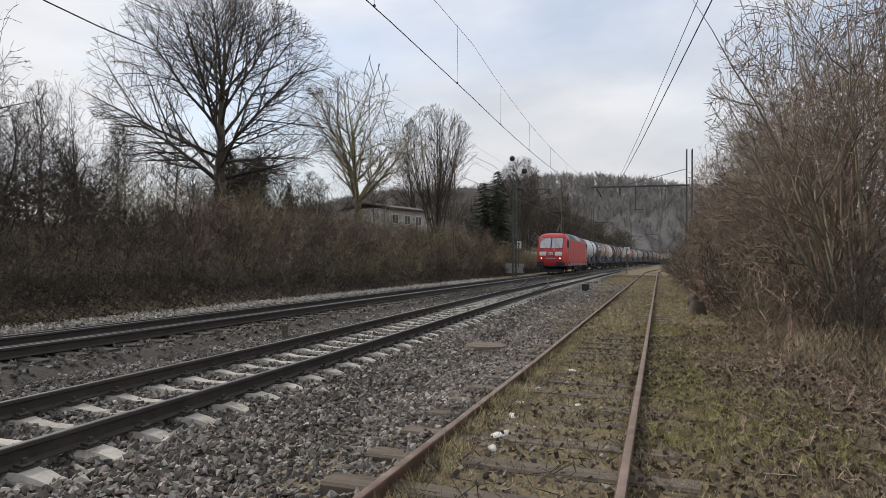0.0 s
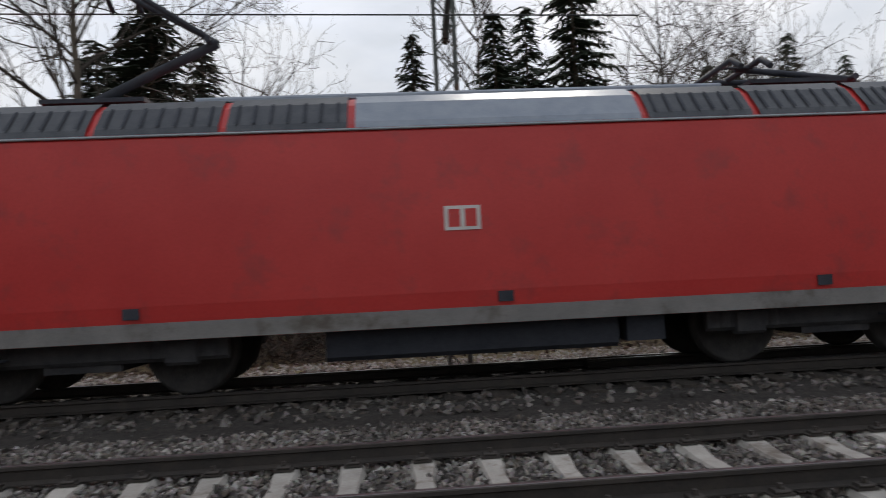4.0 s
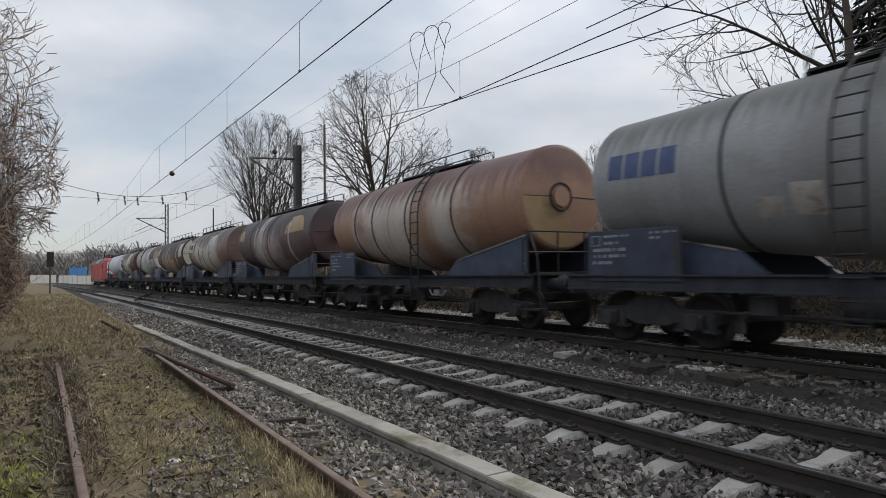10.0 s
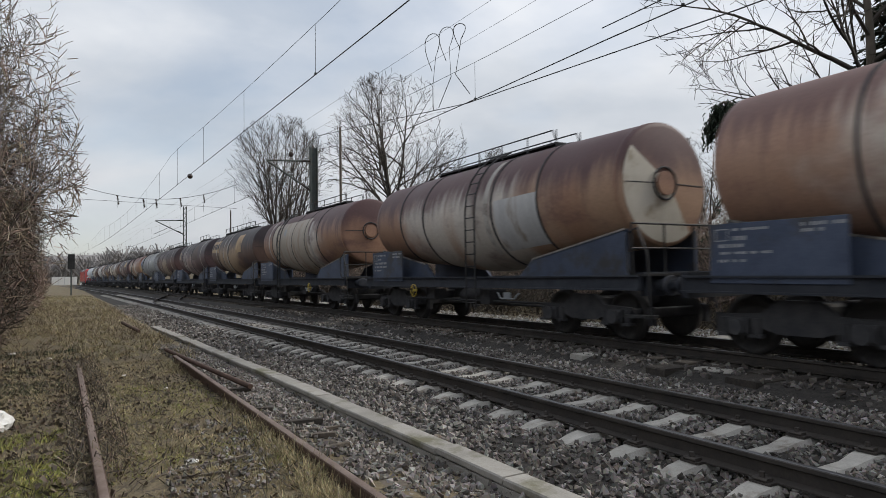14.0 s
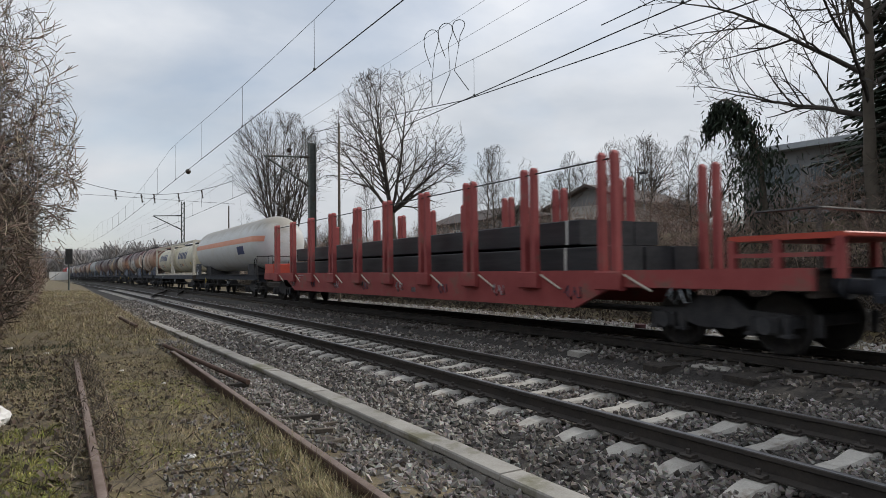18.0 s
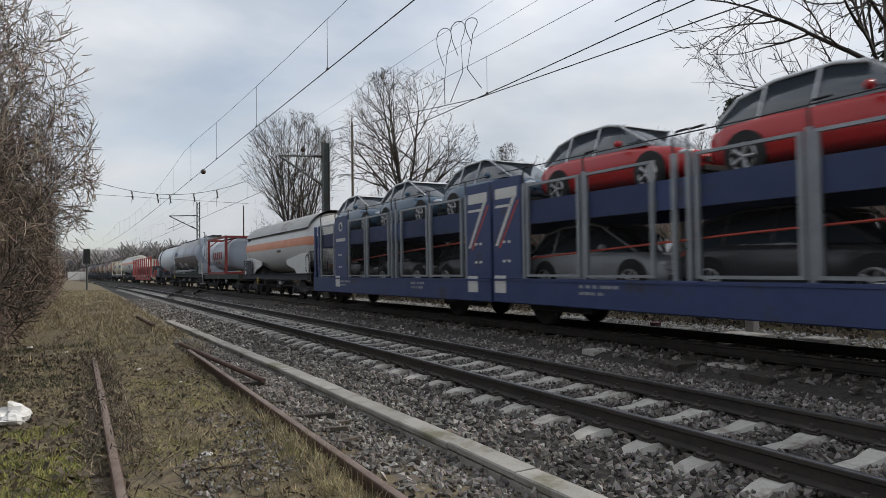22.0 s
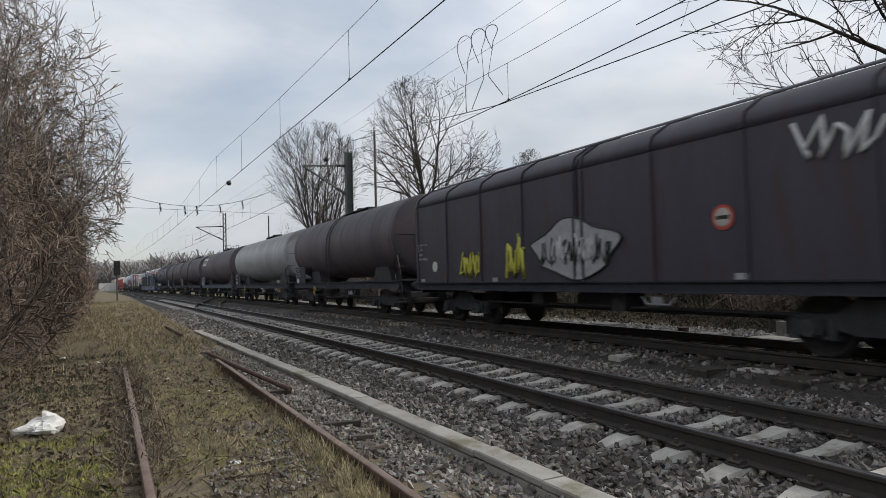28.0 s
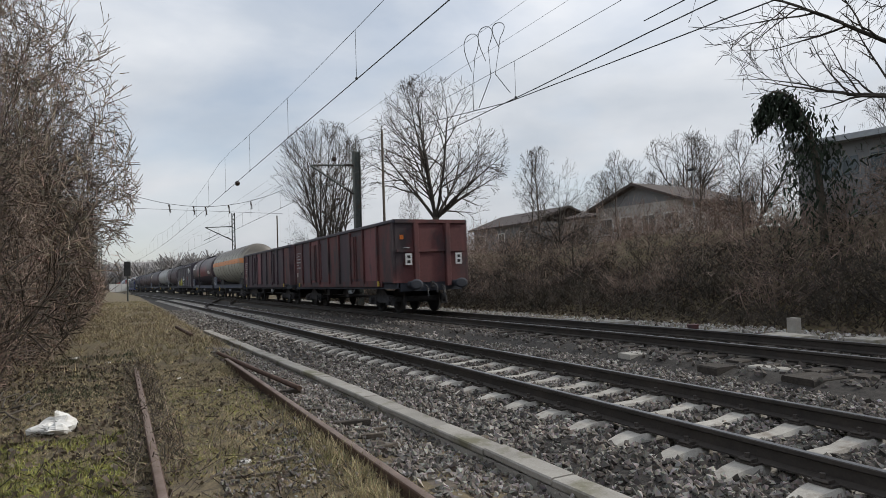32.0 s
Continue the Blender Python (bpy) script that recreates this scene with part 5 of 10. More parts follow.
def end_fittings(barrel, x, zc, r, shell, depth=0.24):
    """Weld across the end, and a round cover with a raised lip on it."""
    def at(k):
        return x + depth * (0.992 - 0.444 * k)
    light = shell in ("white", "white_rust")
    part("end_weld", Geo().tube([(at(0.9), -0.9 * r, zc), (at(0.3), -0.3 * r, zc), (at(0.0), 0, zc), (at(0.3), 0.3 * r, zc), (at(0.9), 0.9 * r, zc)], 0.013, 5), M["seam_grey"] if light else M["bogie"], barrel)
    part("end_cover", Geo().cyl((x + depth * 0.8, -0.1, zc), (x + depth + 0.035, -0.1, zc), 0.23, 20), TANK[shell], barrel)
    part("cover_lip", Geo().tube([(x + depth * 0.99, -0.1 + 0.31 * math.cos(2 * math.pi * k / 20), zc + 0.31 * math.sin(2 * math.pi * k / 20)) for k in range(21)], 0.022, 6), M["galv"] if light else M["bogie"], barrel)


def bent_tank(u, length, shell, label, frame="frame_blue", ribs=(-3.0, -1.1, 0.0, 1.1, 3.0), wide_ribs=(), panels=(), mid_ladder=None, cat=(-2.2, 2.2), rail=True, crown=4.18, mid_r=1.42, rib_mat=None, plates=True, end_patch=None, seed=1):
    """Chemical tank wagon whose barrel sags to a low, wide middle."""
    t = thing("tank_wagon", label, "tank wagon", "goods wagons of the train")
    h = length / 2
    th = h - 1.08                                  # half length of the barrel
    er, mr = 1.2, 1.31
    secs = [(-th + 0.2, crown - er - 0.03, er, er), (-th * 0.5, crown - mr, mr, mr), (-0.25, crown - mid_r, mid_r, mid_r), (0.25, crown - mid_r, mid_r, mid_r), (th * 0.5, crown - mr, mr, mr), (th - 0.2, crown - er - 0.03, er, er)]
    full = flat_end(secs[0][0], *secs[0][1:], -1) + secs + flat_end(secs[-1][0], *secs[-1][1:], 1)
    barrel = part("barrel", Geo().loft(full, 48, ends=False), TANK[shell], t)

    def sec(x):
        for s, e in zip(secs, secs[1:]):
            if s[0] <= x <= e[0]:
                k = (x - s[0]) / (e[0] - s[0])
                return [s[i] + (e[i] - s[i]) * k for i in range(1, 4)]
        return secs[0][1:]
    for x in ribs:
        zc, ry, rz = sec(x)
        part("rib", Geo().ring(x, zc, ry - 0.005, rz - 0.005, 0.05, 0.022, 44), M["bogie"] if rib_mat is None else M[rib_mat], barrel)
    for x in wide_ribs:
        zc, ry, rz = sec(x)
        k = (seed * 7 + int(x * 10)) % 5
        patch_on(barrel, "saddle_band", secs, x - 0.085, x + 0.085, -62 + 4 * k, 30 + 9 * k, M["strip"], 0.012, "worn white strip up the barrel", n=12)
    for name, x0, x1, a0, a1, m in panels:
        if name == "half_disc":
            disc_on(barrel, "half_disc", secs, (x0 + x1) / 2, a0, (x1 - x0) / 2, a1 - a0, M[m], 0, 180, label="half-round painted patch")
            continue
        patch_on(barrel, name, secs, x0, x1, a0, a1, M[m])
        if name == "name_panel":
            name_marks(barrel, secs, x0, x1, a0, a1)
    # seam on the back end and manhole
    zc, ry, rz = secs[-1][1:]
    part("end_rim", Geo().ring(th - 0.2, zc, ry - 0.004, rz - 0.004, 0.05, 0.014, 44), TANK[shell], barrel)
    if end_patch:
        fan = []
        for i in range(9):
            rho = 0.02 + 0.92 * i / 8
            xx = th - 0.2 + 0.24 * (0.992 - 0.444 * rho) + 0.006
            for j in range(25):
                w = math.radians(end_patch[0] + (end_patch[1] - end_patch[0]) * j / 24)
                fan.append((xx, -ry * rho * math.sin(w), zc + rz * rho * math.cos(w)))
        part("end_patch", Geo().add(fan, [(i * 25 + j, i * 25 + j + 1, (i + 1) * 25 + j + 1, (i + 1) * 25 + j) for i in range(8) for j in range(24)], True), M[end_patch[2]], barrel, "pale painted part of the end")
    end_fittings(barrel, th - 0.2, zc, ry, shell)
    part("dome_cover", Geo().cyl((0, 0, crown - 0.06), (0, 0, crown + 0.14), 0.3, 16), M["black"], barrel)
    part("valve_cap", Geo().cyl((0.9, 0, crown - 0.06), (0.9, 0, crown + 0.08), 0.12, 10), M["black"], barrel)
    underframe(t, h - 0.62, M["black"])
    # gusset plates carrying the barrel ends
    for s in (-1, 1):
        x_out, x_in = s * (th - 0.15), s * (th - 2.9)
        zb_out, zb_in = crown - 2 * er + 0.3, crown - 2 * mr + 0.28
        for y in (-1.0, 0.92):
            part("saddle_plate", Geo().prism([(x_out, 1.2), (x_out, zb_out), (x_in, zb_in - 0.25), (x_in - s * 0.5, 1.2)], y, y + 0.08), M[frame], t)
        part("saddle_seam", Geo().prism([(x_out, zb_out - 0.02), (x_in, zb_in - 0.27), (x_in, zb_in - 0.235), (x_out, zb_out + 0.015)], -1.02, -1.0), M["seam"], t, "pale weathered seam along the saddle")
    if plates:
        part("data_plate", Geo().box(-th + 0.1, -th + 2.15, -1.36, -1.33, 1.10, 2.0, 0.006), M[frame], t, "dark blue plate with worn white lettering")
        text_bars(t, -th + 0.2, 1.92, 10, 5, 0.085, 0.115, -1.362, M["grey_marking"], seed=seed)
        text_bars(t, -th + 1.25, 1.94, 9, 2, 0.09, 0.085, -1.362, M["grey_marking"], seed=seed + 40)
    walkway(t, cat[0], cat[1], crown + 0.02, rail)
    if mid_ladder is not None:
        zc, ry, rz = sec(mid_ladder)
        ladder(t, mid_ladder, -ry - 0.14, 0.45, zc, [barrel_point(zc, ry, rz, a, 0.14) for a in (15, 30, 45, 60, 75)])
    bogie(t, -(h - 2.35))
    bogie(t, h - 2.35)
    buffers(t, h - 0.62)
    end_platform(t, h - 0.85, 1, frame, "rail_black")
    brake_gear(t, h)
    hand_wheel(t, -h + 4.0 if seed % 2 else h - 4.2, -1.4, 0.85, 0.17, "yellow" if seed in (1, 12, 13, 16) else "black")
    return ride(t, u + th, h - 2.35)


def long_tank(u, length, shell, label, r=1.42, zc=2.8, frame="black", ribs=0, rib_w=0.09, rib_h=0.03, rib_mat=None, band=None, panels=(), cat=None, rail=False, dish=0.45, shield=None, plates=True, seed=1, mid_ladder=None, droop=0.0, skirt=False):
    """Straight-barrelled tank wagon on two bogies."""
    t = thing("tank_wagon", label, "tank wagon", "goods wagons of the train")
    h = length / 2
    th = h - 0.7
    secs = [(-th + dish, zc, r, r), (0, zc - droop, r, r), (th - dish, zc, r, r)]
    if dish < 0.4:
        full = flat_end(secs[0][0], *secs[0][1:], -1, dish) + secs + flat_end(secs[-1][0], *secs[-1][1:], 1, dish)
    else:
        full = dome(secs[0][0], *secs[0][1:], -1, dish, 7) + secs + dome(secs[-1][0], *secs[-1][1:], 1, dish, 7)
    barrel = part("barrel", Geo().loft(full, 52, ends=False), TANK[shell], t)
    if dish < 0.4:
        part("end_rim", Geo().ring(th - dish, zc, r - 0.004, r - 0.004, 0.05, 0.016, 48), TANK[shell], barrel)
        end_fittings(barrel, th - dish, zc, r, shell, dish)
    for i in range(ribs):
        x = -th + dish + 0.25 + (2 * th - 2 * dish - 0.5) * i / (ribs - 1)
        part("rib", Geo().ring(x, zc - droop * (1 - abs(x) / th), r - 0.005, r - 0.005, rib_w, rib_h, 48), M[rib_mat] if rib_mat else TANK[shell], barrel)
    for a0, a1, m in ([band] if band else []):
        patch_on(barrel, "colour_band", secs, -th + dish, th - dish, a0, a1, M[m], label="faded warning band along the barrel")
        for s in (-1, 1):
            g = Geo()
            rows = [(th - dish, zc, r, r)] + dome(th - dish, zc, r, r, 1, dish, 7)[:5]
            vs = []
            for x, c, ry, rz in rows:
                z_lo, z_hi = zc + r * math.sin(radians(a0)), zc + r * math.sin(radians(a1))
                for z in (z_lo, (z_lo + z_hi) / 2, z_hi):
                    k = max(-1, min(1, (z - c) / (rz + 0.015)))
                    vs.append((s * (x + 0.015), -(ry + 0.015) * math.sqrt(1 - k * k), z))
            g.add(vs, [(i * 3 + j, (i + 1) * 3 + j, (i + 1) * 3 + j + 1, i * 3 + j + 1) for i in range(len(rows) - 1) for j in range(2)], True)
            part("colour_band", g, M[m], barrel)
    for name, x0, x1, a0, a1, m in panels:
        patch_on(barrel, name, secs, x0, x1, a0, a1, M[m])
        if name == "name_panel":
            name_marks(barrel, secs, x0, x1, a0, a1)
    if shield:
        g = Geo()
        vs = []
        for x in (-th + 0.3, th - 0.3):
            for j in range(17):
                w = radians(25 + 130 * j / 16)
                vs.append((x, (r + 0.09) * math.cos(w), zc + (r + 0.09) * math.sin(w)))
        g.add(vs, [(j, 17 + j, 18 + j, j + 1) for j in range(16)], True)
        part("sun_shield", g, M[shield], t, "sheet-metal sun shield over the barrel")
        part("shield_edge", Geo().tube([(-th + 0.3, -(r + 0.09) * math.cos(radians(25)), zc + (r + 0.09) * math.sin(radians(25))), (th - 0.3, -(r + 0.09) * math.cos(radians(25)), zc + (r + 0.09) * math.sin(radians(25)))], 0.025, 6), M["black"], t)
    if skirt:                       # pale plates between the barrel and the frame at both ends
        for s in (-1, 1):
            for y in (-1.2, 1.14):
                part("skirt", Geo().prism([(s * (h - 0.98), 1.22), (s * (h - 1.0), zc - r * 0.25), (s * (h - 2.4), zc - r * 0.42), (s * (h - 4.4), zc - r * 0.58), (s * (h - 4.3), zc - r * 0.74), (s * (h - 3.6), zc - r * 0.86), (s * (h - 3.1), 1.42), (s * (h - 2.8), 1.22)], y, y + 0.06), TANK[shell], t)
    underframe(t, h - 0.62, M[frame])
    for s in (-1, 1):
        x = s * (h - 3.0)
        part("saddle", Geo().prism([(x - 0.9, 1.2), (x - 0.6, zc - r * 0.75), (x + 0.6, zc - r * 0.75), (x + 0.9, 1.2)], -0.95, 0.95), M["bogie"], t)
    if plates:
        part("data_plate", Geo().box(-th + 0.2, -th + 1.9, -1.37, -1.34, 1.15, 1.98, 0.006), M[frame], t, "dark plate with worn white lettering")
        text_bars(t, -th + 0.28, 1.92, 10, 5, 0.08, 0.11, -1.372, M["grey_marking"], seed=seed)
        part("small_plate", Geo().box(-th + 0.5, -th + 0.85, -1.376, -1.372, 1.18, 1.4), M["white_paint"], t)
    if cat:
        walkway(t, cat[0], cat[1], zc + r + 0.04, rail)
        part("dome_cover", Geo().cyl((0, 0, zc + r - 0.06), (0, 0, zc + r + 0.16), 0.3, 16), M["black"], barrel)
    if mid_ladder is not None:
        ladder(t, mid_ladder, -r - 0.1, 0.45, zc, [barrel_point(zc, r, r, a, 0.1) for a in (15, 30, 45, 60, 75)])
    bogie(t, -(h - 2.4))
    bogie(t, h - 2.4)
    buffers(t, h - 0.62)
    end_platform(t, h - 0.85, 1, frame)
    brake_gear(t, h)
    hand_wheel(t, -h + 4.3, -1.4, 0.85, 0.18)
    return ride(t, u + th, h - 2.4)


# ---- locomotive ----
def nose(z):
    """How far the front face lies ahead of the middle, by height."""
    pts = [(0.9, 9.0), (1.25, 9.14), (1.95, 9.17), (2.15, 9.1), (2.5, 8.93), (3.5, 8.36), (3.7, 8.1), (3.8, 7.8), (3.88, 7.35), (3.95, 6.8), (4.2, 5.0)]
    for (a, xa), (b, xb) in zip(pts, pts[1:]):
        if a <= z <= b:
            return xa + (xb - xa) * (z - a) / (b - a)
    return pts[-1][1]


def on_nose(y, z, s, out=0.0):
    a = abs(y)
    back = 0.08 * (a / 1.12) ** 2 if a < 1.12 else 0.08 + 0.74 * ((a - 1.12) / 0.37) ** 1.25   # the cab tapers towards its front
    return (s * (nose(z) - back + out), y, z + out * 0.25)


def nose_plate(y0, y1, z0, z1, s, out=0.012, n=6):
    g = Geo()
    vs = [on_nose(y0 + (y1 - y0) * i / n, z0 + (z1 - z0) * j / 3, s, out) for i in range(n + 1) for j in range(4)]
    return g.add(vs, [(i * 4 + j, (i + 1) * 4 + j, (i + 1) * 4 + j + 1, i * 4 + j + 1) for i in range(n) for j in range(3)], True)


def pantograph(parent, x, raised):
    g = Geo().box(x - 0.7, x + 0.7, -0.6, 0.6, 4.02, 4.08)
    for a in (-0.6, 0.6):
        for b in (-0.5, 0.5):
            g.cyl((x + a, b, 3.86), (x + a, b, 4.04), 0.06, 8)
    part("pantograph_base", g, M["black"], parent)
    knee, head = ((x + 1.55, 5.05), (x - 0.1, 6.15)) if raised else ((x + 1.3, 4.2), (x - 0.8, 4.3))
    g = Geo().tube([(x - 0.4, 0, 4.1), (knee[0], 0, knee[1])], 0.075, 8)
    g.tube([(knee[0], 0, knee[1]), (head[0], -0.35, head[1])], 0.045, 6).tube([(knee[0], 0, knee[1]), (head[0], 0.35, head[1])], 0.045, 6)
    g.tube([(knee[0] - 0.1, -0.2, knee[1]), (knee[0] - 0.1, 0.2, knee[1])], 0.05, 8)
    part("pantograph_arm", g, M["black"], parent)
    g = Geo()
    for d in (-0.22, 0.22):
        g.tube([(head[0] + d, -0.95, head[1] - 0.14), (head[0] + d, -0.7, head[1] + 0.03), (head[0] + d, 0.7, head[1] + 0.03), (head[0] + d, 0.95, head[1] - 0.14)], 0.045, 6)
    g.tube([(head[0] - 0.25, -0.4, head[1]), (head[0] + 0.25, -0.4, head[1])], 0.02, 5).tube([(head[0] - 0.25, 0.4, head[1]), (head[0] + 0.25, 0.4, head[1])], 0.02, 5)
    part("pantograph_head", g, M["black"], parent)


def locomotive(u0, u1):
    t = thing("locomotive", "red electric locomotive with dusty sill and raised pantograph", "locomotive")
    side = [(1.36, 0.92), (1.46, 1.0), (1.49, 1.3), (1.49, 2.3), (1.49, 3.3), (1.44, 3.42), (1.18, 3.72), (0.95, 3.86), (0.5, 3.93)]
    cols = [-1, -0.94, -0.88, -0.82, -0.765, -0.73, -0.4, 0, 0.4, 0.73, 0.765, 0.82, 0.88, 0.94, 1]
    g = Geo()
    for s in (-1, 1):               # front faces
        vs = [on_nose(w * c, z, s) for w, z in side for c in cols]
        k = len(cols)
        fs = [(i * k + j, i * k + j + 1, (i + 1) * k + j + 1, (i + 1) * k + j) for i in range(len(side) - 1) for j in range(k - 1)]
        g.add(vs, fs, True)
    for sy in (-1, 1):              # flanks and shoulders
        vs = [on_nose(sy * w, z, s) for w, z in side for s in (-1, 1)]
        g.add(vs, [(2 * i, 2 * i + 1, 2 * i + 3, 2 * i + 2) for i in range(len(side) - 1)])
    w, z = side[-1]
    g.add([on_nose(-w, z, -1), on_nose(w, z, -1), on_nose(w, z, 1), on_nose(-w, z, 1)], [(0, 1, 2, 3)])
    w, z = side[0]
    g.add([on_nose(-w, z, -1), on_nose(w, z, -1), on_nose(w, z, 1), on_nose(-w, z, 1)], [(3, 2, 1, 0)])
    part("body", g, M["red"], t)
    for sy in (-1, 1):
        y = sy * 1.493
        part("sill", Geo().box(-8.12, 8.12, min(y, y + sy * 0.012), max(y, y + sy * 0.012), 0.93, 1.12), M["loco_grey"], t, "dusty grey sill strip")
        for k, (x0, x1, m) in enumerate(((-6.2, -4.7, "loco_roof"), (-4.6, -3.1, "loco_roof"), (-3.0, -1.5, "loco_roof"), (-1.4, 2.3, "roof_pale"), (2.4, 3.8, "loco_roof"), (3.9, 5.3, "loco_roof"), (5.4, 6.6, "loco_roof"))):
            rows_ = [(1.505, 3.36), (1.465, 3.445), (1.20, 3.745), (0.965, 3.89), (0.7, 3.92)]
            yo, zo, yi, zi = sy * 1.482, 3.46, sy * 1.2, 3.76
            gg = Geo().add([(x, sy * a, b) for a, b in rows_ for x in (x0, x1)], [(2 * q, 2 * q + 1, 2 * q + 3, 2 * q + 2) for q in range(4)])
            gg.add([(x, sy * (a - 0.06), b - 0.05) for a, b in rows_ for x in (x0, x1)], [(2 * q, 2 * q + 2, 2 * q + 3, 2 * q + 1) for q in range(4)])
            panel = part("roof_panel", gg, M[m], t, "dark ventilation grille" if m == "loco_roof" else "pale grey roof panel")
            if m == "loco_roof":
                for q in range(7):
                    xx = x0 + 0.12 + (x1 - x0 - 0.24) * q / 6
                    part("slat", Geo().add([(xx - 0.02, yo, zo), (xx + 0.02, yo, zo), (xx + 0.02, yi, zi), (xx - 0.02, yi, zi)], [(0, 1, 2, 3)]), M["black"], panel)
        part("gutter", Geo().tube([(-6.9, sy * 1.5, 3.34), (7.0, sy * 1.5, 3.34)], 0.018, 5), M["galv"], t)
        for s in (-1, 1):
            o = 0.36 if s < 0 else 0.05   # cab fittings
            x = s * (7.35 + o)
            y0 = sy * 1.494
            win = [(x - 0.28 * s, 2.60), (x + 0.33 * s, 2.60), (x + 0.30 * s, 2.86), (x + 0.12 * s, 3.18), (x + 0.04 * s, 3.22), (x - 0.28 * s, 3.22)]
            part("side_window", Geo().prism(win, y0 - 0.008, y0 + 0.008), M["windscreen"], t)
            fr = Geo().tube([(a, y0 + sy * 0.008, b) for a, b in win + win[:1]], 0.04, 5)
            part("window_seal", fr, M["rail_black"], t)
            d0, d1 = s * (6.83 + o), s * (5.95 + o)
            door = part("cab_door", Geo().box(min(d0, d1), max(d0, d1), min(y0, y0 + sy * 0.01), max(y0, y0 + sy * 0.01), 1.28, 3.2), M["red"], t)
            part("door_gap", Geo().tube([(d0, y0 + sy * 0.008, 1.28), (d0, y0 + sy * 0.008, 3.2), (d1, y0 + sy * 0.008, 3.2), (d1, y0 + sy * 0.008, 1.28)], 0.009, 4), M["rail_black"], door)
            part("door_handle", Geo().box(s * (6.7 + o) - 0.05, s * (6.7 + o) + 0.09, y0 + sy * 0.01 - 0.015, y0 + sy * 0.01 + 0.035, 2.22, 2.30), M["galv"], door)
            for xx in (s * (6.9 + o), s * (5.86 + o)):
                part("handrail", Geo().tube([(xx, y0, 1.2), (xx, y0 + sy * 0.06, 1.25), (xx, y0 + sy * 0.06, 2.72), (xx, y0, 2.77)], 0.016, 6), M["cream_patch"], t)
            part("step", Geo().box(s * (6.4 + o) - 0.36, s * (6.4 + o) + 0.36, y0 - 0.03, y0 + 0.03, 1.02, 1.18).tube([(s * (6.1 + o), sy * 1.36, 0.92), (s * (6.1 + o), sy * 1.36, 0.35), (s * (6.7 + o), sy * 1.36, 0.35), (s * (6.7 + o), sy * 1.36, 0.92)], 0.02, 5).box(s * (5.7 + o) - 0.3, s * (5.7 + o) + 0.3, sy * 1.36 - 0.1, sy * 1.36 + 0.1, 0.62, 0.65), M["black"], t)
            part("round_cap", Geo().cyl((s * 7.92, y0, 1.1), (s * 7.92, y0 + sy * 0.02, 1.1), 0.14, 14), M["black"], t)
        part("logo_plate", Geo().box(-0.33, 0.13, min(y0, y0 + sy * 0.012), max(y0, y0 + sy * 0.012), 2.05, 2.35), M["white_paint"], t, "white logo plate with red strokes")
        part("logo_stroke", Geo().box(-0.28, -0.13, min(y0, y0 + sy * 0.016), max(y0, y0 + sy * 0.016), 2.09, 2.31), M["red"], t)
        part("logo_stroke", Geo().box(-0.07, 0.08, min(y0, y0 + sy * 0.016), max(y0, y0 + sy * 0.016), 2.09, 2.31), M["red"], t)
        for x in (-4.2, 0.4, 4.6):
            part("vent", Geo().box(x - 0.1, x + 0.1, min(y0, y0 + sy * 0.014), max(y0, y0 + sy * 0.014), 1.08, 1.22), M["black"], t)
    for s in (-1, 1):
        for y0, y1 in ((-1.08, -0.06), (0.06, 1.08)):
            part("windscreen", nose_plate(y0, y1, 2.5, 3.42, s), M["windscreen"], t)
        part("windscreen_frame", Geo().tube([on_nose(y, z, s, 0.015) for y, z in ((-1.12, 2.46), (1.12, 2.46), (1.12, 3.46), (-1.12, 3.46), (-1.12, 2.46))], 0.02, 5).tube([on_nose(0, 2.46, s, 0.015), on_nose(0, 3.46, s, 0.015)], 0.035, 5), M["rail_black"], t)
        for y in (-0.9, 0.35):
            part("wiper", Geo().tube([on_nose(y, 2.42, s, 0.06), on_nose(y + 0.35, 2.95, s, 0.05)], 0.014, 5), M["rail_black"], t)
        for y0, y1 in ((-1.10, -0.42), (0.42, 1.10)):
            part("white_panel", nose_plate(y0, y1, 1.82, 2.17, s), M["tail_white"], t)
        part("logo_plate", nose_plate(-0.2, 0.2, 1.86, 2.12, s, 0.012), M["white_paint"], t)
        part("logo_stroke", nose_plate(-0.15, -0.03, 1.9, 2.08, s, 0.018), M["red"], t)
        part("logo_stroke", nose_plate(0.03, 0.15, 1.9, 2.08, s, 0.018), M["red"], t)
        for y in (-0.9, 0.9):
            p = on_nose(y, 1.58, s, 0.0)
            part("headlamp", Geo().cyl((p[0], y, 1.58), (p[0] + s * 0.05, y, 1.58), 0.07, 14), M["lamp_on"] if s < 0 else M["lamp_lens"], t)
            part("lamp_ring", Geo().tube([(p[0] + s * 0.03, y + 0.1 * math.cos(a), 1.58 + 0.1 * math.sin(a)) for a in [k * math.pi / 6 for k in range(13)]], 0.02, 5), M["red"], t)
        p = on_nose(0, 2.32, s, 0.0)
        part("top_lamp", Geo().cyl((p[0] - s * 0.05, -0.32, 2.34), (p[0] + s * 0.04, -0.32, 2.34), 0.07, 12), M["lamp_lens"], t)
        part("number_bar", nose_plate(-0.5, 0.5, 1.52, 1.62, s, 0.012), M["grey_marking"], t)
        part("buffer_beam", Geo().box(min(s * 8.85, s * 9.0), max(s * 8.85, s * 9.0), -1.35, 1.35, 0.72, 1.2, 0.03), M["black"], t)
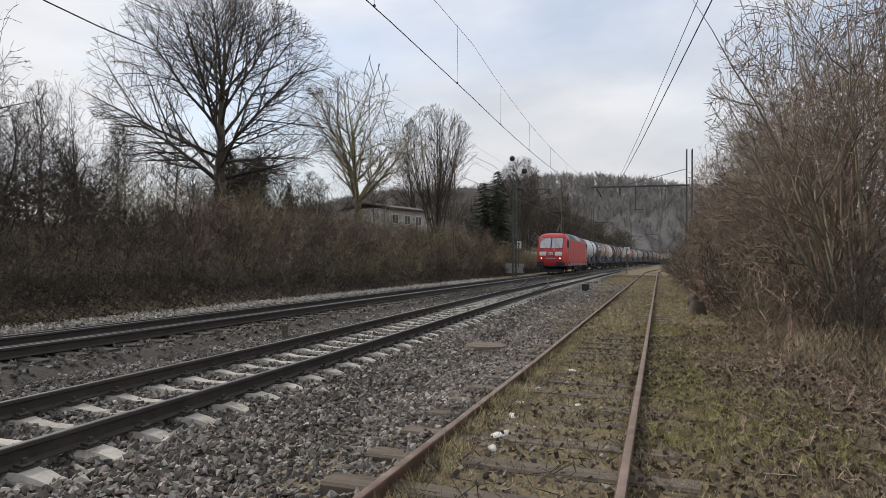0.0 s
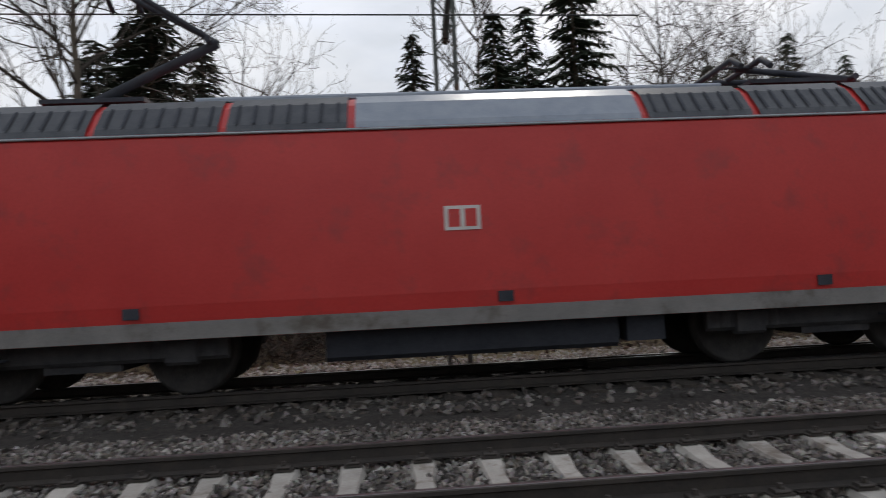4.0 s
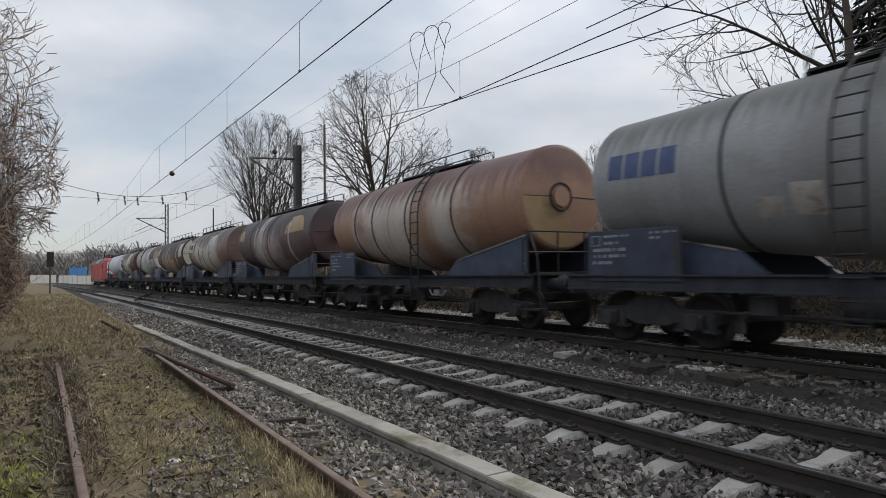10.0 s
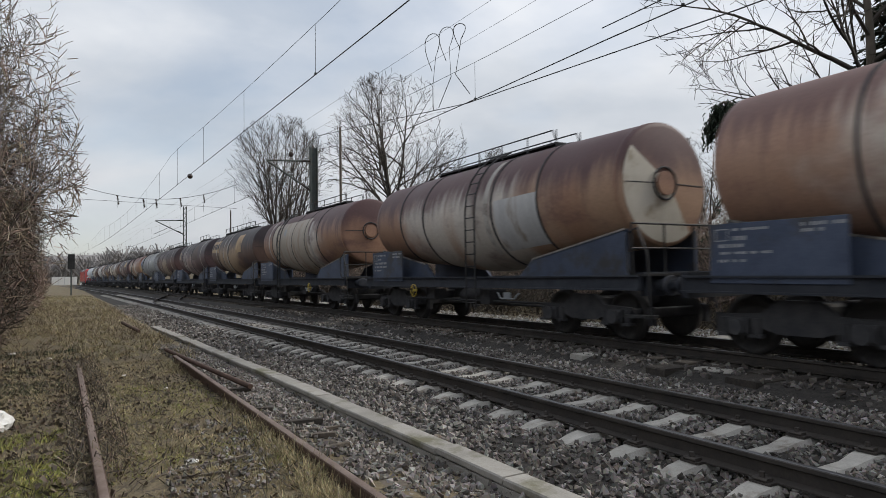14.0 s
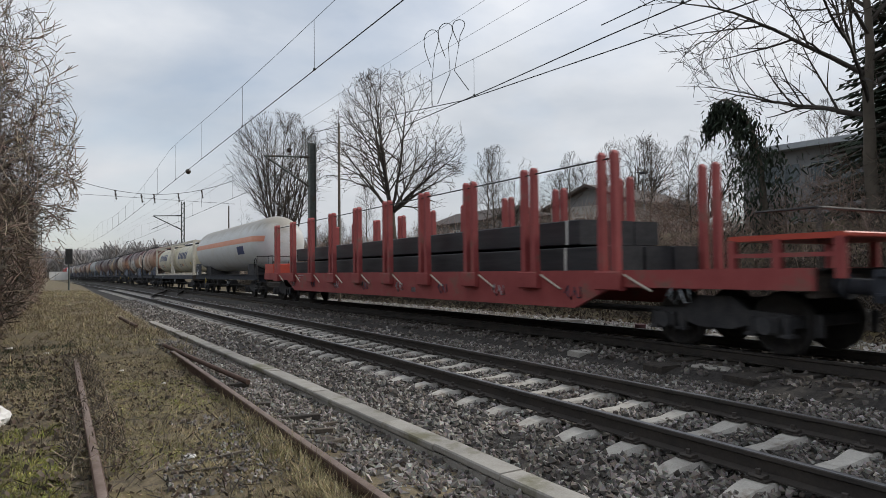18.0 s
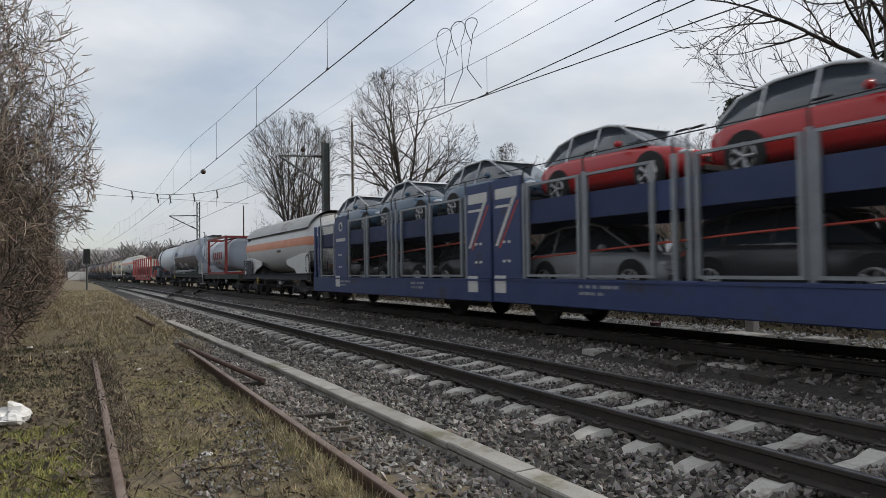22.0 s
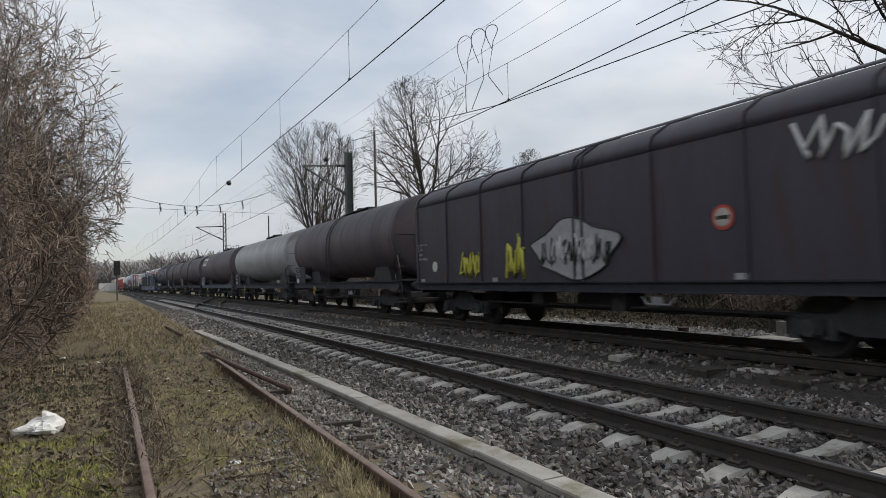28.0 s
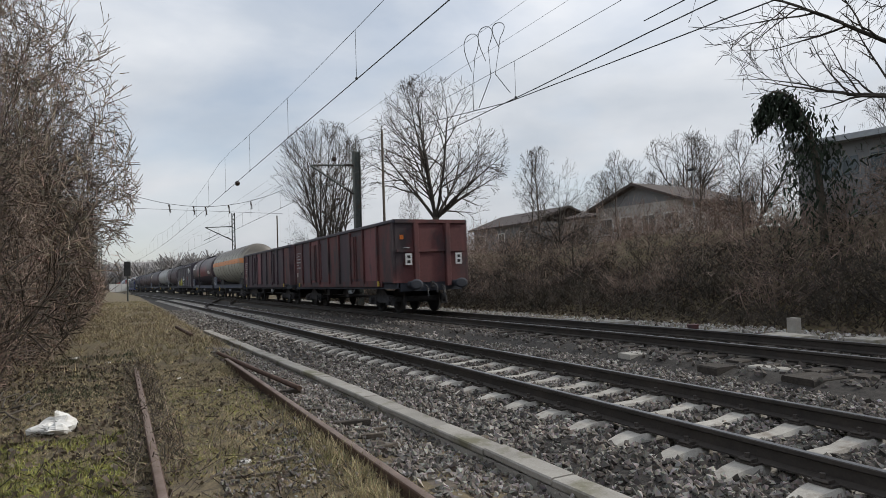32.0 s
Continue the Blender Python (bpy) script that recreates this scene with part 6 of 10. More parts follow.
        for y in (-0.875, 0.875):
            part("buffer", Geo().cyl((s * 8.9, y, 1.04), (s * 9.25, y, 1.04), 0.13, 14).cyl((s * 9.25, y, 1.04), (s * 9.42, y, 1.04), 0.09, 12).box(min(s * 9.42, s * 9.48), max(s * 9.42, s * 9.48), y - 0.32, y + 0.32, 0.86, 1.22, 0.05), M["black"], t)
        part("coupling_hook", Geo().tube([(s * 9.0, 0, 1.04), (s * 9.3, 0, 1.02), (s * 9.4, 0, 0.9), (s * 9.36, 0, 0.62)], 0.035, 6), M["bogie"], t)
        for y in (-0.45, 0.42, 0.62):
            part("air_hose", Geo().tube([(s * 9.0, y, 0.95), (s * 9.22, y, 0.85), (s * 9.25, y, 0.6), (s * 9.12, y, 0.45)], 0.025, 6), M["rail_black"], t)
        part("snow_plough", Geo().prism([(-1.15, 0.2), (1.15, 0.2), (1.0, 0.5), (-1.0, 0.5)], s * 8.7, s * 8.76, "x"), M["black"], t)
        b = part("bogie", Geo().box(-1.9, 1.9, -1.18, -1.06, 0.5, 0.85, 0.05).box(-1.9, 1.9, 1.06, 1.18, 0.5, 0.85, 0.05).box(-0.5, 0.5, -1.1, 1.1, 0.4, 0.8), M["bogie"], t, at=pose(s * 4.95, 0, 0))
        for a in (-1.3, 1.3):
            wheelset(b, a, 0.62, "loco_front" if a < 0 else "loco_back")
            for sy in (-1, 1):
                part("axle_box", Geo().box(a - 0.2, a + 0.2, sy * 1.14 - 0.1, sy * 1.14 + 0.1, 0.45, 0.8, 0.04).cyl((a - 0.35, sy * 1.12, 0.55), (a - 0.35, sy * 1.12, 0.9), 0.1, 10).cyl((a + 0.35, sy * 1.12, 0.55), (a + 0.35, sy * 1.12, 0.9), 0.1, 10), M["bogie"], b)
    part("transformer", Geo().box(-1.9, 1.9, -1.25, 1.25, 0.38, 0.93, 0.06).box(2.0, 2.5, -1.3, 1.3, 0.45, 0.93), M["black"], t)
    pantograph(t, -5.0, True)
    pantograph(t, 5.0, False)
    part("roof_box", Geo().box(-3.6, 3.8, -0.7, 0.7, 3.92, 4.02, 0.03).cyl((-2.5, 0.2, 4.02), (-1.5, 0.2, 4.16), 0.06, 8), M["roof_pale"], t)
    for ob in t.children:           # stretch to the true length of this class
        ob.location.x *= 1.045
        if ob.name.split(".")[0] not in ("bogie",):
            for v in ob.data.vertices:
                v.co.x *= 1.045
    for ob in t.children_recursive:
        if ob.parent.name.split(".")[0] in ("roof_panel", "cab_door"):
            for v in ob.data.vertices:
                v.co.x *= 1.045
    def lift(ob):                   # true height of the body over the rails
        low = ob.name.split(".")[0] in ("body", "sill", "round_cap")
        for v in ob.data.vertices:
            z = v.co.z
            if z > 4.4:
                v.co.z = 4.573 + (z - 4.4) * 0.98
            elif z > 1.3:
                v.co.z = 1.24 + (z - 1.3) * 1.075
            elif low:
                v.co.z = z - 0.13 * (1.3 - z) / 0.38 - 0.06 * (z - 0.92) / 0.38
    for ob in t.children_recursive:
        if ob.type == "MESH" and ob.name.split(".")[0] not in ("bogie", "axle_box", "buffer") and ob.parent.name.split(".")[0] != "bogie" and ob.data.users == 1:
            lift(ob)
    ride(t, (u0 + u1) / 2 - 0.16, 4.95)


locomotive(9.7, 28.6)


# ---- flat wagons with loads ----
def flat_wagon(u0, u1, label, material, deck=1.2, belly=0.0):
    t = thing("flat_wagon", label, "flat wagon", "goods wagons of the train")
    h = (u1 - u0) / 2 - 0.62
    for s in (-1, 1):
        prof = [(-h, deck), (h, deck), (h, deck - 0.3), (h - 3.6, deck - 0.3), (h - 4.6, deck - 0.3 - belly), (-h + 4.6, deck - 0.3 - belly), (-h + 3.6, deck - 0.3), (-h, deck - 0.3)]
        part("side_sill", Geo().prism(prof, s * 1.36 - 0.04, s * 1.36 + 0.04), M[material], t)
    part("deck", Geo().box(-h, h, -1.32, 1.32, deck - 0.1, deck - 0.02).box(-h, -h + 0.15, -1.32, 1.32, deck - 0.4, deck).box(h - 0.15, h, -1.32, 1.32, deck - 0.4, deck), M["dark_wood"], t)
    bogie(t, -(h - 1.75))
    bogie(t, h - 1.75)
    buffers(t, h)
    brake_gear(t, h + 0.62)
    text_bars(t, -h + 4.8, deck - 0.08, 10, 2, 0.09, 0.1, -1.402, M["grey_marking"], seed=7)
    ride(t, (u0 + u1) / 2, h - 1.75)
    return t, h


def tank_container(u, length, y, z0, shell, frame, label, bars=None, bar_mat="navy"):
    """Cylinder in a box frame."""
    t = thing("tank_container", label, "tank container", "tank containers")
    h, w, top = length / 2, 1.22, 2.58
    for sx in (-1, 1):
        for sy in (-1, 1):
            part("corner_post", Geo().box(sx * h - 0.08, sx * h + 0.08, sy * w - 0.08, sy * w + 0.08, 0, top, 0.01), M[frame], t)
        for z in (0.08, top - 0.08):
            part("end_rail", Geo().box(sx * h - 0.06, sx * h + 0.06, -w, w, z - 0.08, z + 0.08), M[frame], t)
        for sy in (-1, 1):
            part("brace", Geo().tube([(sx * h, sy * w, 0.75), (sx * (h - 0.75), sy * w, 0.1)], 0.05, 6).tube([(sx * h, sy * w, top - 0.6), (sx * h, sy * 0.6, top - 0.1)], 0.04, 6), M[frame], t)
    for sy in (-1, 1):
        for z in (0.08, top - 0.06):
            part("side_rail", Geo().box(-h, h, sy * w - 0.06, sy * w + 0.06, z - 0.07, z + 0.07), M[frame], t)
    zc, r = 1.36, 1.12
    secs = [(-h + 0.5, zc, r, r), (h - 0.5, zc, r, r)]
    full = dome(-h + 0.5, zc, r, r, -1, 0.36) + secs + dome(h - 0.5, zc, r, r, 1, 0.36)
    shell_ob = part("shell", Geo().loft(full, 44, ends=False), TANK[shell], t)
    for x in (-h * 0.62, 0.0, h * 0.62):
        part("hoop", Geo().ring(x, zc, r - 0.004, r - 0.004, 0.06, 0.012), M["galv"], shell_ob)
    part("catwalk", Geo().box(-h + 0.3, h - 0.3, -0.35, 0.35, top - 0.08, top - 0.03), M["black"], t)
    part("container_ladder", Geo().tube([(h + 0.02, 0.7, 0.2), (h + 0.02, 0.7, top)], 0.02, 5).tube([(h + 0.02, 1.0, 0.2), (h + 0.02, 1.0, top)], 0.02, 5), M["galv"], t)
    lx = -h * 0.62
    for k in range(bars or 0):
        patch_on(shell_ob, "lettering", secs, lx + k * 0.66, lx + k * 0.66 + 0.46, -16 if bars == 5 else -2, 10 if bars == 5 else 26, M[bar_mat], 0.008)
    for k in range(5):
        patch_on(shell_ob, "hazard_plate", secs, -h * 0.6 + k * 0.38, -h * 0.6 + k * 0.38 + 0.22, -34, -22, M[("white_paint", "black", "white_paint", "black", "orange")[k]], 0.01)
    patch_on(shell_ob, "hazard_plate", secs, h * 0.45, h * 0.45 + 0.35, -30, -18, M["yellow"], 0.01)
    return t


flat_wagon(208.4, 228.9, "long dark flat wagon carrying two beige tank containers", "black")
for u in (213.9, 223.6):
    c = tank_container(u, 9.2, 0, 1.2, "beige", "cream_patch", "beige tank container in a cream frame", 6, "navy")
    ride(c, u, 6.0, 0, 1.2)
flat_wagon(303.6, 316.2, "dark green flat wagon carrying one tank container", "frame_green")
c = tank_container(308.1, 6.1, 0, 1.2, "steel", "cont_red", "grey tank container in a red frame with red lettering shapes", 5, "cont_red")
ride(c, 308.1, 4.0, 0, 1.2)

stake_wagon, sh = flat_wagon(246.6, 274.2, "faded red stake wagon loaded with dark steel beams", "stake_red", 1.28, 0.42)
part("bulkhead", Geo().box(-13.45, -12.05, -1.3, 1.3, 1.2, 1.72, 0.03), M["red_mark"], stake_wagon, "orange-red low end box")
part("rack_top", Geo().box(11.9, 13.6, -1.35, 1.35, 1.68, 1.76, 0.02), M["red_mark"], stake_wagon, "orange-red rack over the end of the deck")
part("rack_rail", Geo().box(11.95, 13.55, -1.36, -1.30, 1.44, 1.50), M["stake_red"], stake_wagon)
for x in (11.95, 12.65, 13.5):
    for sy in (-1.32, 1.32):
        part("rack_post", Geo().box(x - 0.06, x + 0.06, sy - 0.05, sy + 0.05, 1.15, 1.70), M["stake_red"], stake_wagon)
for s in (-1, 1):
    part("end_rail", Geo().tube([(s * sh, -1.2, 1.25), (s * sh, -1.2, 2.1), (s * sh, 1.2, 2.1), (s * sh, 1.2, 1.25)], 0.025, 6).tube([(s * sh - s * 0.9, -1.25, 1.7), (s * sh - s * 0.9, -1.25, 2.1), (s * sh, -1.25, 2.1)], 0.022, 6), M["rail_black"], stake_wagon)
for k in range(10):
    x = -10.97 + 2.28 * k
    for sy in (-1, 1):
        for d in (-0.16, 0.16):
            part("stake", Geo().prism([(x + d - 0.075, 0.95), (x + d + 0.075, 0.95), (x + d + 0.06, 3.38), (x + d, 3.44), (x + d - 0.06, 3.38)], sy * 1.42 - 0.07, sy * 1.42 + 0.07), M["stake_red"], stake_wagon)
        part("stake_pocket", Geo().box(x - 0.3, x + 0.3, sy * 1.42 - 0.1, sy * 1.42 + 0.1, 0.92, 1.26, 0.02), M["stake_red"], stake_wagon)
        part("lashing_rod", Geo().tube([(x + 0.35, sy * 1.44, 1.2), (x + 0.95, sy * 1.44, 0.92)], 0.02, 5), M["cream_patch"], stake_wagon)
    if k < 9:
        part("tie_wire", Geo().tube([(x, -1.42, 3.3), (x + 2.3, -1.42, 3.3)], 0.016, 5), M["rail_black"], stake_wagon)
for k in range(9):
    x = -sh + 3.0 + k * (2 * sh - 6.6) / 8
    part("graffiti_mark", Geo().tube([(x + 1.2 + 0.06 * i + 0.05 * math.sin(i * 2.1), -1.405, 0.85 + 0.14 * math.sin(i * 1.7)) for i in range(9)], 0.016, 4), M["frame_blue"] if k % 2 else M["galv"], stake_wagon)
for k, (y, z, x0, x1) in enumerate(((-0.75, 1.24, -9.9, 9.4), (0.05, 1.24, -9.9, 9.4), (0.85, 1.24, -9.9, 9.4), (-0.7, 1.80, -9.6, 8.4), (0.1, 1.80, -9.6, 8.4), (0.85, 1.80, -9.6, 8.4))):
    beam = solid("steel_beam", Geo().box(x0, x1, y - 0.36, y + 0.36, 0, 0.5, 0.02), M["steel_load"], "dark rolled steel beam lying on the stake wagon", "steel beam", "beams on the stake wagon")
    ride(beam, 260.4, 11.5, 0, z)
    for xx in (-9.3, -4.8, -0.2, 4.4, 8.0):
        if k in (0, 3):
            part("strap", Geo().box(xx, xx + 0.06, y - 0.375, y - 0.365, 0, 0.5), M["white_paint"], beam, "white strap round the beam")


# ---- silo wagon ----
def silo_wagon(u0, u1):
    t = thing("silo_wagon", "grey powder silo wagon with a dark green frame", "silo wagon", "goods wagons of the train")
    L = u1 - u0
    h = L / 2
    zc, r = 2.86, 1.44
    secs = [(-h + 1.5, zc, r, r), (h - 2.3, zc, r, r)]
    full = dome(-h + 1.5, zc, r, r, -1, 0.95, 8) + secs + dome(h - 2.3, zc + 0.1, r * 0.97, r * 0.95, 1, 0.35, 4)[:3]
    b = part("shell", Geo().loft(full, 52, ends=True), TANK["silo"], t)
    for k in range(3):          # discharge cones under the shell
        x = -h + 3.6 + k * 3.5
        part("hopper", Geo().tube([(x, 0, 1.9), (x, 0, 0.75)], 1.15, 24, True, 0.22), TANK["silo"], t)
        part("outlet_valve", Geo().cyl((x, 0, 0.55), (x, 0, 0.8), 0.2, 12).cyl((x, -1.0, 0.72), (x, 0.2, 0.72), 0.08, 10), M["galv"], t)
    rear = [(h - 2.9, 1.25), (h - 0.9, 1.25), (h - 1.25, 3.0), (h - 1.75, 4.05), (h - 2.6, 4.15)]
    part("rear_skirt", Geo().prism(rear, -1.25, 1.25), M["roof_pale"], t, "pale grey rear skirt plate")
    part("rear_dome", Geo().loft([(h - 2.0, 2.95, 1.25, 1.2), (h - 1.2, 2.9, 1.2, 1.15), (h - 0.98, 2.9, 1.0, 0.95), (h - 0.9, 2.9, 0.4, 0.4)], 36), TANK["white"], t)
    patch_on(b, "soot", secs, -h + 1.55, h - 3.2, -75, -4, M["silo_soot"], 0.006, "brown soot along the lower shell")
    disc_on(b, "soot", secs, h - 3.2, -39.5, 0.75, 35.5, M["silo_soot"], -90, 90, 0.006)
    for sy in (-1, 1):
        part("dark_skirt", Geo().prism([(-h + 1.0, 1.25), (h - 3.0, 1.25), (h - 2.4, 1.9), (h - 3.4, 1.85), (h - 4.6, 1.6), (-h + 2.2, 1.6), (-h + 1.9, 2.2), (-h + 1.0, 2.3)], sy * 1.3 - 0.02, sy * 1.3 + 0.02), M["frame_green"], t)
    for k, (x, w, a0, a1, m) in enumerate(((-h + 2.05, 0.34, 2, 17, "navy"), (-h + 2.45, 0.34, 2, 17, "navy"), (-h + 2.85, 0.34, 2, 17, "navy"), (-h + 3.25, 0.34, 2, 17, "navy"), (-h + 3.95, 1.15, -42, -22, "pale_grime"), (-h + 6.5, 0.75, -38, -27, "pale_grime"), (-h + 7.3, 0.75, -38, -27, "pale_grime"), (-h + 0.95 + 0.6, 0.3, -30, -22, "orange"))):
        patch_on(b, "lettering", secs, max(x, -h + 1.5), x + w, a0, a1, M[m], 0.008)
    for k in range(9):
        patch_on(b, "lettering", secs, -h + 4.02, -h + 4.02 + (0.95, 0.7, 0.85, 1.0, 0.5, 0.9, 0.8, 1.0, 0.6)[k], -40.2 + 2.0 * k, -39.6 + 2.0 * k, M["navy_faded"], 0.014, n=1)
    for k in range(5):          # discharge valves along the air pipe
        x = -h + 2.9 + 1.05 * k
        part("valve", Geo().cyl((x, -1.36, 1.32), (x, -1.36, 1.5), 0.07, 10).box(x - 0.12, x + 0.12, -1.42, -1.38, 1.33, 1.37), M["galv"], t)
    part("air_pipe", Geo().tube([(-h + 2.2, -1.38, 1.56), (h - 3.2, -1.38, 1.56)], 0.045, 8), M["galv"], t)
    for x, w in ((-h + 1.7, 0.35), (-h + 2.15, 0.9), (-h + 5.9, 1.6)):
        part("pale_board", Geo().box(x, x + w, -1.345, -1.325, 1.3, 1.5, 0.004), M["roof_pale"], t)
    walkway(t, -h + 1.3, h - 1.6, 4.31, False)
    part("roof_edge", Geo().tube([(-h + 1.3, -0.75, 4.2), (h - 1.4, -0.75, 4.2)], 0.03, 5), M["rail_black"], t)
    part("pipe", Geo().tube([(-h + 2.4, -1.35, 1.5), (h - 5.2, -1.35, 1.5)], 0.06, 8), M["galv"], t)
    underframe(t, h - 0.62, M["frame_green"], 0.98, 1.26)
    ladder(t, h - 0.95, -0.95, 1.25, 4.3, None, "galv")
    part("ladder_cage", Geo().tube([(h - 0.75, -1.1, 2.6), (h - 0.6, -1.1, 3.4), (h - 0.75, -1.1, 4.5), (h - 1.3, -1.1, 4.5)], 0.022, 6), M["rail_black"], t)
    end_platform(t, h - 0.8, 1, "frame_green", "grey_rail")
    text_bars(t, -h + 0.8, 2.1, 6, 3, 0.1, 0.13, -1.33, M["white_paint"], seed=3)
    part("orange_plate", Geo().box(-h + 0.9, -h + 1.3, -1.335, -1.32, 1.35, 1.62), M["orange"], t)
    bogie(t, -(h - 2.4))
    bogie(t, h - 2.4)
    buffers(t, h - 0.62)
    brake_gear(t, h)
    part("yellow_box", Geo().cyl((-h + 1.2, -1.42, 0.98), (-h + 1.2, -1.3, 0.98), 0.16, 14), M["yellow"], t)
    ride(t, (u0 + u1) / 2, h - 2.4)


silo_wagon(287.3, 303.4)


# ---- car carrier ----
CAR = {}


def motor_car(color, label, u, z, face=1, top=None):
    """A small five-door car."""
    t = thing("car", label, "car", "cars on the carrier")
    if not CAR:
        st = [(-2.05, 0.42, 0.62, 0.62), (-1.98, 0.30, 0.80, 0.78), (-1.7, 0.24, 0.92, 0.86), (-1.0, 0.2, 0.93, 0.88), (0.6, 0.2, 0.90, 0.88), (1.1, 0.2, 0.86, 0.87), (1.6, 0.24, 0.77, 0.84), (1.95, 0.28, 0.66, 0.74), (2.06, 0.38, 0.56, 0.58)]
        g = Geo()
        vs = []
        for x, zb, zt, w in st:
            vs += [(x, -w * 0.92, zb), (x, -w, zb + 0.12), (x, -w, zt - 0.12), (x, -w * 0.86, zt), (x, w * 0.86, zt), (x, w, zt - 0.12), (x, w, zb + 0.12), (x, w * 0.92, zb)]
        n = 8
        g.add(vs, [(i * n + j, i * n + (j + 1) % n, (i + 1) * n + (j + 1) % n, (i + 1) * n + j) for i in range(len(st) - 1) for j in range(n)], True)
        g.add(vs[:n], [tuple(range(n))])
        g.add(vs[-n:], [tuple(range(n - 1, -1, -1))])
        CAR["body"] = g
        g = Geo()
        vs = []
        for x, zt, w in ((-1.85, 0.92, 0.72), (-1.55, 1.3, 0.62), (-0.9, 1.44, 0.6), (0.0, 1.46, 0.6), (0.45, 1.36, 0.6), (1.15, 0.88, 0.72)):
            vs += [(x, -0.8, 0.86), (x, -w - 0.02, zt - 0.02), (x, w + 0.02, zt - 0.02), (x, 0.8, 0.86)]
        g.add(vs, [(i * 4 + j, i * 4 + j + 1, (i + 1) * 4 + j + 1, (i + 1) * 4 + j) for i in range(5) for j in range(3)], True)
        CAR["glass"] = g.mesh("glazing", M["car_glass"])
        r = Geo()
        vs = []
        for x, zt, w in ((-1.62, 1.29, 0.6), (-0.9, 1.455, 0.6), (0.0, 1.475, 0.6), (0.48, 1.365, 0.6)):
            vs += [(x, -w, zt), (x, w, zt)]
        r.add(vs, [(2 * i, 2 * i + 1, 2 * i + 3, 2 * i + 2) for i in range(3)], True)
        for s in (-1, 1):
            for a, b in (((-1.86, 0.9), (-1.55, 1.3)), ((-0.25, 0.86), (-0.2, 1.45)), ((0.46, 1.37), (1.18, 0.87)), ((-1.1, 0.86), (-1.05, 1.42))):
                r.tube([(a[0], s * 0.8, a[1]), (b[0], s * 0.635, b[1])], 0.022, 5)
            r.tube([(-1.55, s * 0.63, 1.3), (-0.9, s * 0.63, 1.445), (0.0, s * 0.63, 1.465), (0.46, s * 0.63, 1.37)], 0.03, 5)
        CAR["roof"] = r
        w = Geo().cyl((0, -0.09, 0), (0, 0.09, 0), 0.31, 20)
        CAR["tyre"] = w.mesh("tyre", M["tyre"])
        w = Geo()
        for k in range(5):
            a = 2 * math.pi * k / 5
            w.tube([(0, 0, 0), (0.2 * math.cos(a), 0, 0.2 * math.sin(a))], 0.035, 5)
        w.tube([(0.21 * math.cos(k * math.pi / 8), 0, 0.21 * math.sin(k * math.pi / 8)) for k in range(17)], 0.02, 5)
        CAR["rim"] = w.mesh("rim", M["alloy"])
    part("body", CAR["body"], M[color], t)
    part("glazing", CAR["glass"], None, t)
    part("roof", CAR["roof"], M[top or color], t)
    for x in (-1.28, 1.28):
        for s in (-1, 1):
            part("wheel_arch", Geo().cyl((x, s * 0.86, 0.36), (x, s * 0.892, 0.36), 0.37, 18), M["tyre"], t)
            wh = part("wheel", CAR["tyre"], None, t, at=pose(x, s * 0.83, 0.31))
            part("rim", CAR["rim"], None, wh, at=pose(0, s * 0.1, 0))
    for s in (-1, 1):
        part("headlight", Geo().ball((1.88, s * 0.58, 0.62), 0.18, 10, (0.6, 1.0, 0.4)), M["lamp_lens"], t)
        part("fog_light_recess", Geo().box(1.97, 2.05, min(s * 0.42, s * 0.66), max(s * 0.42, s * 0.66), 0.34, 0.42, 0.01), M["tyre"], t)
        part("tail_light", Geo().ball((-1.95, s * 0.62, 0.72), 0.15, 10, (0.5, 0.9, 0.8)), M["red_mark"], t)
        part("mirror", Geo().ball((0.62, s * 0.98, 0.95), 0.1, 8, (0.7, 1.0, 0.8)), M[color], t)
    part("grille", Geo().prism([(-0.34, 0.54), (0.34, 0.54), (0.26, 0.45), (-0.26, 0.45)], 2.02, 2.085, "x"), M["tyre"], t)
    part("bumper_intake", Geo().box(2.0, 2.075, -0.36, 0.36, 0.30, 0.40, 0.01), M["tyre"], t)
    part("front_skirt", Geo().box(1.9, 2.03, -0.66, 0.66, 0.19, 0.29, 0.02), M["tyre"], t)
    ride(t, u, 9.0, 0, z, 0 if face > 0 else 180)


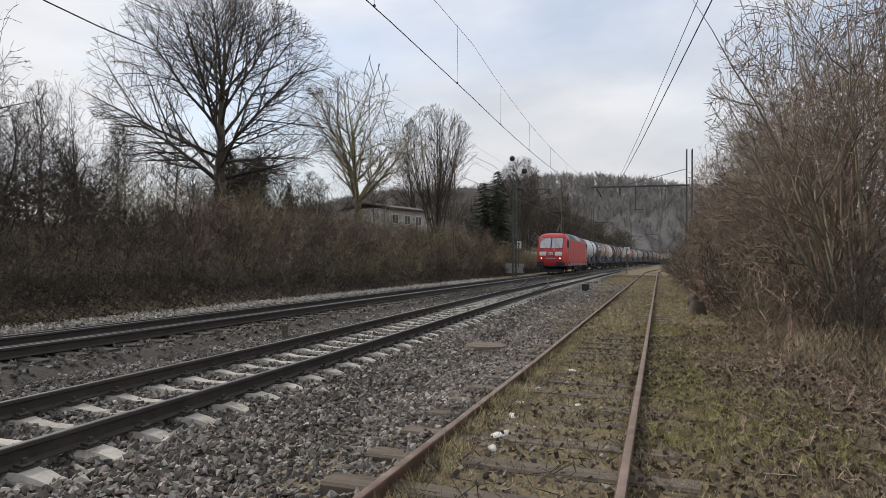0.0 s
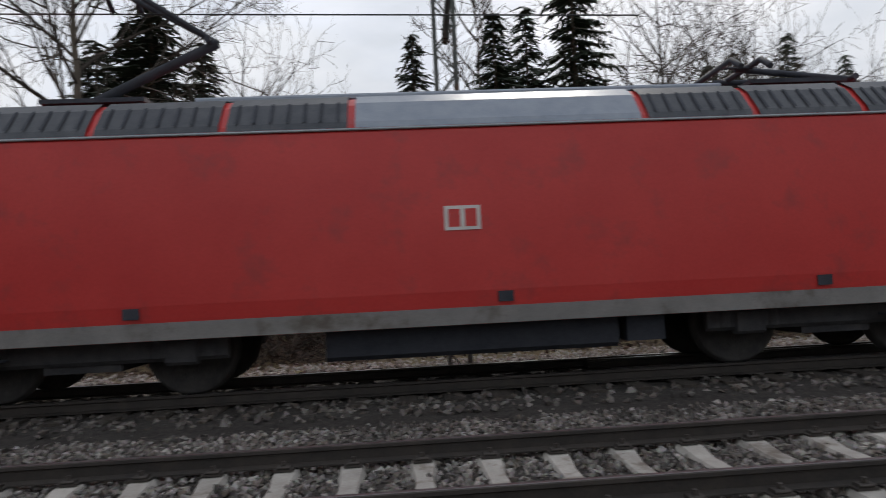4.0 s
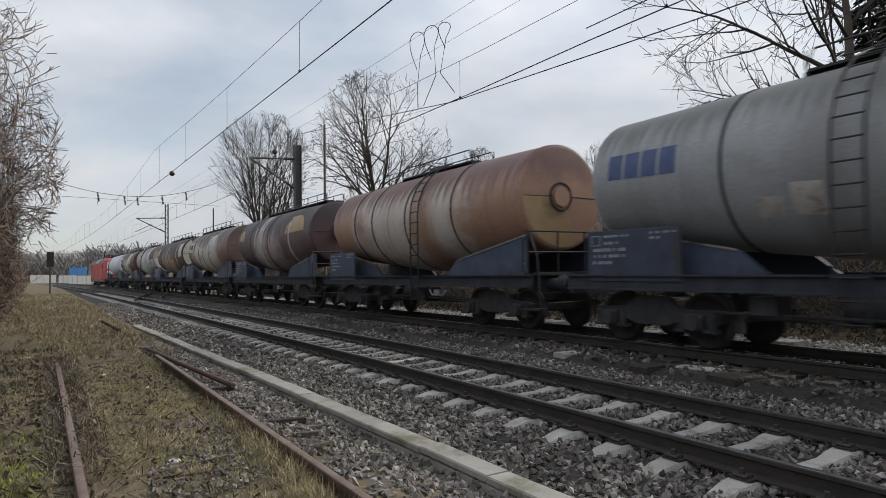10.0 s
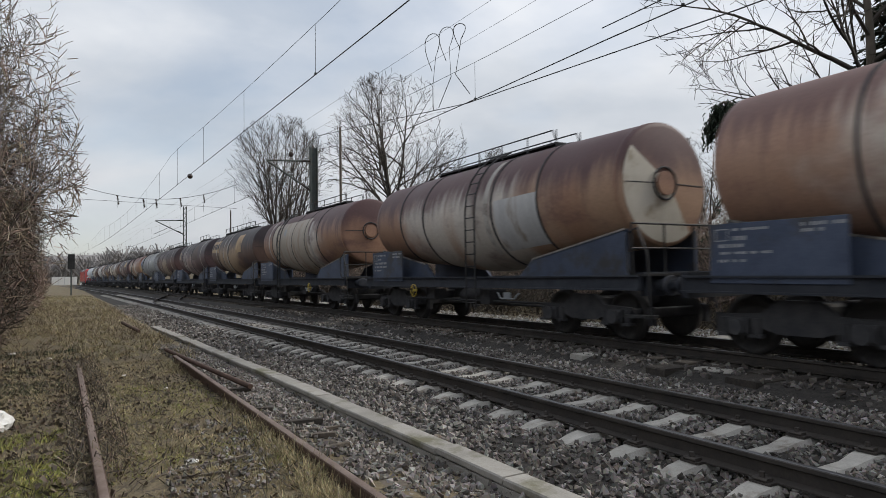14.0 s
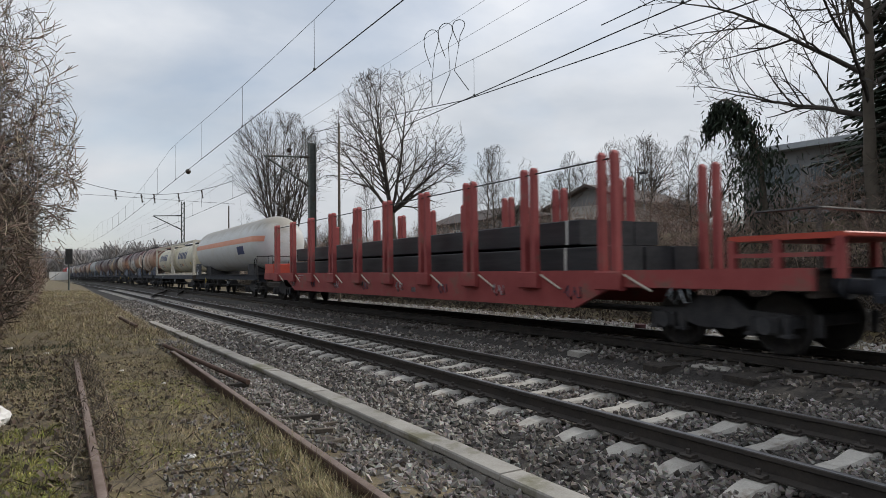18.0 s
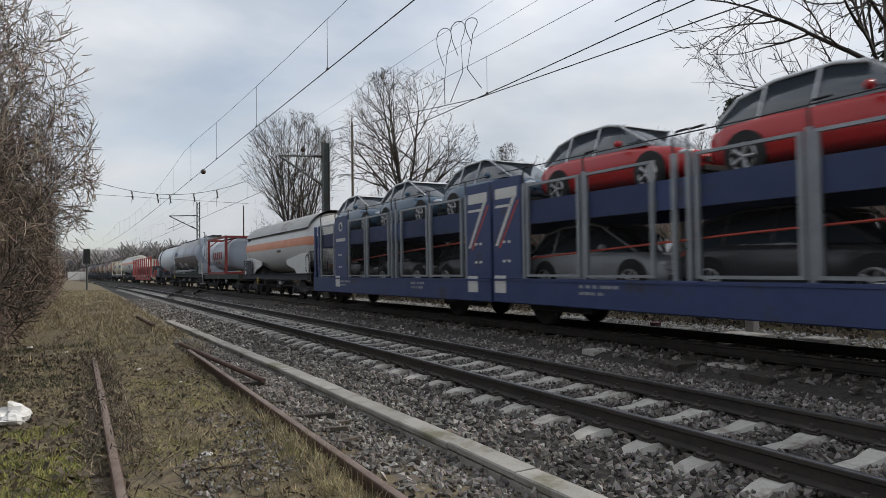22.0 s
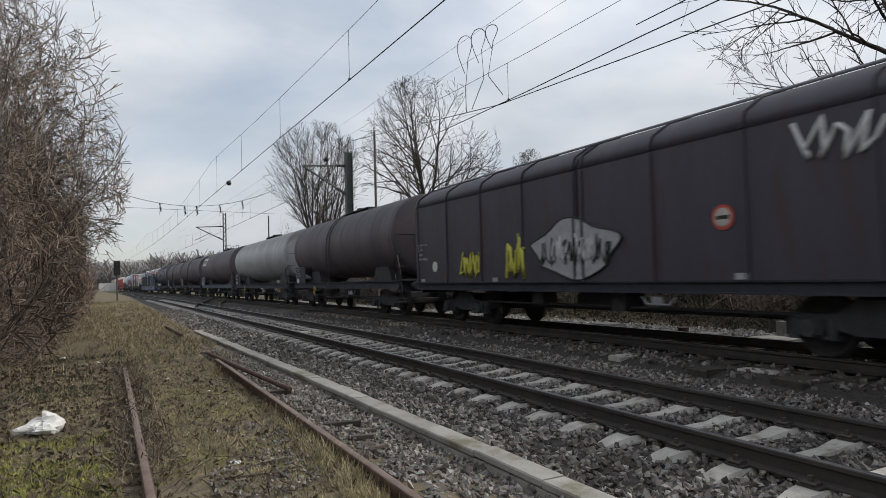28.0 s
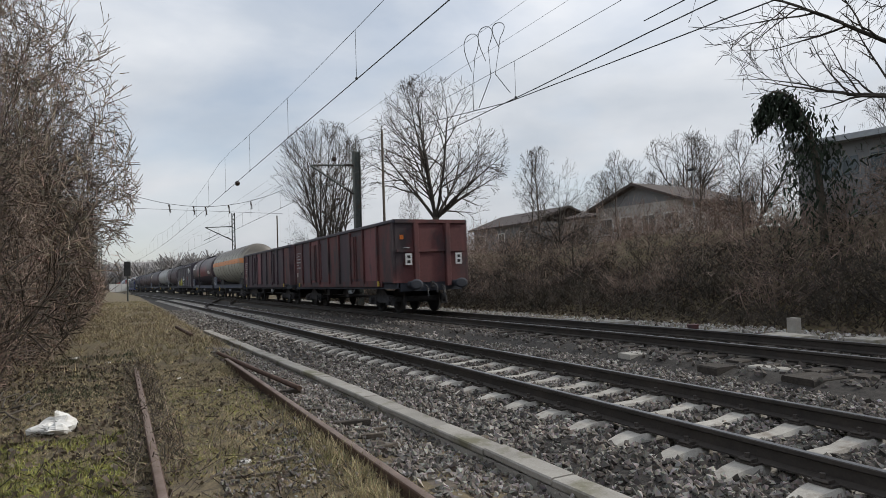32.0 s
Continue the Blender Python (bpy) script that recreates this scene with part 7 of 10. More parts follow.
def carrier_half(u0, u1, out):
    """Half of an articulated two-deck carrier; out is the side (-1 front, +1 back) of its open outer end."""
    t = thing("car_carrier", "blue two-deck car carrier wagon with galvanised side frames", "car carrier", "goods wagons of the train")
    h = (u1 - u0) / 2

    def two(a, b):
        return (a, b) if out > 0 else (-b, -a)
    for s in (-1, 1):
        part("side_sill", Geo().box(-h, h, s * 1.45 - 0.05, s * 1.45 + 0.05, 0.5, 1.06, 0.02), M["car_blue_frame"], t)
        part("sill_flange", Geo().box(-h + 0.02, h - 0.02, s * 1.5 - 0.015, s * 1.5 + 0.015, 1.0, 1.05), M["car_blue_frame"], t)
        part("upper_sill", Geo().box(-h + 0.02, h - 0.02, s * 1.38 - 0.05, s * 1.38 + 0.05, 2.24, 2.74), M["car_blue_frame"], t)
        part("tie_rope", Geo().tube([(-h + 1.3, s * 1.36, 1.5), (0, s * 1.36, 1.78), (h - 1.3, s * 1.36, 1.98)], 0.02, 5), M["red_mark"], t, "red safety rope along the lower deck")
        for k, (a, b) in enumerate((two(-h, -h + 1.08), two(2.75, 4.0), two(5.8, 5.98), two(6.28, 6.46))):
            pan = part("end_panel" if k < 2 else "end_post", Geo().box(a, b, s * 1.45 - 0.045, s * 1.45 + 0.045, 1.06, (3.34, 3.3, 3.1, 3.1)[k], 0.015), M["car_blue_frame"], t)
            if s < 0 and k < 2:
                y = -1.497
                part("white_plate", Geo().box(a + 0.06, a + 0.5, y - 0.004, y, 0.72, 1.12), M["white_paint"], pan)
                if k == 0:
                    part("lettering", Geo().box(a + 0.12, b - 0.12, y - 0.004, y, 2.88, 3.12), M["white_paint"], pan)
                    part("lettering", Geo().box(a + 0.12, b - 0.3, y - 0.004, y, 2.68, 2.74), M["white_paint"], pan)
                    part("lettering", Geo().prism([(a + 0.1, 1.8), (a + 0.2, 1.8), (b - 0.15, 2.9), (b - 0.28, 2.9)], y - 0.004, y), M["white_paint"], pan)
                    part("lettering", Geo().prism([(a + 0.24, 1.75), (a + 0.3, 1.75), (b - 0.04, 2.8), (b - 0.1, 2.8)], y - 0.004, y), M["red_mark"], pan)
                else:
                    mid = (a + b) / 2
                    part("round_mark", Geo().tube([(mid + 0.15 * math.cos(q * math.pi / 8), y - 0.002, 2.92 + 0.15 * math.sin(q * math.pi / 8)) for q in range(17)], 0.022, 5), M["white_paint"], pan)
                    for d in range(7):
                        part("lettering", Geo().box(mid - 0.46 + 0.135 * d, mid - 0.36 + 0.135 * d, y - 0.004, y, 2.38, 2.5), M["white_paint"], pan)
                for d in (0.4, 0.6):
                    for z in (1.42, 1.86):
                        part("marking", Geo().box(a + d, a + d + 0.1, y - 0.004, y, z, z + 0.06), M["white_paint"], pan)
        for a, b in (two(-5.2, -3.5), two(-3.35, -1.65), two(-0.8, 0.95), two(1.1, 2.65), two(4.1, 5.65)):
            z0, z1, w = 1.1, 3.1, 0.035
            fr = part("side_frame", Geo().box(a, a + 2 * w, s * 1.47 - w, s * 1.47 + w, z0, z1).box(b - 2 * w, b, s * 1.47 - w, s * 1.47 + w, z0, z1).box(a + 2 * w, b - 2 * w, s * 1.47 - w, s * 1.47 + w, z1 - 0.05, z1).box(a + 2 * w, b - 2 * w, s * 1.47 - w, s * 1.47 + w, z0, z0 + 0.05), M["galv"], t)
            grid = Geo()
            for q in range(24):
                x = a + 0.1 + (b - a - 0.2) * q / 23
                grid.box(x - 0.0025, x + 0.0025, s * 1.47 - 0.0025, s * 1.47 + 0.0025, z0 + 0.05, z1 - 0.05)
            tagged(part("side_grid", grid, M["rail_black"], fr), kind="stuff")
        for x in (-5.35, -3.42, -1.25, -0.95, 1.02, 2.7, 4.05, 5.72):
            x *= out
            part("post", Geo().box(x - 0.04, x + 0.04, s * 1.43 - 0.04, s * 1.43 + 0.04, 1.06, 3.15), M["galv"], t)
            part("top_stay", Geo().tube([(x, s * 1.43, 3.1), (x, s * 1.46, 3.38), (x + 0.05 * out, s * 1.42, 3.5), (x + 0.28 * out, s * 1.38, 3.52)], 0.022, 5), M["rail_black"], t)
        part("top_cable", Geo().tube([(-h + 0.2, s * 1.42, 3.5), (0, s * 1.42, 3.44), (h - 0.2, s * 1.42, 3.5)], 0.012, 5), M["rail_black"], t)
    part("lower_deck", Geo().box(-h + 0.05, h - 0.05, -1.4, 1.4, 0.62, 0.74), M["black"], t)
    part("upper_deck", Geo().box(-h + 0.05, h - 0.05, -1.33, 1.33, 2.58, 2.70), M["black"], t)
    e = h * out
    part("end_beam", Geo().box(min(e, e - 0.14 * out), max(e, e - 0.14 * out), -1.4, 1.4, 0.52, 0.78), M["car_blue_frame"], t)
    part("end_beam", Geo().box(min(e, e - 0.14 * out), max(e, e - 0.14 * out), -1.33, 1.33, 2.24, 2.58), M["car_blue_frame"], t)
    for x in (-h + 1.9, h - 1.9):
        b = part("running_gear", Geo().box(-1.0, 1.0, -1.12, -1.0, 0.35, 0.58, 0.04), M["bogie"], t, at=pose(x, 0, 0))
        part("running_gear", Geo().box(-1.0, 1.0, 1.0, 1.12, 0.35, 0.58, 0.04), M["bogie"], t, at=pose(x, 0, 0))
        wheelset(b, 0.0, 0.46, "front")
    buffers(t, h - 0.1, 1.0)
    text_bars(t, -h + 2.4, 0.95, 16, 2, 0.1, 0.13, -1.502, M["grey_marking"], seed=5)
    text_bars(t, h - 4.6, 0.95, 12, 2, 0.1, 0.13, -1.502, M["grey_marking"], seed=6)
    ride(t, (u0 + u1) / 2, h - 2)
    return t


carrier_half(329.85, 342.85, -1)
carrier_half(342.95, 355.95, 1)
for color, label, u in (("paint_slate", "slate-blue small car on the upper deck", 332.6), ("paint_slate", "slate-blue car on the upper deck", 336.9), ("paint_slate", "slate-blue car at the middle of the upper deck", 341.4), ("paint_red", "red car on the upper deck of the carrier", 345.9), ("paint_red", "bright red small car on the upper deck", 350.4), ("paint_white", "white small car on the upper deck", 354.75)):
    motor_car(color, label, u, 2.70, 1, "paint_white")
for color, label, u in (("paint_dark", "dark small car on the lower deck", 332.4), ("paint_dark", "dark grey car on the lower deck", 336.7), ("paint_dark", "dark car at the middle of the lower deck", 341.0), ("paint_silver", "silver car on the lower deck", 345.4), ("paint_dark", "dark grey small car on the lower deck", 349.7), ("paint_white", "white small car at the end of the lower deck", 353.95)):
    motor_car(color, label, u, 0.74)


# ---- sliding-wall wagon ----
def scribble(parent, x, z, w, h, seed, material, y, r=0.03, n=26, name="graffiti"):
    rr = random.Random(seed)
    pts = []
    for i in range(n):
        s = i / (n - 1)
        pts.append((x + w * s + rr.uniform(-0.12, 0.12) * w, y, z + h * (0.5 + 0.48 * math.sin(i * 1.9 + seed)) * rr.uniform(0.7, 1.0)))
    smooth = []
    for a, b in zip(pts, pts[1:]):
        smooth += [tuple(a[k] + (b[k] - a[k]) * q / 3 for k in range(3)) for q in range(3)]
    return part(name, Geo().tube(smooth, r, 4), M[material], parent)


def sliding_wagon(u0, u1):
    t = thing("box_wagon", "sooty dark brown sliding-wall wagon with graffiti", "box wagon", "goods wagons of the train")
    h = (u1 - u0) / 2 - 0.55
    part("core", Geo().box(-h, h, -1.34, 1.34, 1.15, 3.5), M["slide_dark"], t)
    roof = [(-1.46, 3.42), (-1.36, 3.68), (-0.95, 3.95), (-0.4, 4.1), (0, 4.12), (0.4, 4.1), (0.95, 3.95), (1.36, 3.68), (1.46, 3.42)]
    for k, (x0, x1) in enumerate(((-h + 0.05, -0.03), (0.03, h - 0.05))):
        part("sliding_roof", Geo().prism(roof, x0, x1, "x", True), M["slide_dark"], t)
        for s in (-1, 1):
            w = part("sliding_wall", Geo().box(x0, x1, s * 1.4 - 0.05, s * 1.4 + 0.05, 1.12, 3.44, 0.01), M["slide_dark"], t)
            for i in range(5):
                x = x0 + 0.1 + (x1 - x0 - 0.2) * i / 4
                part("wall_rib", Geo().box(x - 0.04, x + 0.04, s * 1.46 - 0.02, s * 1.46 + 0.02, 1.12, 3.4), M["slide_dark"], w)
                part("roof_rib", Geo().tube([(x, a * 1.008, b * 1.004) for a, b in roof], 0.022, 5), M["slide_dark"], w)
    part("gutter", Geo().tube([(-h, -0.62, 4.08), (h, -0.62, 4.08)], 0.03, 5), M["hall_grey"], t)
    for s in (-1, 1):
        part("end_wall", Geo().prism(roof + [(1.42, 1.1), (-1.42, 1.1)], s * h - 0.04, s * h + 0.04, "x"), M["slide_dark"], t)
        for y in (-0.7, 0.7):
            part("end_post", Geo().box(s * h - 0.12, s * h + 0.12, y - 0.06, y + 0.06, 1.1, 3.7), M["slide_dark"], t)
        part("end_beam", Geo().box(s * h - 0.14, s * h + 0.14, -1.4, 1.4, 3.0, 3.08).box(s * h - 0.1, s * h + 0.1, -1.4, 1.4, 2.1, 2.16), M["slide_dark"], t)
    underframe(t, h, M["black"], 0.92, 1.14, 1.36)
    y = -1.47
    scribble(t, -h + 2.9, 1.25, 0.95, 0.75, 2, "yellow_tag", y, 0.03)
    scribble(t, -h + 5.1, 1.2, 0.85, 1.1, 5, "yellow_tag", y, 0.035)
    blob = []
    for i in range(33):
        a = 2 * math.pi * i / 32
        blob.append((-h + 7.6 + (1.35 + 0.16 * math.sin(5 * a)) * math.cos(a), 1.82 + (0.58 + 0.09 * math.sin(4 * a + 1)) * math.sin(a)))
    part("graffiti", Geo().prism(blob[:-1], y - 0.002, y + 0.012), M["grey_marking"], t, "rounded silver graffiti")
    part("graffiti", Geo().tube([(a, y - 0.004, b) for a, b in blob], 0.022, 4), M["rail_black"], t)
    for k in range(5):
        scribble(t, -h + 6.5 + 0.42 * k, 1.45 + 0.05 * (k % 2), 0.6, 0.7, 11 + k, ("rail_black", "tail_white")[k % 2], y - 0.006 - 0.004 * (k % 3), 0.02, 14)
    scribble(t, h - 3.0, 2.7, 1.1, 0.75, 21, "tail_white", y, 0.035, 14)
    scribble(t, h - 1.8, 2.8, 0.5, 0.4, 22, "silver_tag", y, 0.02, 8)
    sign = part("round_sign", Geo().cyl((h - 4.3, y - 0.004, 2.12), (h - 4.3, y + 0.01, 2.12), 0.2, 20), M["red_mark"], t, "round white sign with a red rim")
    part("sign_face", Geo().cyl((h - 4.3, y - 0.008, 2.12), (h - 4.3, y, 2.12), 0.15, 20), M["strip"], sign)
    part("sign_bar", Geo().box(h - 4.42, h - 4.18, y - 0.012, y - 0.008, 2.09, 2.15), M["tyre"], sign)
    part("round_sign", Geo().cyl((-h + 1.3, y - 0.004, 1.6), (-h + 1.3, y + 0.01, 1.6), 0.15, 20), M["white_paint"], t)
    text_bars(t, -h + 0.2, 2.3, 6, 4, 0.09, 0.14, y, M["grey_marking"], seed=9)
    for x in (-h + 0.5, -h + 4.6, 0, h - 4.0, h - 0.6):
        part("lashing_ring", Geo().box(x - 0.12, x + 0.12, y - 0.01, y, 1.15, 1.25), M["grey_marking"], t)
    bogie(t, -(h - 2.3))
    bogie(t, h - 2.3)
    buffers(t, h)
    brake_gear(t, h + 0.6)
    ride(t, (u0 + u1) / 2, h - 2.3)


sliding_wagon(454.7, 471.4)


# ---- open wagons ----
def open_wagon(u0, u1, last, paint="box_brown"):
    t = thing("open_wagon", ("oxide-red" if last else "sooty maroon") + " open goods wagon with ribbed steel sides" + (", last of the train" if last else ""), "open wagon", "goods wagons of the train")
    h = (u1 - u0) / 2 - 0.6
    part("floor", Geo().box(-h, h, -1.36, 1.36, 1.2, 1.26), M[paint], t)
    for s in (-1, 1):
        wall = part("side_wall", Geo().box(-h, h, s * 1.38 - 0.025, s * 1.38 + 0.025, 1.15, 3.2), M[paint], t)
        part("top_rim", Geo().box(-h - 0.05, h + 0.05, s * 1.38 - 0.09, s * 1.38 + 0.09, 3.2, 3.32, 0.02), M["slide_dark"], t)
        for i in range(9):
            xa, xb = -h + 0.05 + (2 * h - 0.1) * i / 9 + 0.08, -h + 0.05 + (2 * h - 0.1) * (i + 1) / 9 - 0.08
            key = ((0, 1, 2, 1, 0, 1, 1, 2, 0) if last else (0, 1, 1, 2, 1, 0, 1, 1, 0))[i]
            part("wall_panel", Geo().box(xa, xb, s * 1.407 - 0.004, s * 1.407 + 0.004, 1.2, 3.18), M[("box_brown", "box_dark", "box_faded")[key]], wall)
        for i in range(10):
            x = -h + 0.05 + (2 * h - 0.1) * i / 9
            part("rib", Geo().prism([(x - 0.07, 1.1), (x + 0.07, 1.1), (x + 0.06, 3.2), (x - 0.06, 3.2)], s * 1.44 - 0.045, s * 1.44 + 0.045), M[paint], wall)
        for x in (-h * 0.42, h * 0.42):
            door = part("side_door", Geo().box(x - 0.85, x + 0.85, s * 1.42 - 0.02, s * 1.42 + 0.02, 1.3, 3.0, 0.01), M[paint], wall)
            for d in (-0.12, 0.12):
                part("locking_bar", Geo().cyl((x + d, s * 1.46, 1.2), (x + d, s * 1.46, 3.0), 0.025, 6), M[paint], door)
        part("lower_flap", Geo().box(-h + 1.2, h - 1.2, s * 1.4 - 0.03, s * 1.4 + 0.03, 0.98, 1.18), M[paint], t)
        if s < 0:
            text_bars(t, -h + 0.3, 2.75, 9, 6, 0.085, 0.15, -1.416, M["grey_marking"], seed=31 + last)
            part("white_plate", Geo().box(-h + 0.3, -h + 0.52, -1.418, -1.412, 1.5, 1.72), M["strip"], t)
            part("yellow_hook", Geo().box(h - 1.5, h - 1.38, -1.5, -1.46, 1.0, 1.18), M["yellow"], t)
            part("yellow_hook", Geo().box(-h + 0.9, -h + 1.02, -1.5, -1.46, 1.0, 1.18), M["yellow"], t)
    for s in (-1, 1):
        end = part("end_wall", Geo().box(s * h - 0.025, s * h + 0.025, -1.38, 1.38, 1.1, 3.2), M[paint], t)
        part("top_rim", Geo().box(s * h - 0.09, s * h + 0.09, -1.38, 1.38, 3.2, 3.32), M[paint], t)
        for y in (-0.62, 0.62):
            part("end_post", Geo().box(s * (h + 0.08) - 0.1, s * (h + 0.08) + 0.1, y - 0.09, y + 0.09, 0.95, 3.2, 0.02), M[paint], end)
        part("end_beam", Geo().box(s * (h + 0.04) - 0.05, s * (h + 0.04) + 0.05, -1.35, 1.35, 2.18, 2.28), M[paint], end)
        part("step_handle", Geo().tube([(s * (h + 0.04), -1.1, 2.3), (s * (h + 0.16), -1.1, 2.32), (s * (h + 0.16), -0.9, 2.32), (s * (h + 0.04), -0.9, 2.3)], 0.018, 5), M["grey_rail"], end)
    if last:
        for y in (-0.95, 1.02):
            pl = part("tail_plate", Geo().box(h + 0.16, h + 0.19, y - 0.12, y + 0.12, 1.72, 2.12), M["tail_white"], t, "white and black tail signal plate")
            for z0 in (1.78, 1.95):
                part("tail_mark", Geo().box(h + 0.19, h + 0.196, y - 0.06, y + 0.06, z0, z0 + 0.1), M["tyre"], pl)
        part("orange_label", Geo().box(h + 0.03, h + 0.036, -1.2, -1.06, 2.62, 2.78), M["orange"], t)
        for y in (-0.3, 0.35):
            part("air_hose", Geo().tube([(h + 0.1, y, 1.0), (h + 0.3, y, 0.9), (h + 0.32, y, 0.6), (h + 0.18, y, 0.4)], 0.025, 6), M["rail_black"], t)
    underframe(t, h, M["black"], 0.9, 1.14, 1.32)
    bogie(t, -(h - 2.2))
    bogie(t, h - 2.2)
    buffers(t, h)
    brake_gear(t, h + 0.6)
    ride(t, (u0 + u1) / 2, h - 2.2)


open_wagon(503.7, 518.6, False, "box_dark")
open_wagon(518.5, 533.4, True)

P_ = "panel"
bent_tank(30.1, 13.1, "white", "plain white tank wagon with a sagging barrel", ribs=(), mid_ladder=-1.4, rail=False, cat=(-4.2, 3.4), seed=1)
bent_tank(43.4, 12.66, "vtg_grey", "grimy grey-brown tank wagon with pale panels", ribs=(-3.2, -1.2, -0.2, 0.9), wide_ribs=(-1.9, 2.6), panels=(("name_panel", -5.1, -3.2, -2, 30, "cream_patch"), (P_, 1.6, 3.2, -5, 45, "cream_patch")), cat=(-2.4, 4.6), seed=2)
bent_tank(56.0, 12.66, "white_rust", "white tank wagon streaked with rust", ribs=(-3.4, -2.2, 1.75, 3.2), panels=((P_, -4.3, -4.1, 16, 25, "red_mark"), (P_, -4.0, -3.8, 16, 23, "red_mark"), (P_, -3.7, -3.45, 16, 23, "red_mark"), (P_, 1.8, 3.15, -50, 66, "pale_grime"), (P_, 3.25, 5.0, -2, 80, "grime_brown"), (P_, 3.25, 4.6, -30, -3, "strip")), mid_ladder=0.3, cat=(-1.6, 2.0), end_patch=(90, 260, "white_paint"), seed=3)
bent_tank(68.5, 12.66, "brown", "brown grimy tank wagon with pale bands and a cream end panel", ribs=(-2.9, -0.6, 0.7), wide_ribs=(-0.2, 0.5, 3.3), panels=((P_, -4.8, -4.2, 5, 35, "cream_patch"), (P_, 3.95, 4.9, -8, 38, "cream_patch"), (P_, 1.2, 2.4, -36, -10, "tan_patch")), cat=(-3.6, 4.4), end_patch=(30, 140, "cream_patch"), seed=4)
bent_tank(81.15, 12.66, "cream", "grimy cream tank wagon with a pale name panel", ribs=(-3.0, -1.2, 0.2, 1.4), wide_ribs=(-3.6, -3.2, 2.9), panels=(("name_panel", -5.0, -3.3, -2, 30, "pale_grime"), (P_, 1.2, 2.6, 5, 40, "pale_grime")), cat=(-4.6, 2.6), seed=5)
bent_tank(93.85, 12.66, "maroon", "dark brown tank wagon with a round cream patch", ribs=(-2.6, 0.4), wide_ribs=(-1.75, -0.75, 2.9), panels=(("half_disc", -4.95, -3.9, 4, 30, "tan_patch"), ("half_disc", 2.45, 4.45, 6, 40, "tan_patch"), (P_, -1.2, -0.85, -60, 62, "strip"), (P_, -0.7, -0.4, -60, 62, "strip")), cat=(-2.6, 4.8), seed=6)
bent_tank(106.5, 12.66, "orange", "rusty orange and cream tank wagon with a side ladder", ribs=(-3.2, -1.8, 0.4, 2.6), mid_ladder=1.1, cat=(-1.6, 2.2), end_patch=(90, 200, "tan_patch"), seed=7)
bent_tank(119.0, 12.66, "grey", "plain grey tank wagon with blue lettering shapes", ribs=(-2.4, 2.2), panels=(("name_mark", -4.75, -4.42, -1, 20, "navy_faded"), ("name_mark", -4.36, -4.03, -1, 20, "navy_faded"), ("name_mark", -3.97, -3.64, -1, 20, "navy_faded"), ("name_mark", -3.58, -3.25, -1, 20, "navy_faded"), (P_, -1.9, -1.5, -36, -22, "strip"), (P_, -1.35, -0.9, -34, -14, "strip"), (P_, 2.9, 3.3, 5, 16, "white_paint")), mid_ladder=-0.5, cat=(-1.6, 1.8), seed=8)
bent_tank(131.75, 12.66, "brown", "brown grimy tank wagon with pale streaks", ribs=(-3.6, -0.2, 1.8), wide_ribs=(-2.4, -1.2, 3.8), cat=(-2.8, 4.6), seed=9)
bent_tank(144.8, 12.66, "maroon", "maroon tank wagon with thin pale bands and a roof rail", ribs=(-3.2, -1.0, 1.2), wide_ribs=(-2.3, -1.6, 3.9), panels=((P_, -4.6, -4.1, -4, 24, "tan_patch"), ("half_disc", 1.5, 3.1, -8, 40, "grime_brown")), cat=(-0.6, 2.6), seed=10)
bent_tank(157.65, 12.66, "dark_brown", "dark brown tank wagon with tan panels", ribs=(-2.8, -1.0, 0.4), wide_ribs=(-3.35, -0.9, 0.2), panels=(("name_panel", -5.0, -2.5, 0, 36, "tan_patch"), (P_, 1.9, 3.0, -6, 40, "tan_patch")), cat=(-4.8, 2.6), seed=11)
bent_tank(170.1, 12.66, "orange_cream", "rusty orange tank wagon with a side ladder", ribs=(-3.4, -2.6, 0.0, 1.5, 2.8), wide_ribs=(2.1, -4.0), panels=((P_, -1.45, -1.1, 14, 26, "galv"), (P_, -3.3, 1.8, -70, 40, "pale_tan")), mid_ladder=-1.7, cat=(-1.2, 3.6), seed=12)
bent_tank(183.45, 12.85, "orange_cream", "orange and white tank wagon with a side ladder", ribs=(-3.4, -1.9, 1.4, 3.0), panels=((P_, 1.5, 3.0, -48, 6, "pale_grime"),), wide_ribs=(1.2,), mid_ladder=0.75, cat=(-2.6, 2.6), end_patch=(52, 215, "cream_patch"), seed=13)
bent_tank(195.95, 12.66, "orange", "rust-stained white tank wagon with scrawled end", ribs=(-3.0, -1.4, 1.6, 3.2), mid_ladder=0.2, cat=(-2.0, 2.6), seed=14)
long_tank(229.7, 17.2, "gas_white", "long off-white gas tank wagon with a salmon band", r=1.42, zc=2.86, band=(2, 14, "pink_band"), panels=((P_, 4.2, 5.6, -22, -4, "navy"),), dish=0.75, frame="black", seed=15)
bent_tank(274.8, 13.2, "white", "clean white tank wagon with a blue-grey ladder", ribs=(), mid_ladder=-1.2, rail=False, cat=(-4.0, 3.8), seed=16)
long_tank(316.6, 13.4, "gas_white", "off-white gas tank wagon with sun shield and orange band", r=1.3, zc=2.62, band=(-7, 9, "pink_band"), panels=((P_, -5.4, -4.7, 20, 30, "navy"), (P_, 0.9, 1.6, -16, -11, "grime_brown")), dish=0.6, shield="seam_grey", skirt=True, seed=17)
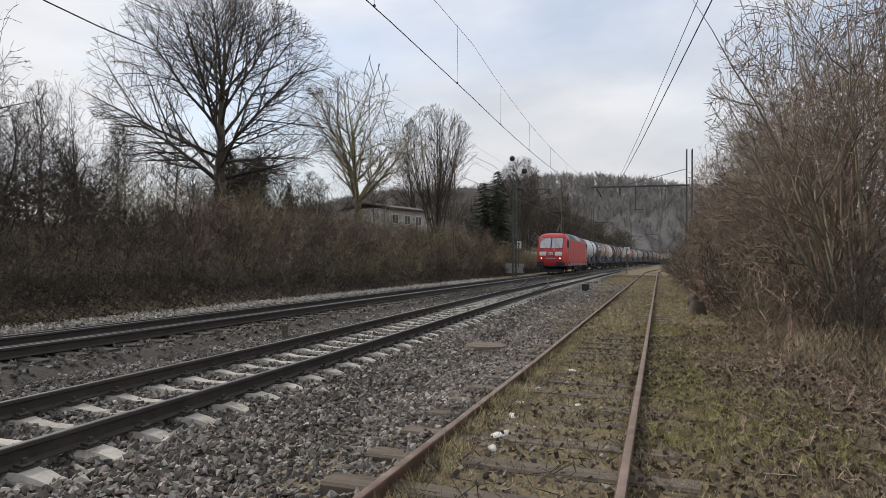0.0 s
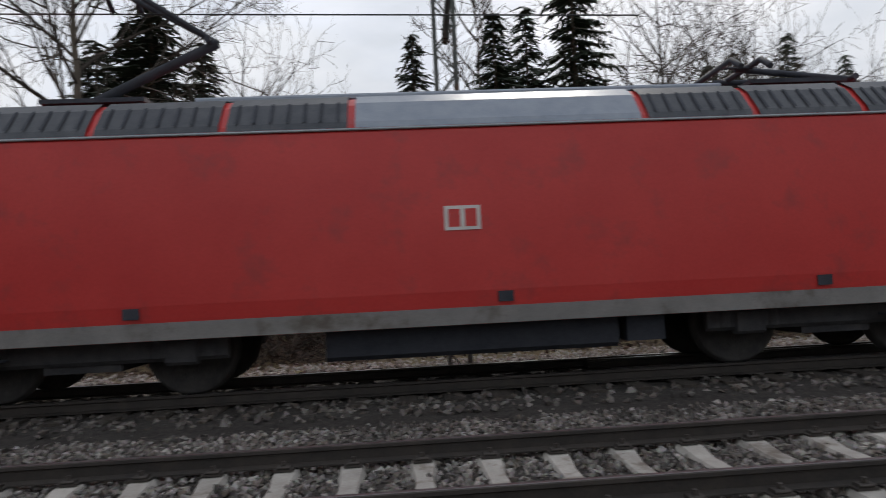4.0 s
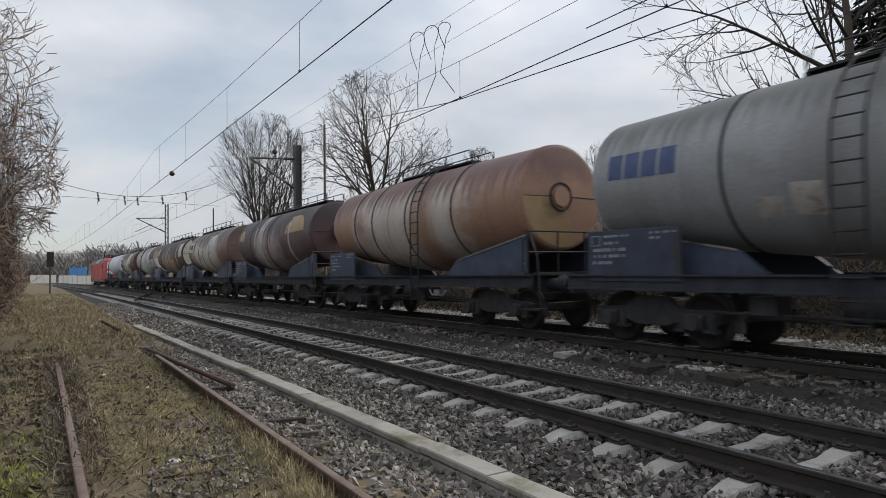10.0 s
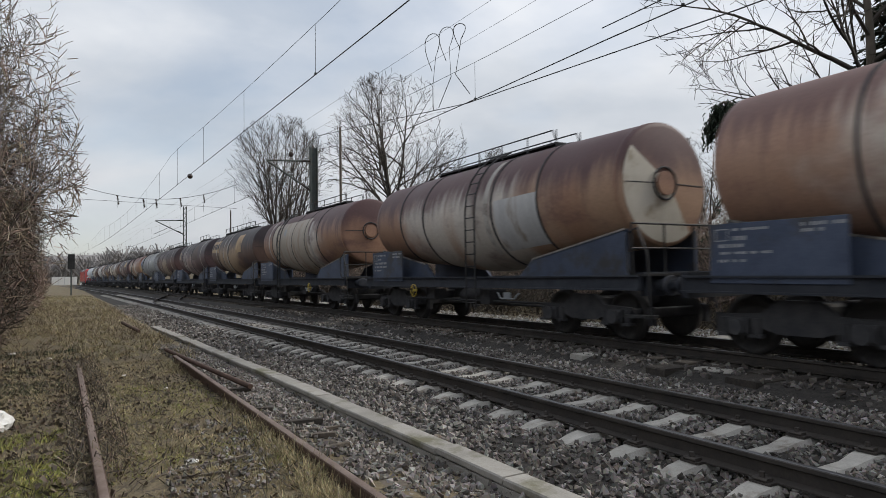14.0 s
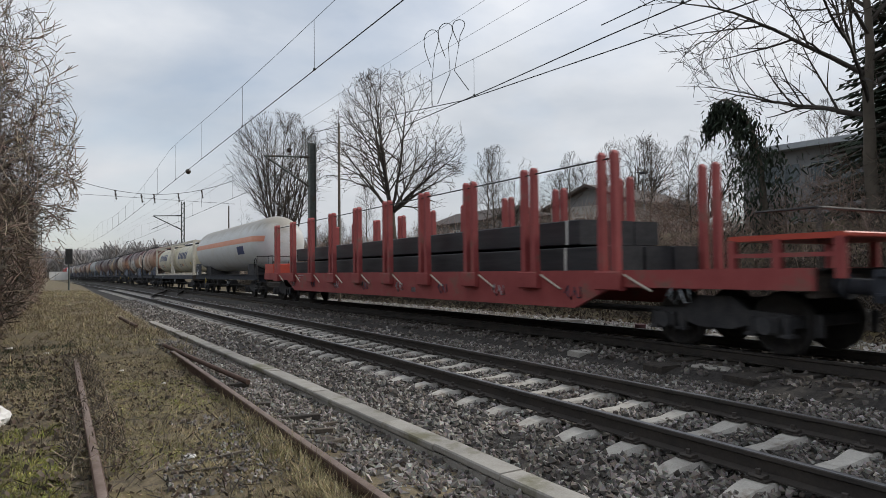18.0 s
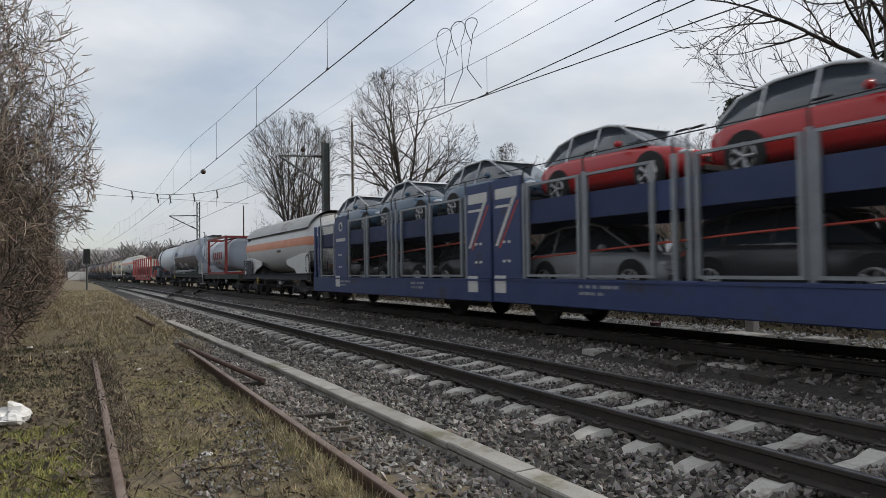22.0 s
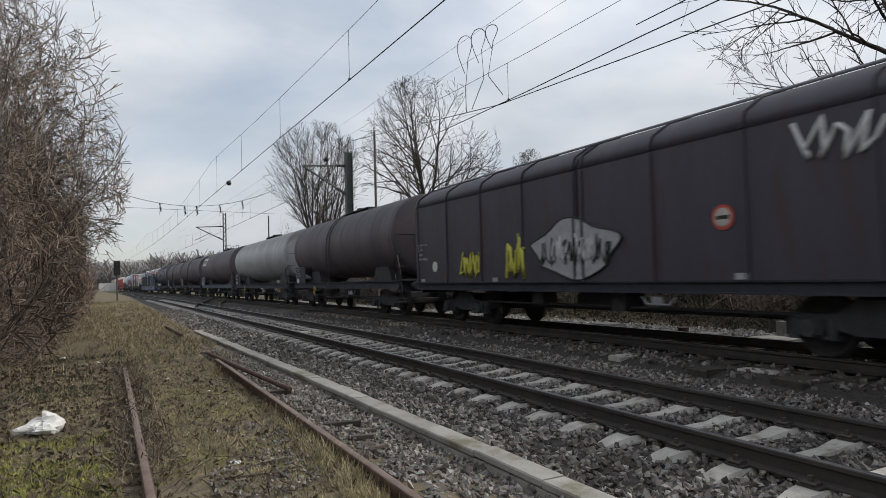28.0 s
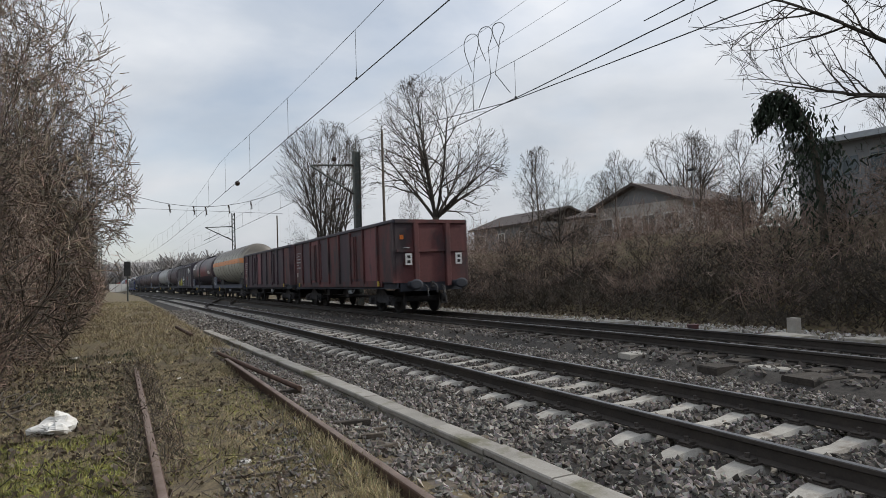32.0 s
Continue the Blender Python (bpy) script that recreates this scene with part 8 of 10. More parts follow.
long_tank(358.2, 16.2, "black", "black tank wagon with raised hoops", r=1.4, zc=2.84, ribs=8, rib_w=0.14, rib_h=0.075, panels=((P_, -6.75, -6.45, 12, 24, "strip"), (P_, -6.2, -5.95, 12, 22, "strip"), (P_, -5.9, -5.65, 12, 22, "strip"), (P_, -5.6, -5.35, 12, 22, "strip"), (P_, -1.3, -0.2, -22, -10, "strip"), (P_, 2.8, 3.9, -24, -19, "grey_marking")), dish=0.3, seed=18)
long_tank(374.7, 15.5, "sooty", "sooty brown tank wagon with a low walkway", r=1.4, zc=2.8, ribs=7, rib_w=0.05, rib_h=0.012, cat=(-1.2, 1.6), mid_ladder=-0.3, dish=0.3, seed=19)
long_tank(389.7, 16.6, "sooty", "sooty brown tank wagon with faint hoops", r=1.42, zc=2.8, ribs=9, rib_w=0.05, rib_h=0.012, cat=(-1.4, 1.6), mid_ladder=-0.6, dish=0.3, seed=20)
long_tank(406.4, 17.0, "sooty", "dark brown tank wagon with a white name panel", r=1.42, zc=2.8, ribs=4, rib_w=0.05, rib_h=0.012, panels=(("name_panel", -6.9, -4.6, 8, 38, "cream_patch"),), cat=(-1.6, 1.9), rail=True, dish=0.35, frame="frame_blue", seed=21)
long_tank(423.7, 16.4, "grey", "pale grey tank wagon", r=1.4, zc=2.8, ribs=5, rib_w=0.05, rib_h=0.012, cat=(-1.6, 1.6), dish=0.35, seed=22)
long_tank(440.4, 14.5, "sooty", "sooty brown tank wagon with hoops", r=1.42, zc=2.8, ribs=8, rib_w=0.06, rib_h=0.014, cat=(-1.5, 1.5), mid_ladder=-0.5, dish=0.3, seed=23)
long_tank(471.8, 16.4, "vtg_red", "red-brown tank wagon with patchy white areas and a white name panel", r=1.4, zc=2.8, ribs=3, rib_w=0.05, rib_h=0.012, panels=(("name_panel", -7.0, -5.2, 8, 34, "white_paint"), (P_, 4.5, 6.0, -18, -5, "white_paint"), (P_, -7.0, 7.0, -80, -27, "slide_dark"), (P_, -2.9, -1.4, -25, -15, "strip")), cat=(-2.6, 1.7), rail=True, mid_ladder=-0.65, dish=0.35, frame="frame_blue", seed=24)
long_tank(488.2, 15.8, "gas_grey", "grey insulated gas tank wagon with hoops and an orange band", r=1.5, zc=2.86, ribs=10, rib_w=0.035, rib_h=0.014, rib_mat="bogie", band=(0, 14, "orange_band"), dish=0.5, frame="frame_blue", seed=25)



def motions():
    times = [i * 0.5 for i in range(65)]
    for ob, u, half, y, z, turn in CARRIED:
        walk(ob, [(t, spot(u, t, half, y, z, turn)) for t in times])
    for key, (me, wheels) in WHEELSETS.items():
        lead, x, r = wheels[0]
        walk(lead, [(k / FPS, pose(x, 0, r, 0, -math.degrees(run(k / FPS) - run(0)) / r, 0)) for k in range(0, 32 * FPS + 1)])
        act, slot = lead.animation_data.action, lead.animation_data.action_slot
        for ob, xx, rr in wheels[1:]:
            ob.rotation_mode = "QUATERNION"
            ob.animation_data_create()
            ob.animation_data.action = act
            ob.animation_data.action_slot = slot


# ---- vegetation ----
def segment_mesh(name, segs, material, sides=3):
    """Tapered rods (p0, p1, r0, r1), joined into one mesh; two sides give a flat twig."""
    a = np.array([(*s[0], *s[1], s[2], s[3]) for s in segs])
    p0, p1, r0, r1 = a[:, 0:3], a[:, 3:6], a[:, 6], a[:, 7]
    d = p1 - p0
    d /= np.linalg.norm(d, axis=1)[:, None] + 1e-9
    ref = np.random.default_rng(5).normal(size=d.shape)
    u = np.cross(d, ref)
    u /= np.linalg.norm(u, axis=1)[:, None] + 1e-9
    w = np.cross(d, u)
    n = len(a)
    v = np.zeros((n, 2 * sides, 3))
    for j in range(sides):
        c, s = math.cos(2 * math.pi * j / sides), math.sin(2 * math.pi * j / sides)
        off = u * c + w * s
        v[:, j] = p0 + off * r0[:, None]
        v[:, sides + j] = p1 + off * r1[:, None]
    f = np.array([(j, (j + 1) % sides, sides + (j + 1) % sides, sides + j) for j in range(sides if sides > 2 else 1)])
    idx = (f[None] + (np.arange(n) * 2 * sides)[:, None, None]).reshape(-1)
    k = n * len(f)
    me = bpy.data.meshes.new(name)
    me.vertices.add(n * 2 * sides)
    me.vertices.foreach_set("co", v.reshape(-1).astype(np.float32))
    me.loops.add(len(idx))
    me.loops.foreach_set("vertex_index", idx.astype(np.int32))
    me.polygons.add(k)
    me.polygons.foreach_set("loop_start", np.arange(0, k * 4, 4, dtype=np.int32))
    me.polygons.foreach_set("loop_total", np.full(k, 4, dtype=np.int32))
    me.polygons.foreach_set("use_smooth", np.full(k, sides > 2))
    me.materials.append(material)
    me.update(calc_edges=True)
    return me


def room(p, d, env):
    """How far a shoot can grow before it leaves the crown's outline."""
    cz, rx, rz = env
    px, py, pz = p[0] / rx, p[1] / rx, (p[2] - cz) / rz
    dx, dy, dz = d[0] / rx, d[1] / rx, d[2] / rz
    a, b, c = dx * dx + dy * dy + dz * dz, px * dx + py * dy + pz * dz, px * px + py * py + pz * pz - 1
    q = b * b - a * c
    return max(0.0, (-b + math.sqrt(q)) / a) if q > 0 else 0.0


def grow(rnd, rods, twigs, p, d, length, r, level, spec, least, env, solid_to=2, thin=0.5):
    """One branch and its side shoots. spec: for each level (segments, side shoots, their length, lift, wobble, angle)."""
    n, kids, kl, lift, wob, ang = spec[level]
    d = Vector(d).normalized()
    space = room(p, d, env)
    if level > 1 and space < 0.012:
        return
    length = min(length, space * rnd.uniform(0.86, 1.08) + 0.012)
    step_l = length / n
    q = Vector(p)
    spots = []
    out = rods if level < solid_to else twigs
    for i in range(n):
        d = (d + Vector((rnd.gauss(0, wob), rnd.gauss(0, wob), rnd.gauss(0, wob) + lift))).normalized()
        e = q + d * step_l
        cut = 0.93 if level == 0 else 0.75
        ra, rb = r * (1 - cut * i / n), r * (1 - cut * (i + 1) / n)
        out.append((tuple(q), tuple(e), max(ra, least), max(rb, least * 0.7)))
        spots.append((q.copy(), e.copy(), d.copy(), ra))
        q = e
    if level + 1 < len(spec):
        for k in range(kids):
            f = (k + rnd.random()) / kids * 0.85 + 0.15
            i = min(n - 1, int(f * n))
            a, b, dd, rr = spots[i]
            o = a.lerp(b, f * n - i)
            side = dd.cross(Vector((rnd.gauss(0, 1), rnd.gauss(0, 1), rnd.gauss(0, 1)))).normalized()
            w = radians(rnd.uniform(ang * 0.65, ang * 1.35))
            grow(rnd, rods, twigs, o, dd * math.cos(w) + side * math.sin(w), max(length, 0.1) * kl * rnd.uniform(0.7, 1.25), min(rr * (thin + 0.12), r * thin), level + 1, spec, least, env, solid_to, thin)


def tree_meshes(seed, kind, twig="twig", least=0.0009, bark="bark", limb="bark_backlit"):
    """Bare tree one unit high: (trunk, limbs, twigs)."""
    rnd = random.Random(seed)
    thick, rods, twigs = [], [], []
    if kind == "ball":              # one trunk, broad and full round crown of straight shoots
        env = (0.60, 0.50, 0.42)
        q, pts = Vector((0, 0, 0)), []
        for i in range(12):
            e = q + Vector((rnd.gauss(0, 0.005), rnd.gauss(0, 0.005), 0.07))
            thick.append((tuple(q), tuple(e), 0.027 * (1 - i / 14) + (0.007 if i == 0 else 0), 0.027 * (1 - (i + 1) / 14)))
            pts.append((q.copy(), e.copy()))
            q = e
        spec = [(7, 11, 0.50, 0.012, 0.045, 38), (4, 6, 0.55, 0.012, 0.06, 36), (3, 4, 0.6, 0.01, 0.08, 34), (2, 0, 0, 0.01, 0.09, 32)]
        for k in range(22):
            f = 0.24 + 0.52 * (k / 21)
            i = min(11, int(f * 12))
            o = pts[i][0].lerp(pts[i][1], f * 12 - i)
            a = k * 2.4 + rnd.uniform(-0.4, 0.4)
            lean = radians(78 - 62 * (f - 0.24) / 0.52 + rnd.uniform(-14, 12))
            grow(rnd, rods, twigs, o, (math.cos(a) * math.sin(lean), math.sin(a) * math.sin(lean), math.cos(lean)), 0.8, 0.0125 * (1.2 - f), 0, spec, least, env)
    elif kind == "forked":          # short trunk, gnarled spreading limbs
        env = (0.58, 0.40, 0.44)
        for i in range(4):
            thick.append(((0.004 * i, 0, 0.065 * i), (0.004 * i + 0.004, 0, 0.065 * i + 0.065), 0.022 - 0.001 * i, 0.021 - 0.001 * i))
        spec = [(9, 11, 0.42, 0.022, 0.065, 38), (5, 6, 0.50, 0.02, 0.08, 36), (3, 4, 0.55, 0.02, 0.10, 38), (2, 0, 0, 0, 0.12, 40)]
        for k in range(9):
            a = k * 2.4 + rnd.uniform(-0.3, 0.3)
            lean = radians((6, 50, 34, 20, 58, 42, 26, 48, 14)[k])
            grow(rnd, rods, twigs, (0.016, 0, 0.25), (math.cos(a) * math.sin(lean), math.sin(a) * math.sin(lean), math.cos(lean)), 0.78, 0.0112, 0, spec, least, env)
    elif kind == "stems":           # many upright stems from the ground
        env = (0.53, 0.30, 0.50)
        spec = [(8, 9, 0.34, 0.03, 0.035, 24), (4, 6, 0.5, 0.03, 0.06, 26), (3, 3, 0.55, 0.02, 0.08, 30), (2, 0, 0, 0, 0.1, 32)]
        for k in range(14):
            a = k * 2.4 + rnd.uniform(-0.4, 0.4)
            o = Vector((math.cos(a), math.sin(a), 0)) * rnd.uniform(0.0, 0.04)
            rods.append((tuple(o), (o.x * 1.5, o.y * 1.5, 0.12), 0.011, 0.01))
            lean = radians(rnd.uniform(4, 27))
            grow(rnd, rods, twigs, (o.x * 1.5, o.y * 1.5, 0.11), (math.cos(a) * math.sin(lean), math.sin(a) * math.sin(lean), math.cos(lean)), 0.85, 0.0075, 0, spec, least, env)
        thick.append(((0, 0, 0), (0, 0, 0.13), 0.016, 0.013))
    elif kind == "low":             # open tree that forks low, with wide level limbs
        env = (0.56, 0.52, 0.45)
        for i in range(3):
            thick.append(((0, 0, 0.05 * i), (0, 0, 0.05 * i + 0.05), 0.014 - 0.001 * i, 0.013 - 0.001 * i))
        spec = [(10, 11, 0.40, 0.004, 0.11, 46), (5, 5, 0.5, 0.0, 0.10, 42), (3, 3, 0.55, 0.0, 0.11, 40), (2, 0, 0, 0, 0.12, 40)]
        for k in range(11):
            a = k * 2.4 + rnd.uniform(-0.3, 0.3)
            lean = radians((6, 74, 50, 30, 80, 60, 40, 68, 20, 56, 84)[k])
            grow(rnd, rods, twigs, (0, 0, 0.13), (math.cos(a) * math.sin(lean), math.sin(a) * math.sin(lean), math.cos(lean)), 0.72, 0.0100, 0, spec, least, env)
    elif kind == "spread":          # tall trunk, long arching limbs that hang out wide, few twigs
        env = (0.60, 0.60, 0.44)
        q, pts = Vector((0, 0, 0)), []
        for i in range(10):
            e = q + Vector((rnd.gauss(0, 0.006), rnd.gauss(0, 0.006), 0.075))
            thick.append((tuple(q), tuple(e), 0.020 * (1 - i / 12), 0.020 * (1 - (i + 1) / 12)))
            pts.append((q.copy(), e.copy()))
            q = e
        spec = [(11, 12, 0.40, -0.006, 0.05, 38), (6, 6, 0.46, 0.012, 0.07, 36), (3, 2, 0.5, 0.01, 0.09, 36), (2, 0, 0, 0, 0.1, 32)]
        for k in range(20):
            f = 0.30 + 0.68 * k / 19
            i = min(9, int(f * 10))
            a = k * 2.4 + rnd.uniform(-0.3, 0.3)
            lean = radians(82 - 60 * (f - 0.3) / 0.68 + rnd.uniform(-10, 8))
            grow(rnd, rods, twigs, pts[i][0].lerp(pts[i][1], f * 10 - i), (math.cos(a) * math.sin(lean), math.sin(a) * math.sin(lean), math.cos(lean)), 0.78 - 0.3 * f, 0.0085 * (1.25 - f), 0, spec, least, env)
    elif kind == "bushy":           # pale crooked stems from the ground, close side twigs all the way up
        env = (0.50, 0.40, 0.52)
        spec = [(9, 14, 0.36, 0.02, 0.06, 46), (4, 6, 0.48, 0.03, 0.09, 42), (3, 4, 0.55, 0.02, 0.12, 40), (2, 0, 0, 0, 0.12, 40)]
        thick.append(((0, 0, 0), (0, 0, 0.09), 0.014, 0.011))
        for k in range(12):
            a = k * 2.4 + rnd.uniform(-0.4, 0.4)
            lean = radians(rnd.uniform(3, 40))
            grow(rnd, rods, twigs, (math.cos(a) * 0.02, math.sin(a) * 0.02, 0.02), (math.cos(a) * math.sin(lean), math.sin(a) * math.sin(lean), math.cos(lean)), 0.95, 0.0085, 0, spec, least, env, 1, 0.36)
    else:                           # slender leader with short side branches
        env = (0.55, 0.20, 0.46)
        q, pts = Vector((0, 0, 0)), []
        for i in range(10):
            e = q + Vector((rnd.gauss(0, 0.008), rnd.gauss(0, 0.008), 0.092))
            thick.append((tuple(q), tuple(e), 0.0105 * (1 - i / 11), 0.0105 * (1 - (i + 1) / 11)))
            pts.append((q.copy(), e.copy()))
            q = e
        spec = [(5, 6, 0.5, 0.04, 0.08, 38), (3, 4, 0.55, 0.03, 0.1, 36), (2, 2, 0.6, 0.02, 0.1, 34), (2, 0, 0, 0, 0.1, 34)]
        for k in range(16):
            f = 0.28 + 0.7 * k / 15
            i = min(9, int(f * 10))
            a = k * 2.4
            lean = radians(58 - 30 * f + rnd.uniform(-10, 10))
            grow(rnd, rods, twigs, pts[i][0].lerp(pts[i][1], f * 10 - i), (math.cos(a) * math.sin(lean), math.sin(a) * math.sin(lean), math.cos(lean)), 0.3, 0.0045, 0, spec, least, env)
    return segment_mesh("trunk", thick, M[bark], 8), segment_mesh("branchwork", rods, M[limb], 3), segment_mesh("crown", twigs, M[twig], 2)


TREES = {k: tree_meshes(s, kind) for k, s, kind in (("a", 11, "ball"), ("c", 5, "stems"), ("d", 37, "thin"), ("e", 41, "low"), ("f", 51, "thin"), ("g", 61, "forked"))}

TREES["h"] = tree_meshes(71, "bushy", "twig_brown", 0.0009, "bark_olive", "twig_stem")
TREES["i"] = tree_meshes(83, "bushy", "twig_brown", 0.0009, "bark_olive", "twig_stem")
TREES["b"] = tree_meshes(23, "forked", "twig_pale", 0.0009, "bark_olive", "bark_olive")
TREES["j"] = tree_meshes(97, "spread", "twig", 0.0008)


def bare_tree(key, x, y, top, label, wide=1.0, turn=0.0, group=""):
    base = ground_z(x, y) - 0.1
    h = top - base
    t = thing("bare_tree", label, "tree", group, at=pose(x, y, base, 0, 0, turn))
    for name, me in zip(("trunk", "branchwork", "crown"), TREES[key]):
        part(name, me, None, t, at=Matrix.Diagonal((h * wide, h * wide, h, 1)))
    return t


bare_tree("a", 36.2, 26.0, 18.8, "large bare deciduous tree with a round crown above the bank", 1.0, 20)
bare_tree("b", 55.0, 24.5, 18.6, "bare tree with mossy forked limbs beside a house", 1.15, 80)
bare_tree("c", 66.0, 20.5, 18.0, "bare many-stemmed tree with upright shoots", 1.05, 10)
bare_tree("e", 24.0, 25.0, 10.2, "crooked bare tree among the bushes", 0.75, 60, "trees behind the bank")
bare_tree("e", 10.3, 23.5, 16.2, "tall bare tree with open branches", 0.8, 33, "trees behind the bank")
bare_tree("e", 15.6, 26.0, 16.2, "tall bare tree in front of spruces", 0.75, 75, "trees behind the bank")
bare_tree("e", 13.0, 22.0, 12.9, "bare tree with fine twigs above the bank", 0.85, 15, "trees behind the bank")
bare_tree("d", 3.0, 26.0, 14.5, "tall bare tree behind spruces", 1.2, 115, "trees behind the bank")
bare_tree("j", -9.9, 20.6, 17.0, "bare tree with long arching branches over the bank", 0.72, 20, "trees behind the bank")
bare_tree("e", -5.4, 22.5, 13.6, "dark bare tree between spruces", 0.7, 35, "trees behind the bank")
bare_tree("g", -41.5, 20.5, 15.6, "bare forked tree with ivy low on its stems", 0.95, 250)
bare_tree("c", -64.0, 18.8, 17.0, "bare many-stemmed tree far along the line", 1.15, 0)
for i, (x, y, top, key) in enumerate(((-31, 22, 8.6, "d"), (-35, 24, 9.2, "f"), (-28, 21, 7.4, "e"), (-24.5, 22, 7.2, "f"), (-20, 22.5, 7.0, "d"), (-17, 21.5, 6.6, "f"), (-52, 23, 9, "d"), (-78, 22, 12, "e"), (76, 24, 11, "d"), (82, 22, 10.5, "e"), (95, 24, 11, "c"), (108, 21, 10, "e"))):
    bare_tree(key, x, y, top, "slender bare sapling above the bank", 0.9, 47 * i, "saplings on the bank")
for i, (key, x, y, top, w) in enumerate((("h", 12.8, -3.75, 7.6, 0.8), ("i", 15.2, -3.9, 6.6, 0.72), ("h", 18.0, -4.3, 7.2, 0.72), ("i", 14.6, -6.0, 8.2, 0.75))):
    bare_tree(key, x, y, top, "bare many-stemmed tree with mossy olive bark beside the siding", w, 71 * i, "trees beside the siding")
for i, (x, y, top) in enumerate(((9.4, -3.3, 1.9), (9.9, -3.9, 2.4), (10.3, -3.1, 1.6), (10.8, -3.7, 2.1), (11.3, -3.2, 1.7), (8.9, -3.9, 2.2))):
    bare_tree("df"[i % 2], x, y, top, "thin bare sapling in front of the bushes", 1.1, 67 * i, "saplings beside the siding")
rnd = random.Random(78)
for i in range(34):           # thin stems standing close together behind the bank's edge
    x = 14 + i * 1.35 + rnd.uniform(-0.6, 0.6)
    bare_tree("dfdfe"[i % 5], x, rnd.uniform(23.5, 32), rnd.uniform(7.4, 9.6), "thin bare sapling in the thicket behind the bank", rnd.uniform(0.8, 1.3), rnd.uniform(0, 360), "thicket behind the bank")
for i in range(44):           # open wood on the plateau behind the bank
    x = -56 + i * 3.9 + rnd.uniform(-2, 2)
    bare_tree("gdefc"[i % 5], x, rnd.uniform(36, 56), rnd.uniform(9.5, 13.0), "bare tree in the wood behind the bank", rnd.uniform(0.9, 1.2), rnd.uniform(0, 360), "wood behind the bank")


def spruce_mesh(seed):
    """Whorls of drooping branches with hanging sprays."""
    rnd = random.Random(seed)
    v, f = [], []
    for lv in range(26):
        z = 0.08 + 0.90 * (lv / 25) ** 0.92
        for k in range(7):
            a = k * 2 * math.pi / 7 + lv * 0.9 + rnd.uniform(-0.25, 0.25)
            dz = rnd.uniform(-0.018, 0.018)
            L = (0.012 + 0.235 * (1.0 - z) ** 0.9) * rnd.uniform(0.62, 1.2)
            m = max(2, int(L / 0.016))
            for i in range(m):
                s = (i + 0.5) / m
                zz = z + dz - 0.035 * s * (1.2 - z) - 0.05 * s * s * (1.1 - z) + 0.03 * max(0, s - 0.7)
                c = Vector((math.cos(a) * L * s, math.sin(a) * L * s, zz + rnd.uniform(-0.004, 0.004)))
                for side in (-1, 1):
                    w = 0.045 * (1.15 - 0.8 * s) * rnd.uniform(0.6, 1.3)
                    t_ = Vector((math.cos(a + side * 0.8), math.sin(a + side * 0.8), -0.35 - 0.5 * rnd.random())) * w
                    o = Vector((math.cos(a), math.sin(a), -0.15)) * 0.009
                    n0 = len(v)
                    v += [tuple(c - o), tuple(c + o), tuple(c + t_ + o * 0.3), tuple(c + t_ - o * 0.3)]
                    f.append((n0, n0 + 1, n0 + 2, n0 + 3))
    me = bpy.data.meshes.new("needles")
    me.from_pydata(v, [], f)
    me.materials.append(M["needles"])
    return me


SPRUCE = [spruce_mesh(2), spruce_mesh(9)]
spruce_trunk = Geo().cyl((0, 0, 0), (0, 0, 0.99), 0.014, 8, 0.002).mesh("trunk", M["bark"])


def spruce(i, x, y, top, wide=1.0):
    base = ground_z(x, y) - 0.1
    h = top - base
    t = thing("spruce", "dark green spruce above the railway bank", "conifer", "spruces along the bank", at=pose(x, y, base, 0, 0, 77 * i))
    m = Matrix.Diagonal((h * wide, h * wide, h, 1))
    part("trunk", spruce_trunk, None, t, at=m)
    part("needles", SPRUCE[i % 2], None, t, at=m)


for i, (x, y, top, w) in enumerate(((15.4, 30, 11.6, 1.2), (17.3, 31, 12.4, 1.1), (22.1, 34, 14.6, 1.0), (22.4, 30, 11.8, 1.0), (3.7, 22.5, 11.2, 1.2), (7.2, 24.5, 15.0, 1.1), (5.4, 25, 12.5, 1.1), (-12.6, 28, 12.6, 1.6), (-8.8, 24, 12.4, 1.8), (-7.4, 25.5, 11.4, 1.5), (-10.6, 26.5, 12.8, 1.5), (47, 33, 10.8, 2.0), (57, 38, 11.4, 1.9), (90.0, 18.8, 14.6, 1.7), (86.5, 20, 12.6, 1.8), (0.8, 23, 10.6, 1.2), (51, 35, 9.4, 1.6), (62, 36, 10.0, 1.5))):
    spruce(i, x, y, top, w)


